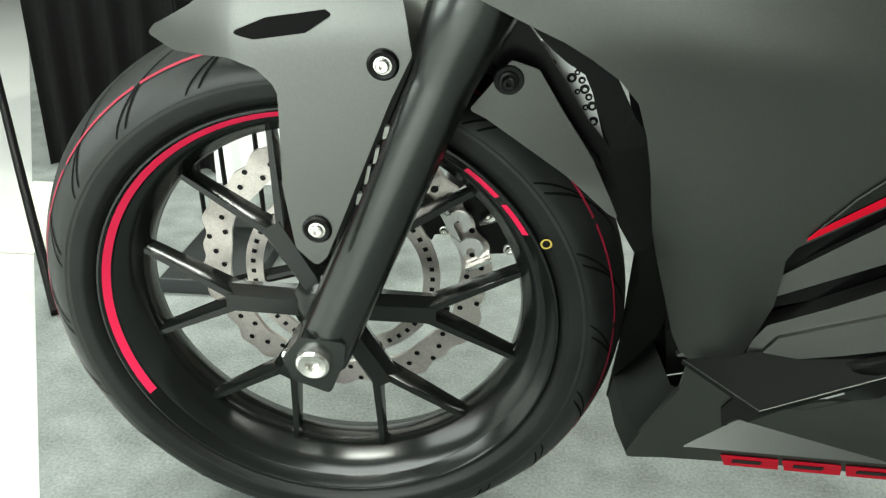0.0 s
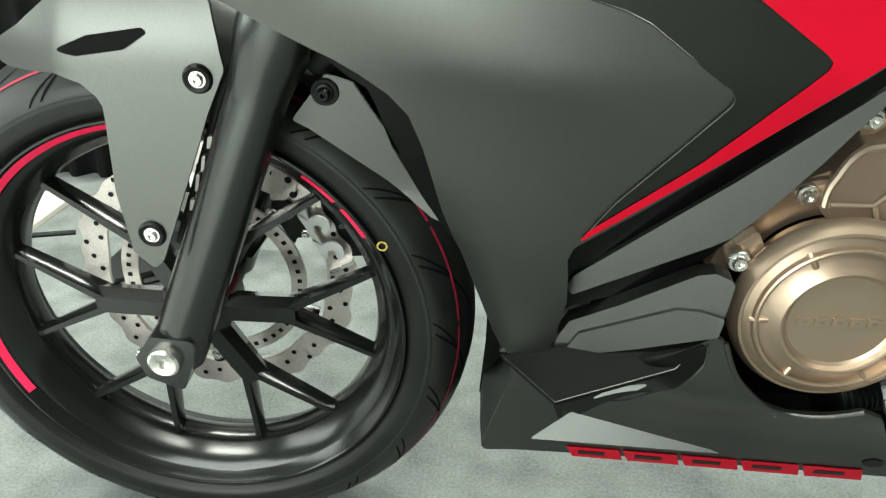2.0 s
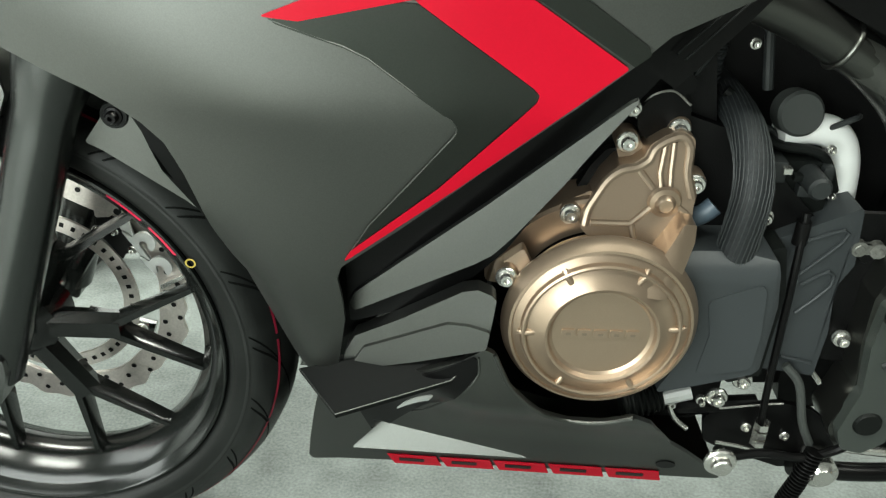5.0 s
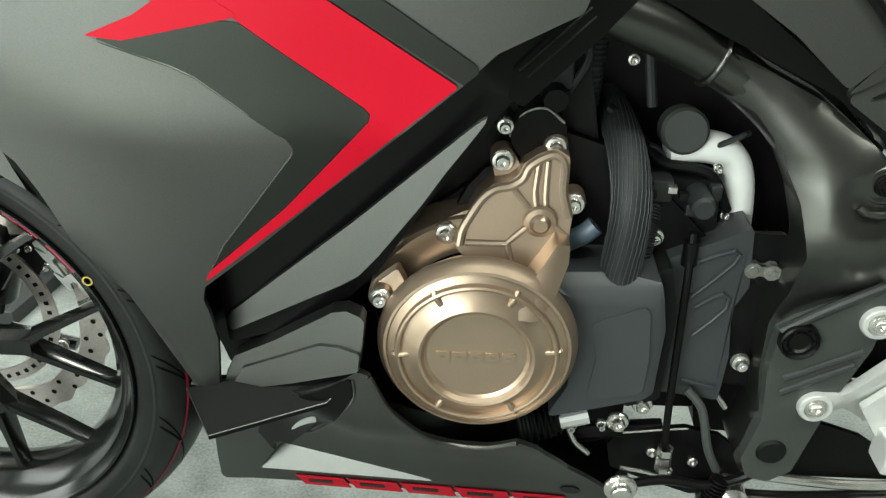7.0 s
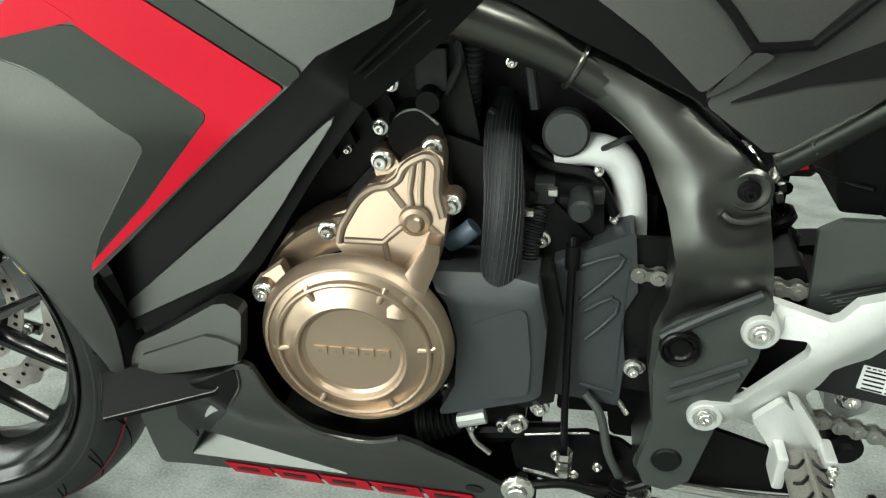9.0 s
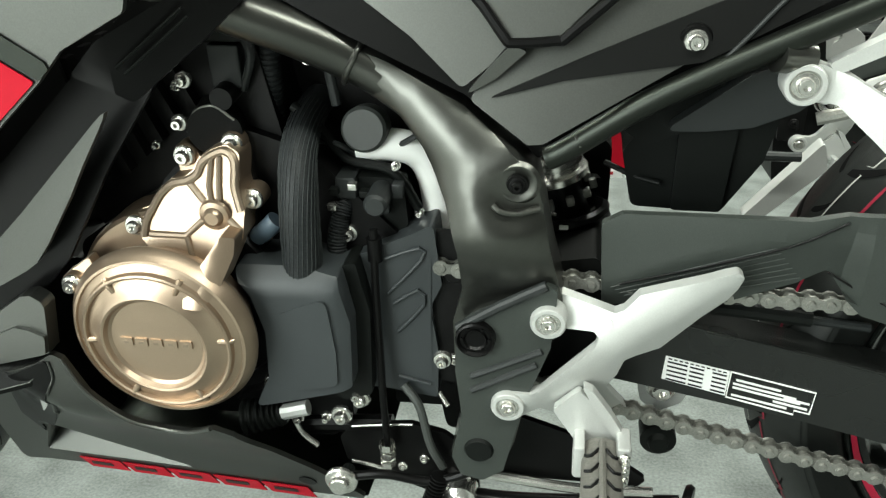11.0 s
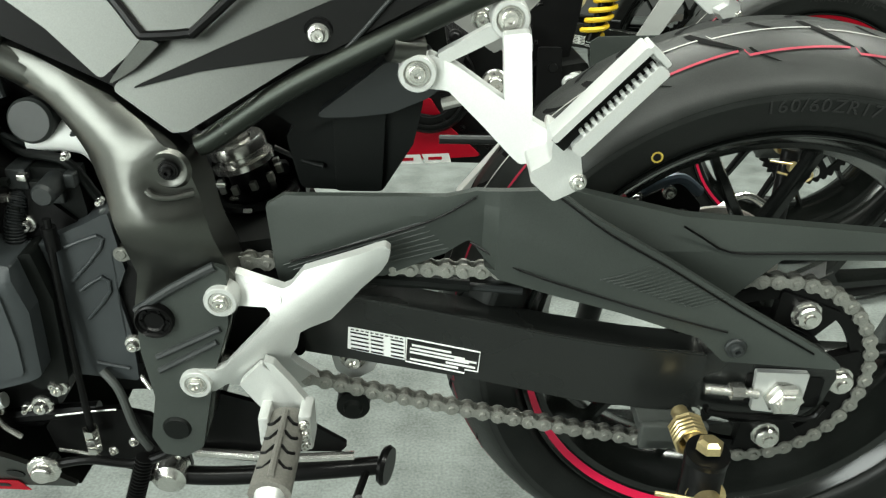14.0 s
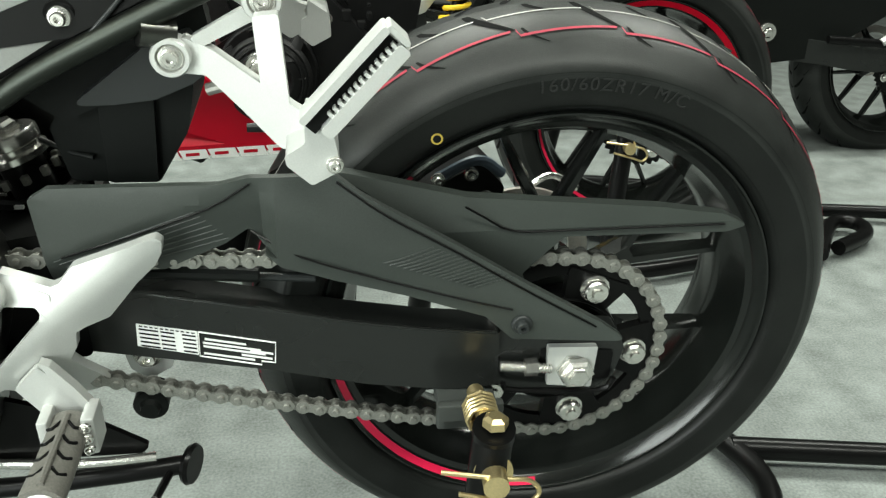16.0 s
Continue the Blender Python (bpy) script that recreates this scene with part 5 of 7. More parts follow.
part("ledge", tube([(0.832, -0.138, 0.429), (0.866, -0.139, 0.453), (0.904, -0.138, 0.475)], 0.0045, 10, 2), PLASTIC_GREY, pl)
for a, b in (((0.843, 0.381), (0.902, 0.412)), ((0.843, 0.366), (0.898, 0.398))):
    part("ledge", tube([(a[0], -0.1395, a[1]), (b[0], -0.1395, b[1])], 0.0032, 8, 1), PLASTIC_GREY, pl)
piv = part("pivot_nut", lathe([(0.0, -0.004), (0.008, -0.004), (0.0095, -0.006), (0.0105, -0.004), (0.013, -0.004), (0.015, -0.0075), (0.0165, -0.0065), (0.017, 0.0)], 40), BLACK, pl, "black ring nut of the swingarm pivot")
piv.location = (0.847, -0.139, 0.422)
for k in range(6):
    d = part("pin", lathe([(0.0, -0.001), (0.0014, -0.001), (0.0014, 0.001)], 8), BLACK, piv)
    d.location = (0.0115 * math.cos(k * 1.047), -0.0045, 0.0115 * math.sin(k * 1.047))
blank = part("blanking_cap", lathe([(0.0, -0.003), (0.0115, -0.003), (0.0135, 0.0), (0.0135, 0.004)], 32), PLASTIC, pl)
blank.location = (0.849, -0.139, 0.298)
boss = part("frame_boss", lathe([(0.0075, 0.0005), (0.0105, 0.0005), (0.0125, -0.0008), (0.0145, -0.0008), (0.0175, 0.0020)], 40), FRAME_PAINT, frame_ob)
boss.location = (0.8795, -0.1418, 0.564)
part("boss_ledge", tube([(0.862, -0.1480, 0.549), (0.868, -0.1495, 0.5445), (0.880, -0.1475, 0.5425), (0.896, -0.1405, 0.5440)], 0.0030, 10, 4), FRAME_PAINT, frame_ob)
w = part("washer", lathe([(0.005, -0.002), (0.0078, -0.002), (0.0085, 0.0)], 28), BLACK, frame_ob)
w.location = (0.8795, -0.1423, 0.564)
bolt((0.8795, -0.1437, 0.564), 0.0068, frame_ob, BLACK, 0.006)
rod("clip", [(0.806, -0.095, 0.325), (0.815, -0.100, 0.313)], 0.0026, STEEL, frame_ob)

# ---- tank and tail panels ----
tank = part("tank_side_panel", panel([(0.735, 0.712), (0.800, 0.668), (0.838, 0.634), (0.858, 0.650), (0.872, 0.6655), (0.904, 0.668), (0.960, 0.72), (0.98, 0.80), (0.74, 0.82)], lambda x, z: -0.128 + 0.34 * (z - 0.66), 0.01, 0.006, 0.02, 0.003), PAINT, bike, "satin grey lower tank side panel")
part("tank_crease", panel([(0.838, 0.626), (0.862, 0.640), (0.884, 0.660), (0.872, 0.664), (0.858, 0.650)], lambda x, z: -0.131, 0.006, 0.002, 0.02, 0.002), PAINT, tank)
rod("tank_gap", [(0.835, -0.115, 0.705), (0.852, -0.121, 0.688), (0.868, -0.128, 0.668), (0.874, -0.129, 0.665), (0.904, -0.128, 0.667), (0.912, -0.127, 0.671), (0.965, -0.112, 0.715)], 0.0038, BLACK, tank, "", 8, 3)
def tail_y(x, z):
    return -0.131 + 0.36 * (z - 0.62)


tail = part("tail_side_panel", panel([(0.842, 0.624), (0.886, 0.594), (0.897, 0.595), (1.005, 0.6575), (1.090, 0.704), (1.14, 0.74), (0.99, 0.78), (0.912, 0.672), (0.878, 0.664)], tail_y, 0.01, 0.005, 0.03, 0.003), PAINT, bike, "satin grey seat side panel with a black wedge")
part("black_wedge", panel([(0.853, 0.624), (0.909, 0.638), (1.004, 0.652), (1.025, 0.662), (1.089, 0.694), (1.072, 0.712), (1.008, 0.688), (0.926, 0.655)], tail_y, 0.003, 0.001, 0.03, 0.0005, lift=0.002), MATT_BLACK, tail, "matt black wedge")
rod("seat_seam", [(1.017, -0.1228, 0.654), (1.033, -0.1170, 0.670), (1.048, -0.1112, 0.686), (1.060, -0.1069, 0.698)], 0.0018, PLASTIC_GREY, tail)
g = part("grommet", lathe([(0.0, -0.001), (0.0105, -0.002), (0.0120, 0.0), (0.0120, 0.006)], 28), BLACK, tail)
g.location = (0.998, -0.1148, 0.665)
bolt((0.998, -0.1168, 0.665), 0.0085, tail, STEEL, 0.007)
part("rubber_strip", panel([(0.56, 0.770), (0.747, 0.668), (0.837, 0.624), (0.876, 0.594), (0.893, 0.574), (0.905, 0.585), (0.890, 0.592), (0.842, 0.632), (0.735, 0.715), (0.60, 0.79)], lambda x, z: -0.118, 0.03, 0.004, 0.03, 0.003), BLACK, bike, "black rubber strip over the frame")
part("rear_edge_strip", panel([(0.893, 0.579), (0.90, 0.578), (1.031, 0.648), (1.10, 0.686), (1.098, 0.696), (1.031, 0.670), (0.898, 0.598)], -0.108, 0.02, 0.001, 0.03, 0.001), BLACK, tail)
sub = rod("subframe_tube", [(0.899, -0.120, 0.576), (0.911, -0.120, 0.582), (0.967, -0.120, 0.620), (1.029, -0.120, 0.653), (1.088, -0.120, 0.682), (1.190, -0.120, 0.732)], 0.0092, PAINT_DARK, bike, "dark satin subframe tube", 20)
part("tube_sleeve", tube([(1.051, -0.122, 0.658), (1.074, -0.112, 0.653)], 0.0115, 18, 1), FRAME_PAINT, sub)
rod("weld_bead", [(0.924, -0.128, 0.589), (0.920, -0.126, 0.597)], 0.0015, FRAME_PAINT, sub)
tray = part("undertray", panel([(0.975, 0.585), (1.045, 0.630), (1.072, 0.645), (1.080, 0.628), (1.076, 0.592), (1.068, 0.555), (1.040, 0.509), (0.968, 0.512), (0.958, 0.560)], -0.062, 0.12, 0.008, 0.03, 0.006), PLASTIC, bike, "black plastic undertray and battery box")
part("tray_flange", panel([(0.985, 0.588), (1.045, 0.634), (1.080, 0.648), (1.098, 0.620), (1.080, 0.606), (1.050, 0.593), (1.018, 0.589)], -0.088, 0.02, 0.004, 0.03, 0.003), PLASTIC_GREY, tray)
part("tray_top", panel([(0.945, 0.592), (0.985, 0.622), (1.040, 0.652), (1.090, 0.676), (1.098, 0.630), (1.040, 0.600), (0.975, 0.570)], -0.075, 0.02, 0.004, 0.03, 0.003), PLASTIC, tray)
part("tray_step", panel([(1.000, 0.590), (1.045, 0.588), (1.040, 0.512), (1.000, 0.512)], -0.068, 0.02, 0.004, 0.03, 0.004), PLASTIC, tray)
rod("tray_wire", [(0.945, -0.05, 0.545), (0.97, -0.06, 0.538), (0.99, -0.066, 0.535)], 0.0025, PLASTIC, tray)

part("rear_inner", prism([(0.86, 0.34), (0.86, 0.57), (0.90, 0.575), (0.955, 0.52), (0.955, 0.34)], 0.045, 0.08, 0.01, 0.004), BLACK, bike, "black inner fender behind the shock")

part("engine_rear", prism([(0.786, 0.508), (0.827, 0.510), (0.833, 0.375), (0.838, 0.264), (0.750, 0.262), (0.752, 0.300), (0.770, 0.320)], -0.04, 0.04, 0.006, 0.004), ENGINE, bike, "black cast rear of the engine case")
part("crankcase", prism([(0.379, 0.463), (0.477, 0.468), (0.447, 0.333), (0.365, 0.327)], 0.0, 0.08, 0.006, 0.004), ENGINE, bike, "black cast crankcase front")

# ---- shock absorber ----
shock = part("shock_absorber", lathe([(0.0, -0.085), (0.018, -0.085), (0.018, 0.085), (0.0, 0.085)], 24), BLACK, bike, "black rear shock absorber with a bright collar")
shock.location = (0.930, 0.0, 0.428)
shock.scale = (1.12, 1.12, 1.12)
shock.rotation_euler = (radians(-90), radians(-17), 0)
part("collar", lathe([(0.014, -0.097), (0.023, -0.097), (0.0245, -0.094), (0.0245, -0.087), (0.021, -0.085), (0.021, -0.081), (0.0265, -0.080), (0.0265, -0.075), (0.022, -0.073), (0.014, -0.073)], 36, closed=True), STEEL, shock)
part("lock_nut", lathe([(0.0, -0.106), (0.010, -0.106), (0.0125, -0.103), (0.0125, -0.095), (0.0, -0.095)], 6), STEEL, shock)
for k in range(10):
    a = math.tau * k / 10
    part("adjuster_tooth", block(0.0265 * math.cos(a) - 0.003, 0.0265 * math.cos(a) + 0.003, -0.066, -0.058, 0.0265 * math.sin(a) - 0.003, 0.0265 * math.sin(a) + 0.003, 0.001), CHAIN_DARK, shock)
coil = [(0.030 * math.cos(a * 0.5), -0.06 + 0.14 * a / 80, 0.030 * math.sin(a * 0.5)) for a in range(81)]
part("coil_spring", tube(coil, 0.0052, 8, 1), BLACK, shock, "black coil spring")
for k in range(9):
    c = part("cable_tie", block(-0.004, 0.004, -0.002, 0.002, -0.0015, 0.0015, 0.0005), STEEL if k % 2 else LABEL, bike)
    c.location = (0.892 + 0.011 * (k % 4), -0.045, 0.505 - 0.013 * k)

# ---- heel plate, foot peg ----
HEEL = [(0.917, 0.4594), (0.9588, 0.4522), (0.9657, 0.456), (0.9768, 0.47), (1.0379, 0.4958), (1.0466, 0.4984), (1.0512, 0.4943), (1.0484, 0.4807), (1.0422, 0.4691), (1.0246, 0.4505), (0.9975, 0.4154), (0.9786, 0.4091), (0.9694, 0.4042), (0.9649, 0.3835), (0.9571, 0.3696), (0.9621, 0.3562), (0.98, 0.3221), (0.9681, 0.3142), (0.9538, 0.3143), (0.9393, 0.3066), (0.9346, 0.3151), (0.9013, 0.348), (0.8888, 0.3396), (0.876, 0.3400), (0.876, 0.3680), (0.8931, 0.368), (0.9014, 0.3719), (0.9451, 0.4216), (0.9471, 0.4295), (0.9431, 0.4341), (0.9203, 0.432), (0.908, 0.4290), (0.908, 0.4580)]


def heel_y(x, z):
    """A fold runs along the blade and down the lower arm; below it the casting falls away."""
    d = (z - 0.4165) - 0.86 * (x - 0.9513)
    return -0.1425 + 0.42 * max(0.0, -d - 0.006) + 0.30 * max(0.0, d - 0.010)


heel = part("heel_plate", panel(HEEL, heel_y, 0.011, 0.004, 0.009, 0.003, segs=3), ALU, bike, "bright cast aluminium heel plate and peg hanger", 40)
part("arm_recess", panel([(0.925, 0.4530), (0.957, 0.4465), (0.957, 0.4395), (0.926, 0.4385)], lambda x, z: heel_y(x, z), 0.003, 0.003, 0.03, 0.0008, lift=0.0012), ALU, heel)
for x, z in ((0.9063, 0.4424), (0.8747, 0.3535)):
    r = part("ring_boss", lathe([(0.0, -0.002), (0.0098, -0.002), (0.0104, -0.006), (0.0135, -0.006), (0.0148, -0.004), (0.0150, 0.012)], 36), ALU, heel)
    r.location = (x, -0.139, z)
    bolt((x, -0.142, z), 0.0105, heel, STEEL, 0.007)
part("hanger_rib", panel([(0.9363, 0.3835), (0.9459, 0.3785), (0.9617, 0.3558), (0.9800, 0.3237), (0.9735, 0.3188), (0.95, 0.3565)], -0.1455, 0.010, 0.002, 0.03, 0.002), ALU, heel)
part("hanger_web", panel([(0.9130, 0.3540), (0.9343, 0.3770), (0.9570, 0.3540), (0.9740, 0.3200), (0.9690, 0.3060), (0.9400, 0.3060), (0.9350, 0.3200)], -0.1432, 0.008, 0.004, 0.03, 0.002), ALU, heel)
part("peg_clevis", block(0.932, 0.942, -0.168, -0.138, 0.302, 0.336, 0.003), ALU, heel)
part("peg_clevis", block(0.968, 0.980, -0.168, -0.138, 0.298, 0.338, 0.003), ALU, heel)
peg = part("foot_peg", tube([(0.956, -0.150, 0.322), (0.956, -0.20, 0.322), (0.955, -0.246, 0.324)], lambda s: 0.0165 + 0.0015 * s, 16, 4), PEG_RUBBER, bike, "worn grey rubber foot peg")
for v in peg.data.vertices:
    v.co.z = 0.322 + (v.co.z - 0.322) * 0.75
for k in range(4):
    for s in (-1, 1):
        y = -0.165 - 0.018 * k
        part("peg_slit", tube([(0.956 + s * 0.003, y, 0.3352), (0.956 + s * 0.009, y - 0.007, 0.3335), (0.956 + s * 0.014, y - 0.004, 0.330)], 0.0016, 6, 2), BLACK, peg)
part("peg_ridge", tube([(0.956, -0.156, 0.3345), (0.956, -0.24, 0.3365)], 0.0032, 8, 1), PEG_RUBBER, peg)
part("peg_tip", tube([(0.955, -0.244, 0.320), (0.955, -0.256, 0.318)], lambda s: 0.0135 - 0.004 * s, 16, 1), ALU, peg)
for k in range(3):
    b = part("clevis_pin", bolt_mesh(0.005, 0.004), STEEL, heel)
    b.location = (0.974, -0.174, 0.333 - 0.012 * k)

# ---- swingarm and chain guard ----
swing_y = lambda x, z: -0.098 - 0.12 * (x - 1.05)
SWING = [(0.945, 0.412), (0.99, 0.416), (1.022, 0.416), (1.115, 0.404), (1.2, 0.392), (1.267, 0.386), (1.336, 0.384), (1.338, 0.323), (1.29, 0.316), (1.215, 0.320), (1.126, 0.334), (1.048, 0.342), (0.94, 0.353)]
swing = part("swingarm", panel(SWING, swing_y, 0.035, 0.004, 0.03, 0.004), SATIN_BLACK, bike, "black box-section swingarm with a white sticker")
part("swing_end", panel([(1.334, 0.383), (1.448, 0.383), (1.454, 0.368), (1.448, 0.338), (1.433, 0.320), (1.349, 0.317), (1.336, 0.323)], lambda x, z: swing_y(x, z) + 0.004, 0.03, 0.006, 0.03, 0.004), SATIN_BLACK, swing)
part("far_arm", panel(SWING, lambda x, z: -swing_y(x, z) - 0.035, 0.035, 0.004, 0.03, 0.004), BLACK, swing)
part("arm_edge", tube([(x, swing_y(x, z) + 0.002, z) for x, z in ((1.022, 0.4145), (1.115, 0.4025), (1.2, 0.3905), (1.267, 0.3845), (1.334, 0.3825))], 0.0022, 8, 4), FORK_PAINT, swing)
part("pivot_block", prism([(0.855, 0.345), (0.86, 0.46), (0.945, 0.475), (0.965, 0.415), (0.965, 0.345)], -0.088, 0.088, 0.008, 0.004), MATT_BLACK, swing)
part("cross_member", block(0.92, 1.00, -0.085, 0.085, 0.352, 0.408, 0.01), BLACK, swing)
part("axle_slot", panel([(1.376, 0.365), (1.444, 0.366), (1.444, 0.332), (1.376, 0.332)], lambda x, z: swing_y(x, z) + 0.004, 0.003, 0.004, 0.03, 0, lift=0.0012), BLACK, swing)
part("adjuster_plate", panel([(1.381, 0.371), (1.427, 0.3735), (1.426, 0.326), (1.384, 0.327)], swing_y, 0.006, 0.002, 0.03, 0.001, lift=0.003), ALU, swing, "bright square chain adjuster plate")
nut = part("axle_nut", lathe([(0.0, -0.016), (0.009, -0.016), (0.010, -0.012), (0.013, -0.012), (0.0165, -0.009), (0.0165, -0.002), (0.019, -0.001), (0.019, 0.002)], 6), STEEL, swing, "bright castle nut")
nut.location = (1.409, -0.143, 0.346)
rod("adjuster_bolt", [(1.338, -0.137, 0.349), (1.386, -0.143, 0.348)], 0.0048, STEEL, swing, "", 10, 1, (16, 0.0004))
for x in (1.362, 1.368):
    n = part("lock_nut", sharp_hex(0.0085, 0.006), STEEL, swing)
    n.location = (x, -0.140, 0.3485)
    n.rotation_euler = (0, 0, radians(90))
part("end_frame", tube([(1.342, -0.139, 0.330), (1.352, -0.140, 0.322), (1.432, -0.148, 0.323), (1.446, -0.149, 0.338)], 0.003, 8, 3), BLACK, swing)
# the sticker: a white table and a framed text block, its print as bars
stick = part("sticker", panel([(1.008, 0.3835), (1.062, 0.3765), (1.061, 0.3500), (1.0065, 0.3585)], swing_y, 0.0006, 0.0005, 0.03, 0, lift=0.0009), LABEL, swing, "white printed tyre pressure sticker")
for r in range(5):
    for q in range(3):
        x0, x1 = 1.010 + 0.019 * q, 1.010 + 0.019 * q + (0.017 if q < 1 else 0.012)
        x1 = min(x1, 1.0605)
        z = 0.3790 - 0.0046 * r
        za, zb = z - 0.135 * (x0 - 1.008), z - 0.135 * (x1 - 1.008)
        part("print_bar", panel([(x0, za), (x1, zb), (x1, zb - 0.0016), (x0, za - 0.0016)], swing_y, 0.0004, 0, 0.03, 0, lift=0.0014), BLACK, stick)
for q in range(11):
    x0 = 1.0105 + 0.0046 * q
    part("print_bar", panel([(x0, 0.3822 - 0.135 * (x0 - 1.008)), (x0 + 0.003, 0.3818 - 0.135 * (x0 - 1.008)), (x0 + 0.003, 0.3806 - 0.135 * (x0 - 1.008)), (x0, 0.3810 - 0.135 * (x0 - 1.008))], swing_y, 0.0004, 0, 0.03, 0, lift=0.0014), BLACK, stick)
part("sticker_edge", tube([(x, swing_y(x, z) - 0.001, z) for x, z in ((1.063, 0.3763), (1.132, 0.3665), (1.1305, 0.3435), (1.118, 0.3450), (1.118, 0.3405), (1.062, 0.3490), (1.063, 0.3763))], 0.0008, 5, 1), LABEL, stick)
for k, (x0, x1, dz) in enumerate(((1.068, 1.105, 0.006), (1.066, 1.118, 0.0105), (1.066, 1.122, 0.0145), (1.100, 1.128, 0.0185), (1.066, 1.112, 0.0225), (1.108, 1.129, 0.0125))):
    za, zb = 0.3763 - 0.14 * (x0 - 1.063) - dz, 0.3763 - 0.14 * (x1 - 1.063) - dz
    part("print_bar", panel([(x0, za), (x1, zb), (x1, zb - 0.0022), (x0, za - 0.0022)], swing_y, 0.0004, 0, 0.03, 0, lift=0.001), LABEL, stick)

def guard_y(x, z):
    """The upper face leans back, a ribbed flank below the slanting fold tucks in, and the rear arm has a ridge."""
    d = (z - 0.463) - 0.46 * (x - 0.958)
    y = -0.106 - 0.12 * (x - 0.94)
    y += 0.16 * max(0.0, z - 0.517) + (0.30 * max(0.0, min(0.05, -d)) if x < 1.13 else 0.0)
    rear = max(0.0, min(1.0, (x - 1.13) / 0.05))
    r = (z - 0.488) + 0.40 * (x - 1.20)
    return y + rear * (0.22 * max(0.0, r) + 0.10 * max(0.0, -r))


GUARD = [(0.944, 0.516), (0.960, 0.526), (1.096, 0.534), (1.121, 0.541), (1.189, 0.541), (1.210, 0.526), (1.285, 0.486), (1.350, 0.449), (1.419, 0.412), (1.446, 0.394), (1.343, 0.390), (1.318, 0.414), (1.249, 0.433), (1.186, 0.446), (1.143, 0.459), (1.130, 0.472), (1.117, 0.490), (1.097, 0.474), (1.043, 0.446), (0.949, 0.437)]
guard = part("chain_guard", panel(GUARD, guard_y, 0.007, 0.004, 0.012, 0.003), GUARD_GREY, bike, "charcoal grained plastic chain guard", 20)
part("guard_fin", panel([(1.185, 0.532), (1.304, 0.508), (1.485, 0.494), (1.546, 0.486), (1.570, 0.475), (1.549, 0.469), (1.393, 0.471), (1.374, 0.452), (1.357, 0.434), (1.361, 0.424), (1.29, 0.468)], lambda x, z: -0.113 + 0.03 * max(0, x - 1.3) + 0.40 * max(0.0, z - 0.480), 0.012, 0.003, 0.010, 0.003), GUARD_GREY, guard, "", 20)
rod("fin_seam", [(1.300, -0.1135, 0.505), (1.318, -0.1135, 0.494), (1.345, -0.1125, 0.4795), (1.40, -0.111, 0.478), (1.545, -0.107, 0.478)], 0.0011, BLACK, guard, "", 6, 3)
rod("guard_seam", [(0.962, guard_y(0.962, 0.463) - 0.0012, 0.463), (1.02, guard_y(1.02, 0.485) - 0.0012, 0.485), (1.085, guard_y(1.085, 0.512) - 0.0012, 0.512), (1.121, guard_y(1.121, 0.536) - 0.0012, 0.536)], 0.0010, BLACK, guard, "", 6, 3)
rod("guard_seam", [(x, guard_y(x, z) - 0.0008, z) for x, z in ((1.190, 0.536), (1.232, 0.508), (1.285, 0.480), (1.350, 0.443), (1.415, 0.408))], 0.0010, BLACK, guard, "", 6, 3)
rod("guard_seam", [(x, guard_y(x, z) - 0.0008, z) for x, z in ((1.118, 0.487), (1.16, 0.470), (1.23, 0.449), (1.30, 0.432), (1.34, 0.424))], 0.0010, BLACK, guard, "", 6, 3)
for k in range(15):
    w = k / 14
    xa, za = 1.2276 + 0.0779 * w, 0.4670 - 0.0205 * w
    xb, zb = 1.2701 + 0.0675 * w, 0.4822 - 0.0267 * w
    part("guard_rib", tube([(xa + (xb - xa) * q, guard_y(xa + (xb - xa) * q, za + (zb - za) * q) - 0.0005, za + (zb - za) * q) for q in (0.0, 0.33, 0.66, 1.0)], 0.0006, 5, 1), GUARD_GREY, guard)
for k in range(7):
    xa, za = 0.955 + 0.004 * k, 0.4585 - 0.0030 * k
    xb, zb = 1.075 + 0.004 * k, 0.5095 - 0.0050 * k
    part("guard_rib", tube([(xa + (xb - xa) * w, guard_y(xa + (xb - xa) * w, za + (zb - za) * w) - 0.0006, za + (zb - za) * w) for w in (0.0, 0.33, 0.66, 1.0)], 0.0004, 5, 1), GUARD_GREY, guard)
bolt((1.3495, guard_y(1.35, 0.41) - 0.002, 0.4085), 0.0095, guard, PLASTIC_GREY, 0.007)

# ---- chain, sprocket and drive ----
SPR = (1.404, -0.097, 0.338)
spro = lathe([(0.086, -0.003), (0.102, -0.003), (0.102, 0.003), (0.086, 0.003)], 120, closed=True)
for v in spro.verts:
    r = math.hypot(v.co.x, v.co.z)
    if r > 0.1:
        a = math.atan2(v.co.z, v.co.x)
        s = (0.1025 + 0.004 * math.cos(41 * a)) / r
        v.co.x *= s
        v.co.z *= s
sprocket = part("sprocket", spro, BLACK, rear_wheel, "black rear sprocket")
sprocket.location = SPR
part("carrier", lathe([(0.0, -0.006), (0.030, -0.006), (0.034, -0.002), (0.054, -0.002), (0.059, -0.006), (0.062, -0.004), (0.062, 0.02), (0.0, 0.02)], 60), BLACK, sprocket)
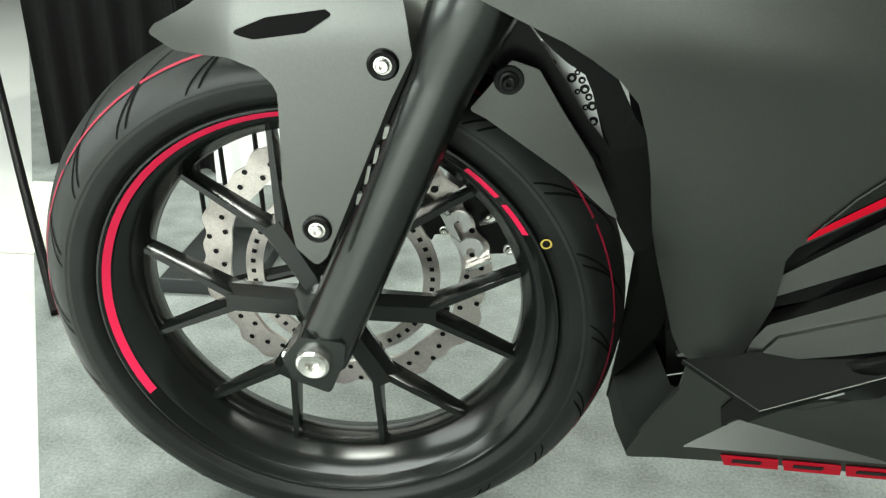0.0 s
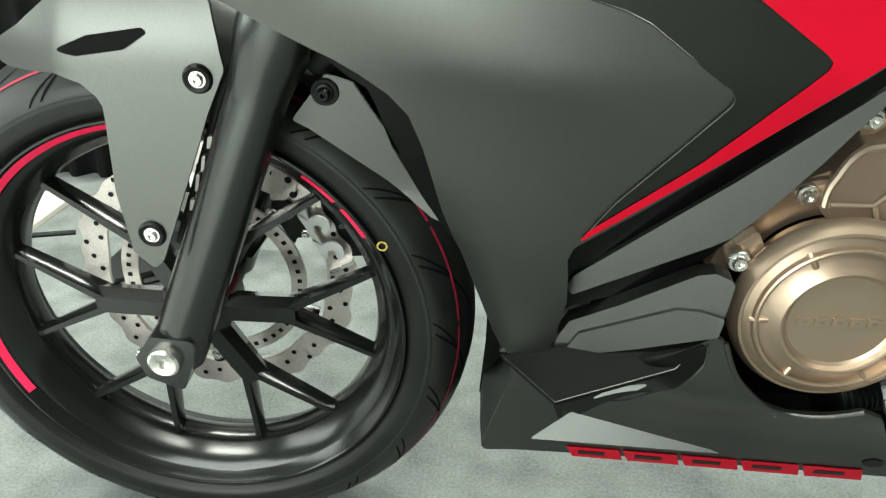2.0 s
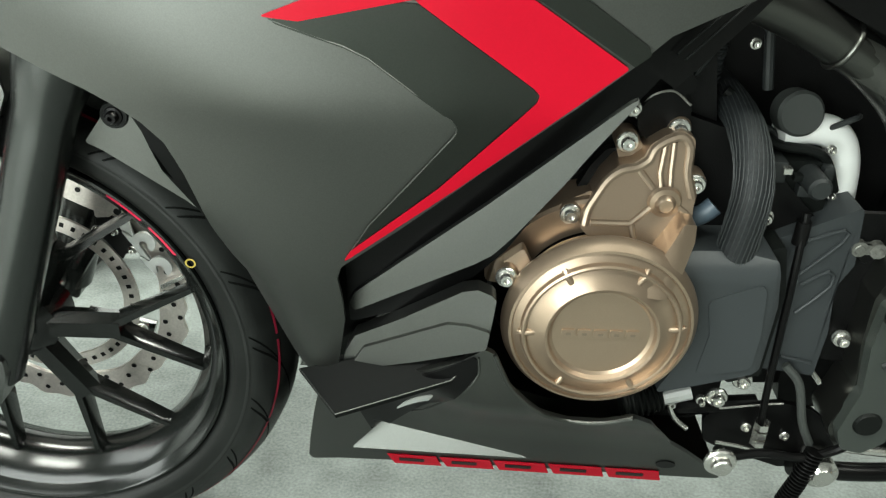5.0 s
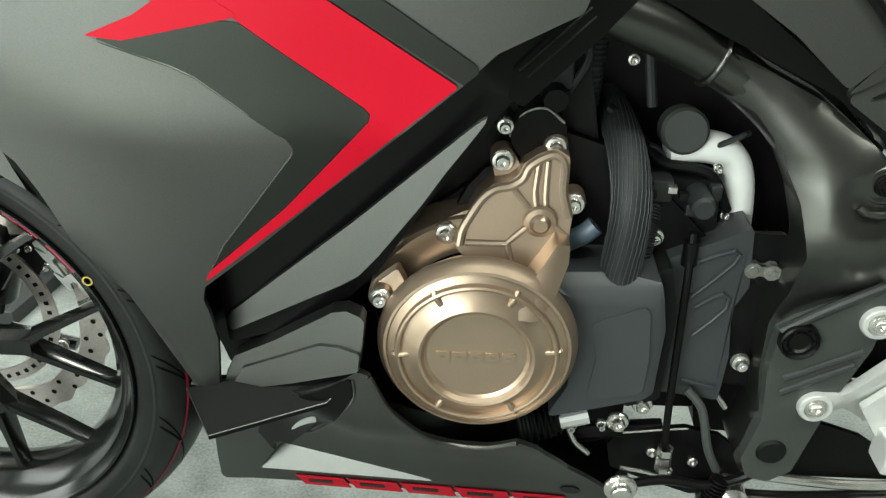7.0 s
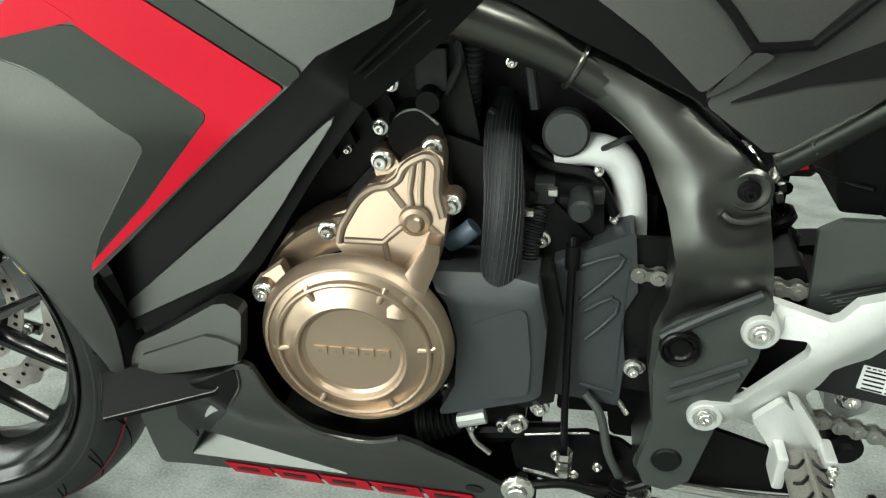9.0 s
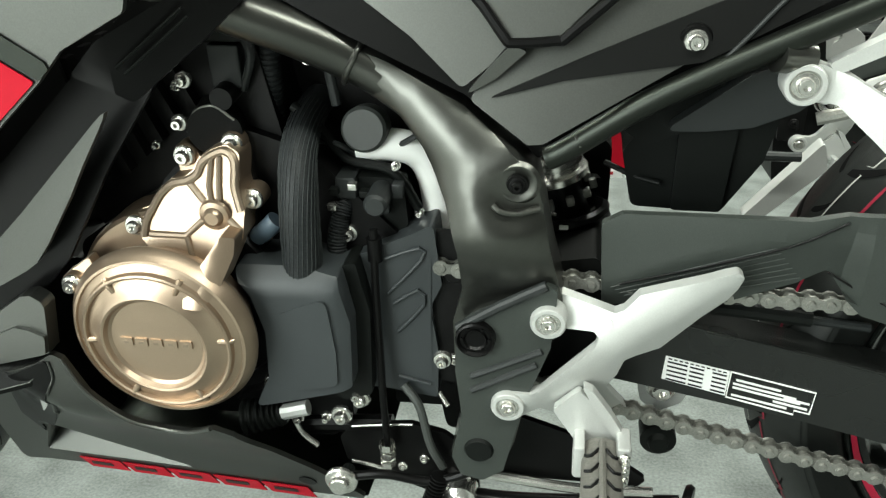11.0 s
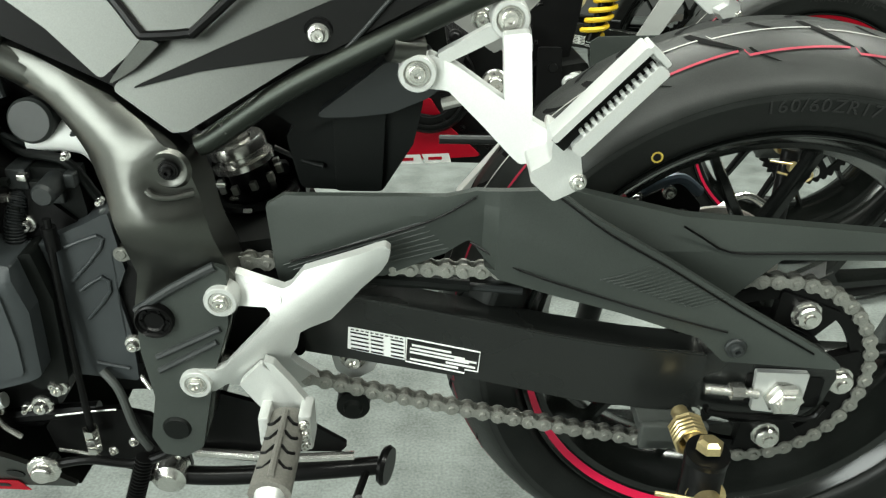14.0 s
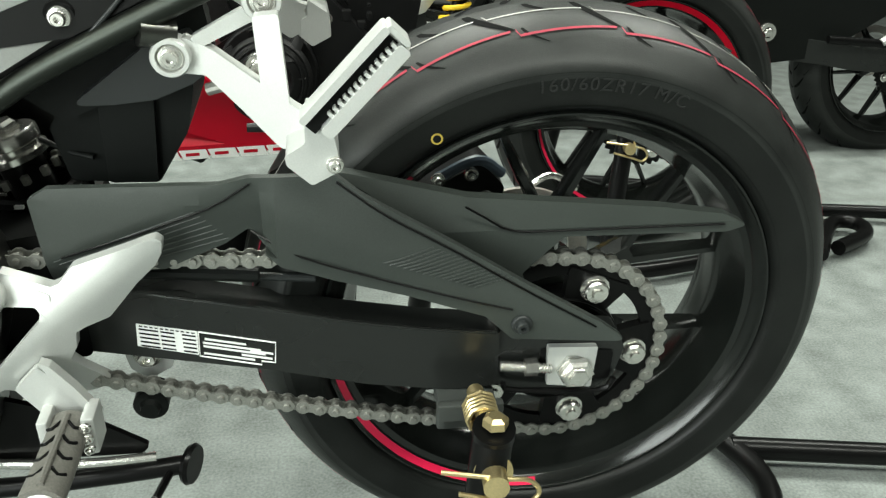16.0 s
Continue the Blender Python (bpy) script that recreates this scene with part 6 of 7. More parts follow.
for k in range(5):
    a = radians(69 - 72 * k)
    n = part("sprocket_nut", lathe([(0.0, -0.014), (0.005, -0.014), (0.006, -0.011), (0.0105, -0.011), (0.012, -0.009), (0.012, -0.003), (0.0145, -0.002), (0.0145, 0.0)], 12), STEEL, sprocket, "bright flange nut")
    n.location = (0.0765 * math.cos(a), -0.005, 0.0765 * math.sin(a))
    c, t = Vector((math.cos(a), math.sin(a))), Vector((-math.sin(a), math.cos(a)))
    part("spider_arm", panel([c * 0.055 + t * 0.022, c * 0.090 + t * 0.034, c * 0.090 - t * 0.034, c * 0.055 - t * 0.022], -0.005, 0.010, 0.004, 0.03, 0.001), BLACK, sprocket)


def link_mesh(outer):
    bm = bmesh.new()
    off = 0.0052 if outer else 0.0036
    for s in (-1, 1):
        pts = []
        for c, sg in ((-0.0079, -1), (0.0079, 1)):
            for k in range(9):
                a = radians(-142 + 284 * k / 8)
                pts.append((c + sg * 0.0074 * math.cos(a), sg * 0.0074 * math.sin(a)))
        plate = panel(pts, s * off - 0.0008, 0.0016, 0.001, 0.03, 0)
        bm = join(bm, plate)
    for c in (-0.0079, 0.0079):
        if outer:
            bm = join(bm, lathe([(0.0, -0.0082), (0.0030, -0.0082), (0.0036, -0.0070), (0.0036, 0.0072), (0.0, 0.0072)], 10, centre=(c, 0, 0)))
        else:
            bm = join(bm, lathe([(0.0, -0.0052), (0.0040, -0.0052), (0.0048, -0.0042), (0.0048, 0.0035), (0.0, 0.0035)], 10, centre=(c, 0, 0)))
    return bm


def chain_path():
    pts = [Vector((0.80, 0.372)), Vector((0.88, 0.350)), Vector((0.954, 0.331)), Vector((1.045, 0.307)), Vector((1.133, 0.286)), Vector((1.235, 0.264)), Vector((1.33, 0.248))]
    for k in range(24):
        a = radians(-102 + 194 * k / 23)
        pts.append(Vector((SPR[0] + 0.1045 * math.cos(a), SPR[2] + 0.1045 * math.sin(a))))
    pts += [Vector((1.25, 0.447)), Vector((1.10, 0.451)), Vector((0.95, 0.456)), Vector((0.80, 0.464))]
    return pts


chain = part("drive_chain", lathe([(0.0, -0.004), (0.034, -0.004), (0.036, 0.0), (0.034, 0.004), (0.0, 0.004)], 24, centre=(0.82, -0.070, 0.418)), CHAIN, bike, "grey steel drive chain")
proto = {}
line = chain_path()
cum = [0.0]
for a, b in zip(line, line[1:]):
    cum.append(cum[-1] + (b - a).length)


def on_path(s):
    for i in range(len(line) - 1):
        if s <= cum[i + 1]:
            w = (s - cum[i]) / (cum[i + 1] - cum[i])
            return line[i].lerp(line[i + 1], w)
    return line[-1]


count = int(cum[-1] / 0.015875)
for k in range(count):
    p, q = on_path(k * 0.015875), on_path((k + 1) * 0.015875)
    mid, d = (p + q) / 2, q - p
    if mid.x < (0.862 if mid.y < 0.42 else 0.812):
        continue
    kind = k % 2
    if kind not in proto:
        proto[kind] = part("chain_link", link_mesh(kind), CHAIN if kind else CHAIN_DARK, chain)
        ob = proto[kind]
    else:
        ob = again(proto[kind], (0, 0, 0), chain)
    ob.location = (mid.x, -0.097, mid.y)
    ob.rotation_euler = (0, -math.atan2(d.y, d.x), 0)

# chain slider, hanger bolt below the arm
rod("chain_slider", [(0.95, -0.088, 0.432), (1.02, -0.09, 0.436), (1.12, -0.092, 0.430)], 0.007, PLASTIC, swing)
rod("guard_rail", [(1.04, -0.080, 0.428), (1.17, -0.085, 0.420)], 0.004, PLASTIC_GREY, swing)
link = part("stand_hanger", prism([(0.985, 0.352), (1.040, 0.345), (1.030, 0.318), (1.008, 0.305), (0.992, 0.318)], -0.075, -0.03, 0.008, 0.003), ALU, bike, "bright linkage bracket under the swingarm")
bolt((1.010, -0.078, 0.336), 0.0135, link, STEEL, 0.01)
rol = part("chain_roller", lathe([(0.0, -0.02), (0.008, -0.02), (0.010, -0.014), (0.0165, -0.012), (0.0165, 0.012), (0.0, 0.012)], 28), PLASTIC, bike, "black chain roller")
rol.location = (1.010, -0.085, 0.290)
bolt((1.010, -0.106, 0.290), 0.0075, rol, STEEL, 0.005)
# right-hand side seen through the wheel: caliper and disc
part("rear_disc", lathe([(0.060, -0.0025), (0.082, -0.0025), (0.082, 0.0025), (0.060, 0.0025)], 80, centre=(REAR[0], 0.085, REAR[2]), closed=True), DISC, rear_wheel, "steel rear brake disc")
part("rear_caliper", prism([(1.28, 0.430), (1.345, 0.470), (1.375, 0.440), (1.355, 0.395), (1.305, 0.385)], 0.055, 0.115, 0.012, 0.008), ENGINE, bike, "black rear brake caliper")
part("caliper_hose", tube([(1.30, 0.06, 0.45), (1.34, 0.05, 0.475), (1.37, 0.06, 0.455)], 0.006, 10, 5), BLUE_PLUG, bike)
for x, z in ((1.300, 0.452), (1.335, 0.458), (1.352, 0.432)):
    bolt((x, 0.050, z), 0.008, bike, STEEL, 0.006)
rod("caliper_stay", [(1.40, 0.10, 0.405), (1.435, 0.10, 0.432), (1.47, 0.10, 0.415)], 0.004, STEEL, bike)

# small fittings in the engine bay
for x, y, z, r in ((0.700, -0.060, 0.630, 0.005), (0.716, -0.050, 0.655, 0.004), (0.655, -0.070, 0.655, 0.0055), (0.592, -0.080, 0.612, 0.005), (0.774, -0.082, 0.548, 0.004), (0.790, -0.070, 0.500, 0.0045), (0.566, -0.084, 0.560, 0.004)):
    bolt((x, y, z), r, engine, STEEL, 0.006)
for x0, z0, x1, z1 in ((0.565, 0.610, 0.610, 0.640), (0.640, 0.675, 0.676, 0.655), (0.700, 0.560, 0.735, 0.545), (0.712, 0.500, 0.712, 0.540), (0.770, 0.556, 0.800, 0.570)):
    rod("bay_wire", [(x0, -0.062, z0), ((x0 + x1) / 2 + 0.006, -0.070, (z0 + z1) / 2 + 0.008), (x1, -0.060, z1)], 0.0026, PLASTIC_GREY, engine, "", 7, 5)
for x, z, w, h in ((0.722, 0.518, 0.018, 0.020), (0.752, 0.505, 0.016, 0.012), (0.770, 0.520, 0.010, 0.014), (0.728, 0.640, 0.022, 0.016)):
    part("relay_box", block(x, x + w, -0.088, -0.06, z, z + h, 0.0025), PLASTIC_GREY, engine)

# ---- passenger peg brackets ----
def passenger_bracket(side):
    y0 = -0.122
    A, B = (1.072, 0.6385), (1.1400, 0.6805)

    def add(name, bm, parent, label="", mat=None):
        if side < 0:
            for v in bm.verts:
                v.co.y = -v.co.y
        return part(name, bm, mat or ALU, parent, label, 40)
    # a long leg that flares outwards, a short leg and a thin strut between the two bolt eyes
    leg_y = lambda x, z: y0 + 0.003 - 0.55 * max(0.0, x - 1.09)
    hold = add("passenger_bracket", panel([(1.0921, 0.6478), (1.1029, 0.6445), (1.1347, 0.6273), (1.1619, 0.6122), (1.1722, 0.6082), (1.1779, 0.5988), (1.1691, 0.5852), (1.1506, 0.5774), (1.1440, 0.5824), (1.1222, 0.6021), (1.0961, 0.6241), (1.0780, 0.6250), (1.0720, 0.6400), (1.0800, 0.6520)], leg_y, 0.014, 0.004, 0.012, 0.003), bike, "bright cast aluminium passenger peg bracket")
    add("short_leg", panel([(1.1336, 0.6744), (1.1524, 0.6795), (1.1577, 0.6121), (1.1368, 0.6262)], lambda x, z: leg_y(x, z) - 0.002, 0.012, 0.003, 0.012, 0.003), hold)
    add("strut", panel([(1.0849, 0.6512), (1.1262, 0.6747), (1.1360, 0.6664), (1.0951, 0.6456)], y0 + 0.002, 0.010, 0.003, 0.03, 0.003), hold)
    for x, z in (A, B):
        add("bolt_eye", lathe([(0.0, -0.001), (0.0100, -0.001), (0.0108, -0.005), (0.0138, -0.005), (0.0148, -0.003), (0.0148, 0.014)], 36, centre=(x, y0, z)), hold)
        s = bolt((x, (y0 - 0.002) * side, z), 0.0098, hold, STEEL, 0.006)
        if side < 0:
            s.rotation_euler = (0, 0, math.pi)
    add("peg_seat", panel([(1.1677, 0.6176), (1.1803, 0.6082), (1.1887, 0.6030), (1.1918, 0.5861), (1.1924, 0.5780), (1.1721, 0.5668), (1.1548, 0.5823), (1.1533, 0.5895), (1.1685, 0.5994)], -0.194, 0.050, 0.004, 0.03, 0.004), hold)
    root, tip = Vector((1.1765, 0.6150)), Vector((1.2345, 0.6800))
    d = (tip - root).normalized()
    n = Vector((-d.y, d.x))

    def strip(lo, hi, start, end):
        return [root + n * hi + d * start, tip + n * hi + d * end, tip + n * lo + d * end, root + n * lo + d * start]
    peg = add("passenger_peg", panel(strip(-0.012, 0.012, 0.004, -0.004), -0.196, 0.012, 0.002, 0.03, 0.001), hold, "folded ribbed aluminium passenger peg")
    add("peg_slot", panel(strip(-0.0040, 0.0085, -0.006, -0.008), -0.1975, 0.002, 0.001, 0.03, 0.0), peg, "", MATT_BLACK)
    add("peg_rail", panel(strip(0.0075, 0.0130, -0.004, -0.004), -0.207, 0.023, 0.003, 0.03, 0.0022), peg)
    add("peg_rail", panel(strip(-0.0130, -0.0030, 0.000, -0.006), -0.206, 0.022, 0.003, 0.03, 0.0025), peg)
    add("peg_end", panel(strip(-0.008, 0.0105, 0.082, -0.001), -0.206, 0.022, 0.004, 0.03, 0.003), peg)
    for k in range(13):
        p = root + d * (0.012 + 0.0053 * k)
        add("tooth", panel([p + n * 0.0008, p + n * 0.0008 + d * 0.0026, p - n * 0.0040 + d * 0.0026, p - n * 0.0040], -0.2045, 0.006, 0, 0.03, 0.0), peg)
    s = bolt((1.1885, -0.195 * side, 0.583), 0.0065, hold, STEEL, 0.005)
    if side < 0:
        s.rotation_euler = (0, 0, math.pi)
    lug = part("peg_bolt", bolt_mesh(0.011, 0.010), STEEL, hold)
    lug.location = (1.133, -0.100 * side, 0.624)
    return hold


passenger_bracket(1)
passenger_bracket(-1)
rod("grab_bracket", [(1.092, -0.095, 0.604), (1.115, -0.098, 0.612), (1.137, -0.10, 0.624)], 0.005, CHAIN, bike, "grey steel helmet hook")
part("muffler_strip", panel([(1.115, 0.372), (1.136, 0.370), (1.200, 0.436), (1.192, 0.470)], 0.205, 0.02, 0.004, 0.03, 0.003), ALU, bike, "bright aluminium silencer strip")
rod("pipe_rod", [(1.094, 0.18, 0.461), (1.162, 0.18, 0.461)], 0.0055, PLASTIC_GREY, bike)

# ---- gear lever, side stand, lower odds ----
shift = part("gear_lever", tube([(0.722, -0.142, 0.252), (0.760, -0.140, 0.258), (0.800, -0.136, 0.250), (0.835, -0.134, 0.262), (0.852, -0.134, 0.285)], 0.0045, 10), BLACK, bike, "black gear lever")
lp = part("lever_plate", prism([(0.709, 0.270), (0.720, 0.285), (0.780, 0.294), (0.812, 0.286), (0.842, 0.262), (0.846, 0.215), (0.794, 0.210), (0.732, 0.233), (0.714, 0.242)], -0.108, -0.102, 0.004, 0.0015), BLACK, bike, "black lever plate")
bolt((0.719, -0.148, 0.252), 0.0155, shift, STEEL, 0.010, "large bright pivot bolt", False)
part("toe_rubber", tube([(0.722, -0.130, 0.252), (0.722, -0.149, 0.252)], 0.006, 10, 1), PLASTIC, shift)
rod("plate_rim", [(0.722, -0.1085, 0.285), (0.760, -0.1085, 0.291), (0.782, -0.1085, 0.2935)], 0.0012, STEEL, lp, "", 6, 3)
rod("shift_link", [(0.722, -0.118, 0.250), (0.752, -0.118, 0.244), (0.780, -0.117, 0.232), (0.812, -0.116, 0.233), (0.838, -0.114, 0.238)], 0.0020, STEEL, shift, "", 8, 4)
for x, z in ((0.752, 0.262), (0.792, 0.252), (0.770, 0.240)):
    bolt((x, -0.109, z), 0.005, lp, STEEL, 0.004)
rod("return_wire", [(0.775, -0.105, 0.338), (0.790, -0.112, 0.320), (0.800, -0.118, 0.280), (0.812, -0.12, 0.254)], 0.0042, RESERVOIR, shift)
stand_ob = part("side_stand", tube([(0.800, -0.118, 0.222), (0.870, -0.118, 0.216), (0.960, -0.114, 0.219), (1.035, -0.108, 0.222)], 0.0095, 14), BLACK, bike, "black side stand folded up")
foot = part("stand_foot", lathe([(0.0, -0.004), (0.019, -0.004), (0.021, 0.0), (0.019, 0.004), (0.0, 0.004)], 28), BLACK, stand_ob)
foot.location = (1.042, -0.108, 0.222)
foot.rotation_euler = (0, 0, radians(72))
rod("stand_spring", [(0.812, -0.135, 0.258), (0.802, -0.140, 0.225), (0.792, -0.142, 0.195)], 0.0075, BLACK, stand_ob, "", 12, 8, (18, 0.0018))
rod("stand_bar", [(0.850, -0.105, 0.236), (0.940, -0.108, 0.231), (1.010, -0.106, 0.233)], 0.005, STEEL, stand_ob)
rod("stand_tab", [(1.022, -0.118, 0.220), (1.016, -0.165, 0.232), (1.020, -0.176, 0.246)], 0.004, BLACK, stand_ob)
piv = part("stand_pivot", lathe([(0.0, -0.014), (0.010, -0.014), (0.013, -0.010), (0.017, -0.008), (0.017, 0.02)], 24), STEEL, stand_ob)
piv.location = (0.828, -0.122, 0.222)
part("stand_bracket", prism([(0.868, 0.312), (0.945, 0.285), (1.004, 0.242), (0.996, 0.233), (0.850, 0.232)], -0.10, -0.094, 0.005, 0.0015), BLACK, bike, "black triangular stand bracket")
part("cable_gaiter", tube([(0.622, -0.125, 0.300), (0.645, -0.122, 0.304), (0.662, -0.120, 0.308)], lambda s: 0.017 - 0.006 * s, 16, 6, (7, 0.0012)), PLASTIC, bike, "black rubber gaiter")
rod("banjo", [(0.660, -0.124, 0.309), (0.686, -0.122, 0.316)], 0.0075, ALU, bike)
for x, z, r in ((0.715, 0.303, 0.0105), (0.656, 0.292, 0.006), (0.672, 0.297, 0.0065), (0.732, 0.330, 0.006), (0.649, 0.338, 0.006), (0.814, 0.377, 0.0085), (0.700, 0.300, 0.005), (0.735, 0.325, 0.0095)):
    bolt((x, -0.114, z), r, engine, STEEL, 0.008)
rod("drain_hose", [(0.668, -0.118, 0.300), (0.676, -0.12, 0.282), (0.690, -0.12, 0.268)], 0.0028, STEEL, bike)
rod("lower_pipe", [(0.66, -0.100, 0.275), (0.70, -0.10, 0.280), (0.76, -0.098, 0.284)], 0.009, BLACK, bike)
part("sump", prism([(0.60, 0.300), (0.66, 0.325), (0.722, 0.325), (0.722, 0.285), (0.70, 0.262), (0.62, 0.262)], -0.098, 0.1, 0.01, 0.006), ENGINE, engine)

# ---- paddock stand ----
stand = thing("paddock_stand", (1.50, 0.0, 0.0), "black tubular paddock stand under the swingarm", "stand", "paddock stands")
LEAN = bike.matrix_world


def up(x, y, z):
    return LEAN @ Vector((x, y, z))


def on_stand(name, bm, mat, label=""):
    for v in bm.verts:
        v.co -= Vector((1.50, 0, 0))
    return part(name, bm, mat, stand, label)


bm = block(1.280, 1.336, -0.168, -0.105, 0.302, 0.3155, 0.003)
bm = join(bm, block(1.276, 1.338, -0.168, -0.158, 0.302, 0.330, 0.003))
for v in bm.verts:
    v.co = up(*v.co)
on_stand("support_pad", bm, RESERVOIR, "black rubber support pad")
spring = [up(1.312 + 0.0135 * math.cos(a * 0.785), -0.172 - 0.0045 * a / 8 - 0.003, 0.338 + 0.0135 * math.sin(a * 0.785)) for a in range(41)]
on_stand("pad_spring", tube(spring, 0.0028, 7, 1), BRASS, "yellow zinc-plated spring")
on_stand("pad_pin", tube([up(1.312, -0.155, 0.336), up(1.314, -0.205, 0.343)], 0.008, 12, 1), BRASS)
post_top, post_low = up(1.316, -0.222, 0.345), Vector((1.285, -0.27, 0.03))
on_stand("post", tube([post_top, post_low], 0.0175, 20, 1), BLACK, "black tubular post")
on_stand("post_cap", tube([up(1.316, -0.2215, 0.343), up(1.316, -0.223, 0.352)], 0.0185, 20, 1), BLACK)
nutb = lathe([(0.0, -0.011), (0.007, -0.011), (0.011, -0.008), (0.0115, -0.001)], 6)
for v in nutb.verts:
    v.co = up(1.317, -0.222, 0.353) + Vector((v.co.x, v.co.z, -v.co.y))
on_stand("post_nut", nutb, BRASS)
pin_a, pin_b = up(1.316, -0.222, 0.315), up(1.313, -0.262, 0.322)
on_stand("cross_pin", join(tube([pin_a, pin_b], 0.011, 16, 1), tube([pin_a.lerp(pin_b, 0.38), pin_a.lerp(pin_b, 0.46)], 0.017, 20, 1)), BRASS, "yellow zinc-plated pin")
clip = [Vector(pin_b) + Vector(v) for v in ((-0.045, 0.010, 0.012), (-0.01, 0.006, 0.008), (0.01, 0.006, 0.004), (0.03, 0.010, -0.002), (0.040, 0.012, -0.016), (0.030, 0.010, -0.026), (0.012, 0.006, -0.020), (-0.03, 0.006, -0.008))]
on_stand("spring_clip", tube(clip, 0.0022, 7, 4), BRASS, "yellow zinc R-clip")
on_stand("base_tube", tube([(1.735, 0.098, 0.028), (1.90, 0.069, 0.028), (2.10, 0.03, 0.03), (2.16, 0.00, 0.035)], 0.016, 16, 4), BLACK)
on_stand("side_tube", tube([(1.285, -0.27, 0.03), (1.45, -0.24, 0.03), (1.62, -0.17, 0.026), (1.735, -0.02, 0.026), (1.74, 0.10, 0.026), (1.66, 0.23, 0.026), (1.45, 0.30, 0.03), (1.30, 0.31, 0.03)], 0.016, 16, 6), BLACK)
on_stand("far_post", tube([(1.30, 0.31, 0.03), up(1.316, 0.19, 0.33)], 0.0165, 16, 1), BLACK)

# ---- the other machines and the stand-by things around ----
def repaint(ob, mat):
    for s in ob.material_slots:
        s.link = "OBJECT"
        s.material = mat


def borrow(src, holder, off):
    """A copy of one of the first machine's parts, under another machine."""
    c = copy_thing(src, Matrix.Translation(off))
    c.parent = holder
    return c


def by_name(name):
    return [o for o in bike.children if o.name.split(".")[0] == name]


second = thing("motorcycle", (1.85, 0.93, 0.0), "red sports motorcycle with black wheels parked behind on a paddock stand", "motorcycle", "motorcycles on display")
D2 = Vector((0.446 - 1.85, 0.0, -0.028))
borrow(rear_wheel, second, D2)
for name in ("swingarm", "heel_plate", "passenger_bracket", "chain_guard", "shock_absorber"):
    for o in by_name(name):
        borrow(o, second, (o.matrix_basis.translation + D2))
b2 = borrow(belly, second, Vector((0.450 - 1.85, -0.02, 0.065)))
repaint(b2, RED)
for o in b2.children:
    repaint(o, WHITE_PAINT if o.name.startswith("word_bar") else RED)
e2 = borrow(engine, second, Vector((0.50 - 1.85, 0.0, -0.02)))
for o in e2.children_recursive:
    repaint(o, ENGINE)
part("rim_tape", lathe([(0.2265, -0.0690), (0.2150, -0.0615)], 60, 20, 118, (REAR[0] + D2.x, 0, REAR[2] + D2.z)), RED, second, "red rim tape")
s2 = copy_thing(stand, Matrix.Translation((1.50 + 0.446, 0.93, 0.0)))
# a loop handle of that stand sticks out behind it
loop = part("loop_handle", tube([(0.30, -0.20, 0.028), (0.40, -0.06, 0.028), (0.45, -0.02, 0.03), (0.49, -0.04, 0.03), (0.47, -0.10, 0.028), (0.36, -0.17, 0.028)], 0.017, 14, 6), BLACK, s2, "bent black tube handle")

third = thing("motorcycle", (2.95, 1.64, 0.0), "black motorcycle with black wheels standing further off", "motorcycle", "motorcycles on display")
D3 = Vector((1.546 - 2.95, 0.0, -0.055))
for name in ("swingarm", "shock_absorber"):
    for o in by_name(name):
        arm = borrow(o, third, (o.matrix_basis.translation + D3))
        for q in [c for c in arm.children if c.name.startswith("sticker")]:
            for c in list(q.children) + [q]:
                bpy.data.objects.remove(c)
w3 = borrow(rear_wheel, third, D3)
for o in list(w3.children):
    if o.name.startswith("rim_tape"):
        repaint(o, RIM)
for o in w3.children_recursive:
    if o.name.startswith("tread_line"):
        repaint(o, RUBBER)
part("shock_body", tube([(-0.05, -0.13, 0.30), (0.10, -0.13, 0.62)], 0.03, 14, 1, (14, 0.004)), BLACK, third, "black ribbed shock absorber")
part("grab_tube", tube([(-0.30, -0.14, 0.36), (-0.12, -0.15, 0.35), (0.05, -0.15, 0.34)], 0.012, 12), BLACK, third)
part("bright_tab", tube([(-0.14, -0.16, 0.355), (-0.06, -0.17, 0.42)], 0.012, 10, 1), ALU, third)
part("lower_body", prism([(-0.75, 0.25), (-0.60, 0.70), (0.20, 0.80), (0.10, 0.55), (-0.30, 0.30)], -0.10, 0.10, 0.03, 0.01), PLASTIC, third)

fourth = thing("motorcycle", (1.80, 1.92, 0.0), "grey motorcycle with a yellow shock spring in the back row", "motorcycle", "motorcycles on display")
D4 = Vector((0.50 - 1.80, 0.0, -0.03))
for name in ("heel_plate", "swingarm", "frame_plate"):
    for o in by_name(name):
        borrow(o, fourth, (o.matrix_basis.translation + D4))
borrow(rear_wheel, fourth, D4)
ycoil = [(-0.23 + 0.034 * math.cos(a * 0.5) + 0.06 * a / 70, -0.16 + 0.034 * math.sin(a * 0.5), 0.36 + 0.16 * a / 70) for a in range(71)]
part("coil_spring", tube(ycoil, 0.008, 8, 1), YELLOW, fourth, "yellow shock spring")
part("shock_rod", tube([(-0.23, -0.16, 0.34), (-0.17, -0.16, 0.54)], 0.02, 12, 1), BLACK, fourth)
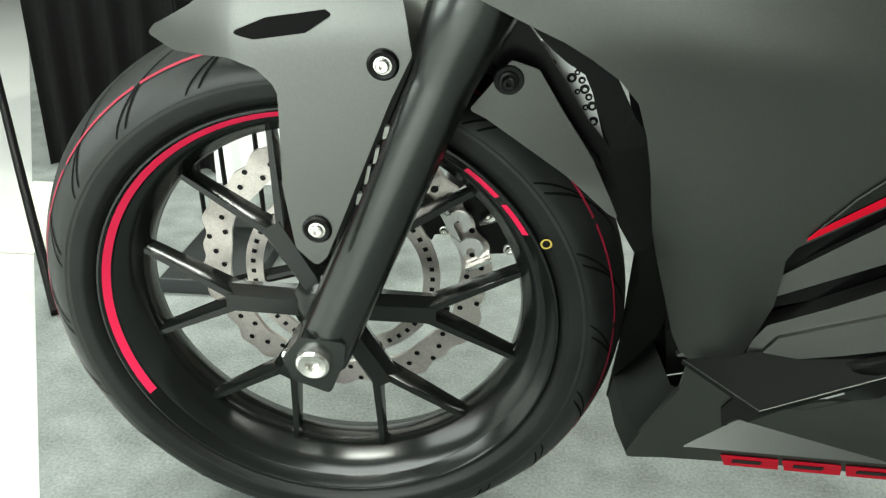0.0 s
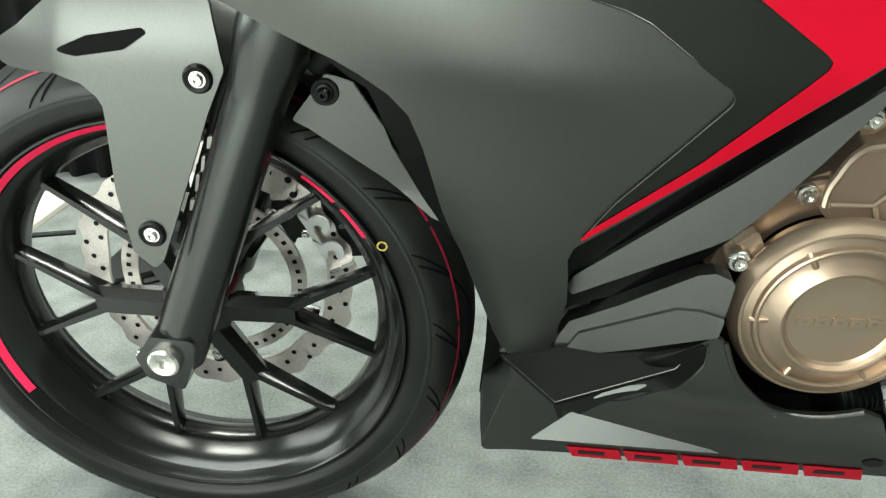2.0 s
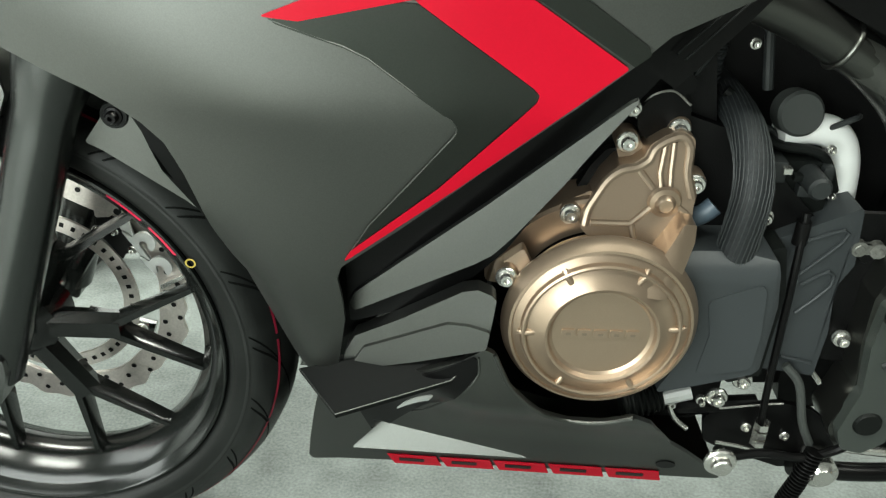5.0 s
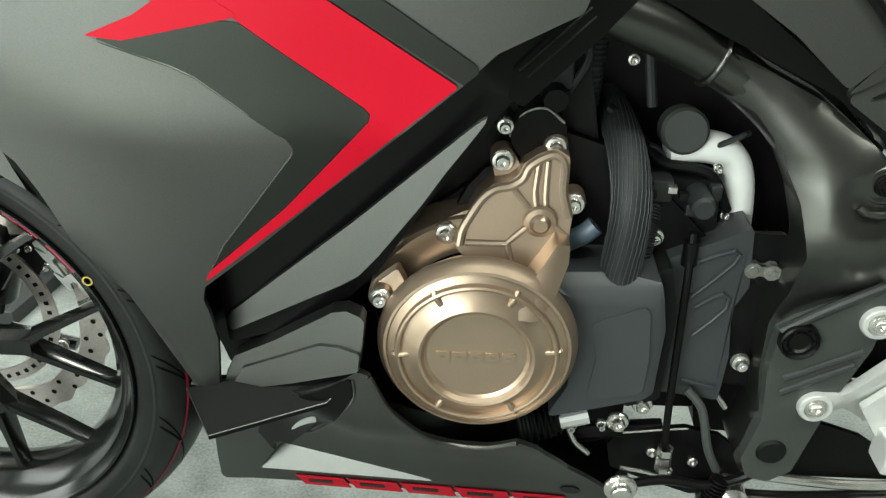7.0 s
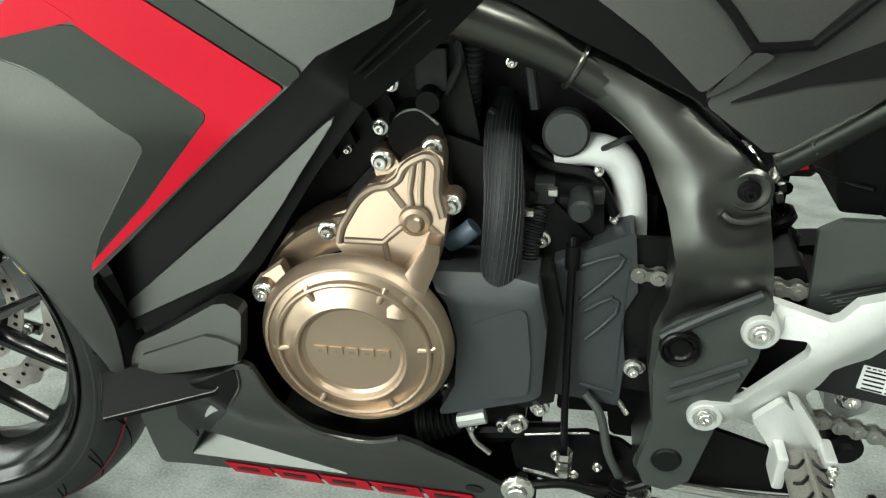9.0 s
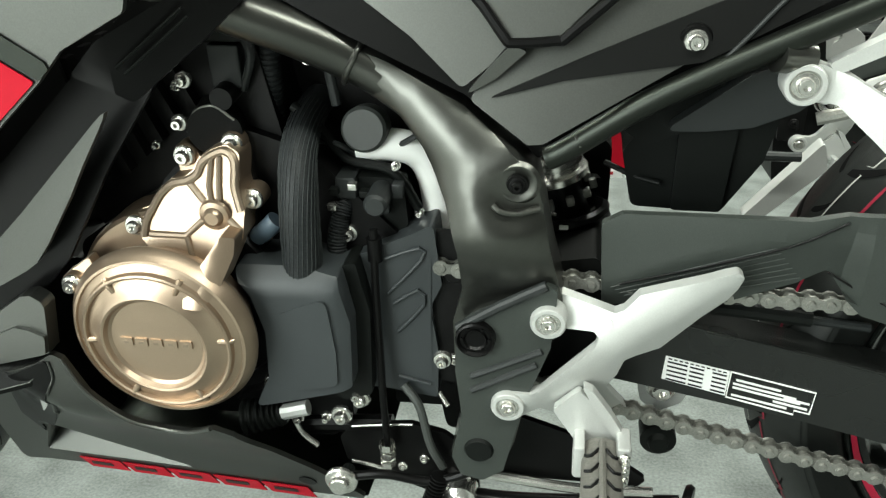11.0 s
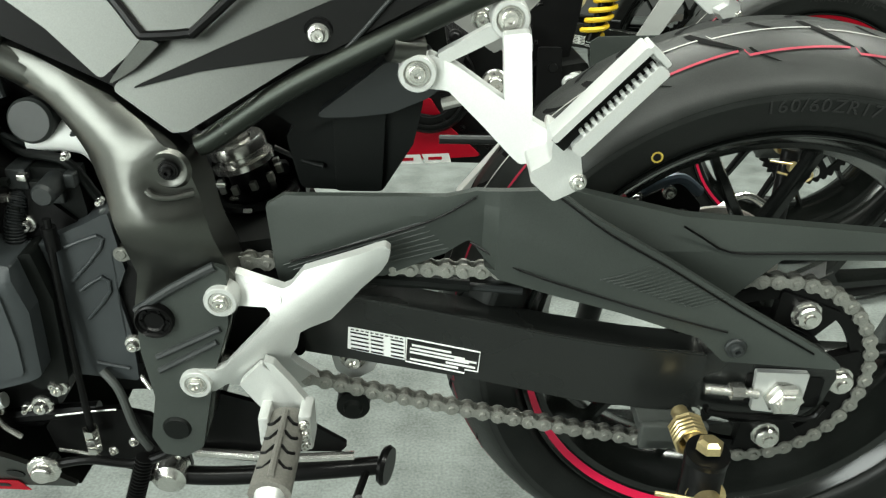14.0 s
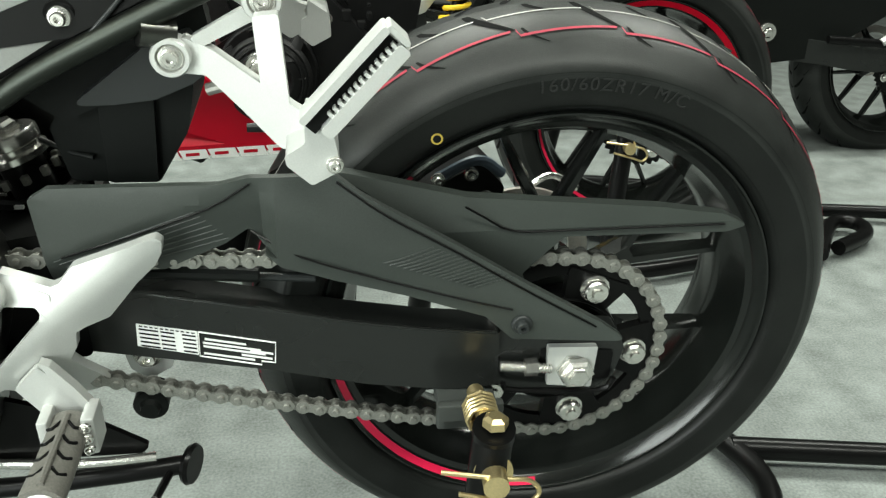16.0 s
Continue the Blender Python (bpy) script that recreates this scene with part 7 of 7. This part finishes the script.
part("side_plate", panel([(-0.10, 0.36), (-0.02, 0.50), (0.04, 0.48), (-0.02, 0.38), (-0.05, 0.34)], -0.18, 0.01, 0.006, 0.03, 0.002), ALU, fourth, "bright cast plate")

# display table with a black cloth beside the first machine's nose
table = thing("display_table", (-0.72, 1.40, 0.0), "display table hung with black cloth", "table")
cl = bmesh.new()
rows = []
for i in range(61):
    u = i / 60
    x = -0.27 + 0.56 * u
    rows.append([cl.verts.new((x, -0.23 + 0.018 * math.sin(u * 46) * (1 - 0.6 * j / 6), 0.75 * j / 6 + 0.001)) for j in range(7)])
for p, q in zip(rows, rows[1:]):
    for j in range(6):
        cl.faces.new((p[j], p[j + 1], q[j + 1], q[j]))
bmesh.ops.solidify(cl, geom=cl.faces[:], thickness=0.004)
part("cloth", cl, CLOTH, table, "black draped cloth", 60)
part("table_body", block(-0.27, 0.29, -0.205, 0.30, 0.0, 0.75, 0.004), CLOTH, table)
easel = thing("banner_stand", (-0.60, 0.44, 0.0), "thin black metal banner stand", "stand")
part("leg", tube([(0.02, -0.02, 0.005), (-0.16, 0.24, 0.15), (-0.42, 0.62, 0.36)], 0.009, 10, 1), BLACK, easel)
part("cross_bar", tube([(-0.20, 0.30, 0.004), (0.0, 0.36, 0.004)], 0.006, 8, 1), BLACK, easel)
tagged(finish("floor_board", block(-0.95, -0.70, 0.66, 1.02, -0.006, 0.012, 0.003), material("pale_board", (0.6, 0.58, 0.5), 0.6, vary=0.15, grain=0.08)), "pale beige board lying on the floor", "board")
tagged(finish("metal_plate", block(-0.44, -0.27, 0.52, 0.86, 0.0, 0.03, 0.004), PLASTIC_GREY), "dark grey metal base plate on the carpet", "base plate")
rack = thing("display_rack", (-0.36, 0.72, 0.0), "black metal rack with a white panel", "rack")
for x in (-0.06, -0.01, 0.06):
    part("leg", tube([(x, 0.0, 0.03), (x - 0.03, 0.02, 0.60)], 0.005, 8, 1), BLACK, rack)
part("panel", block(-0.05, 0.30, 0.05, 0.06, 0.12, 0.62, 0.002), WHITE_PAINT, rack, "white display panel")
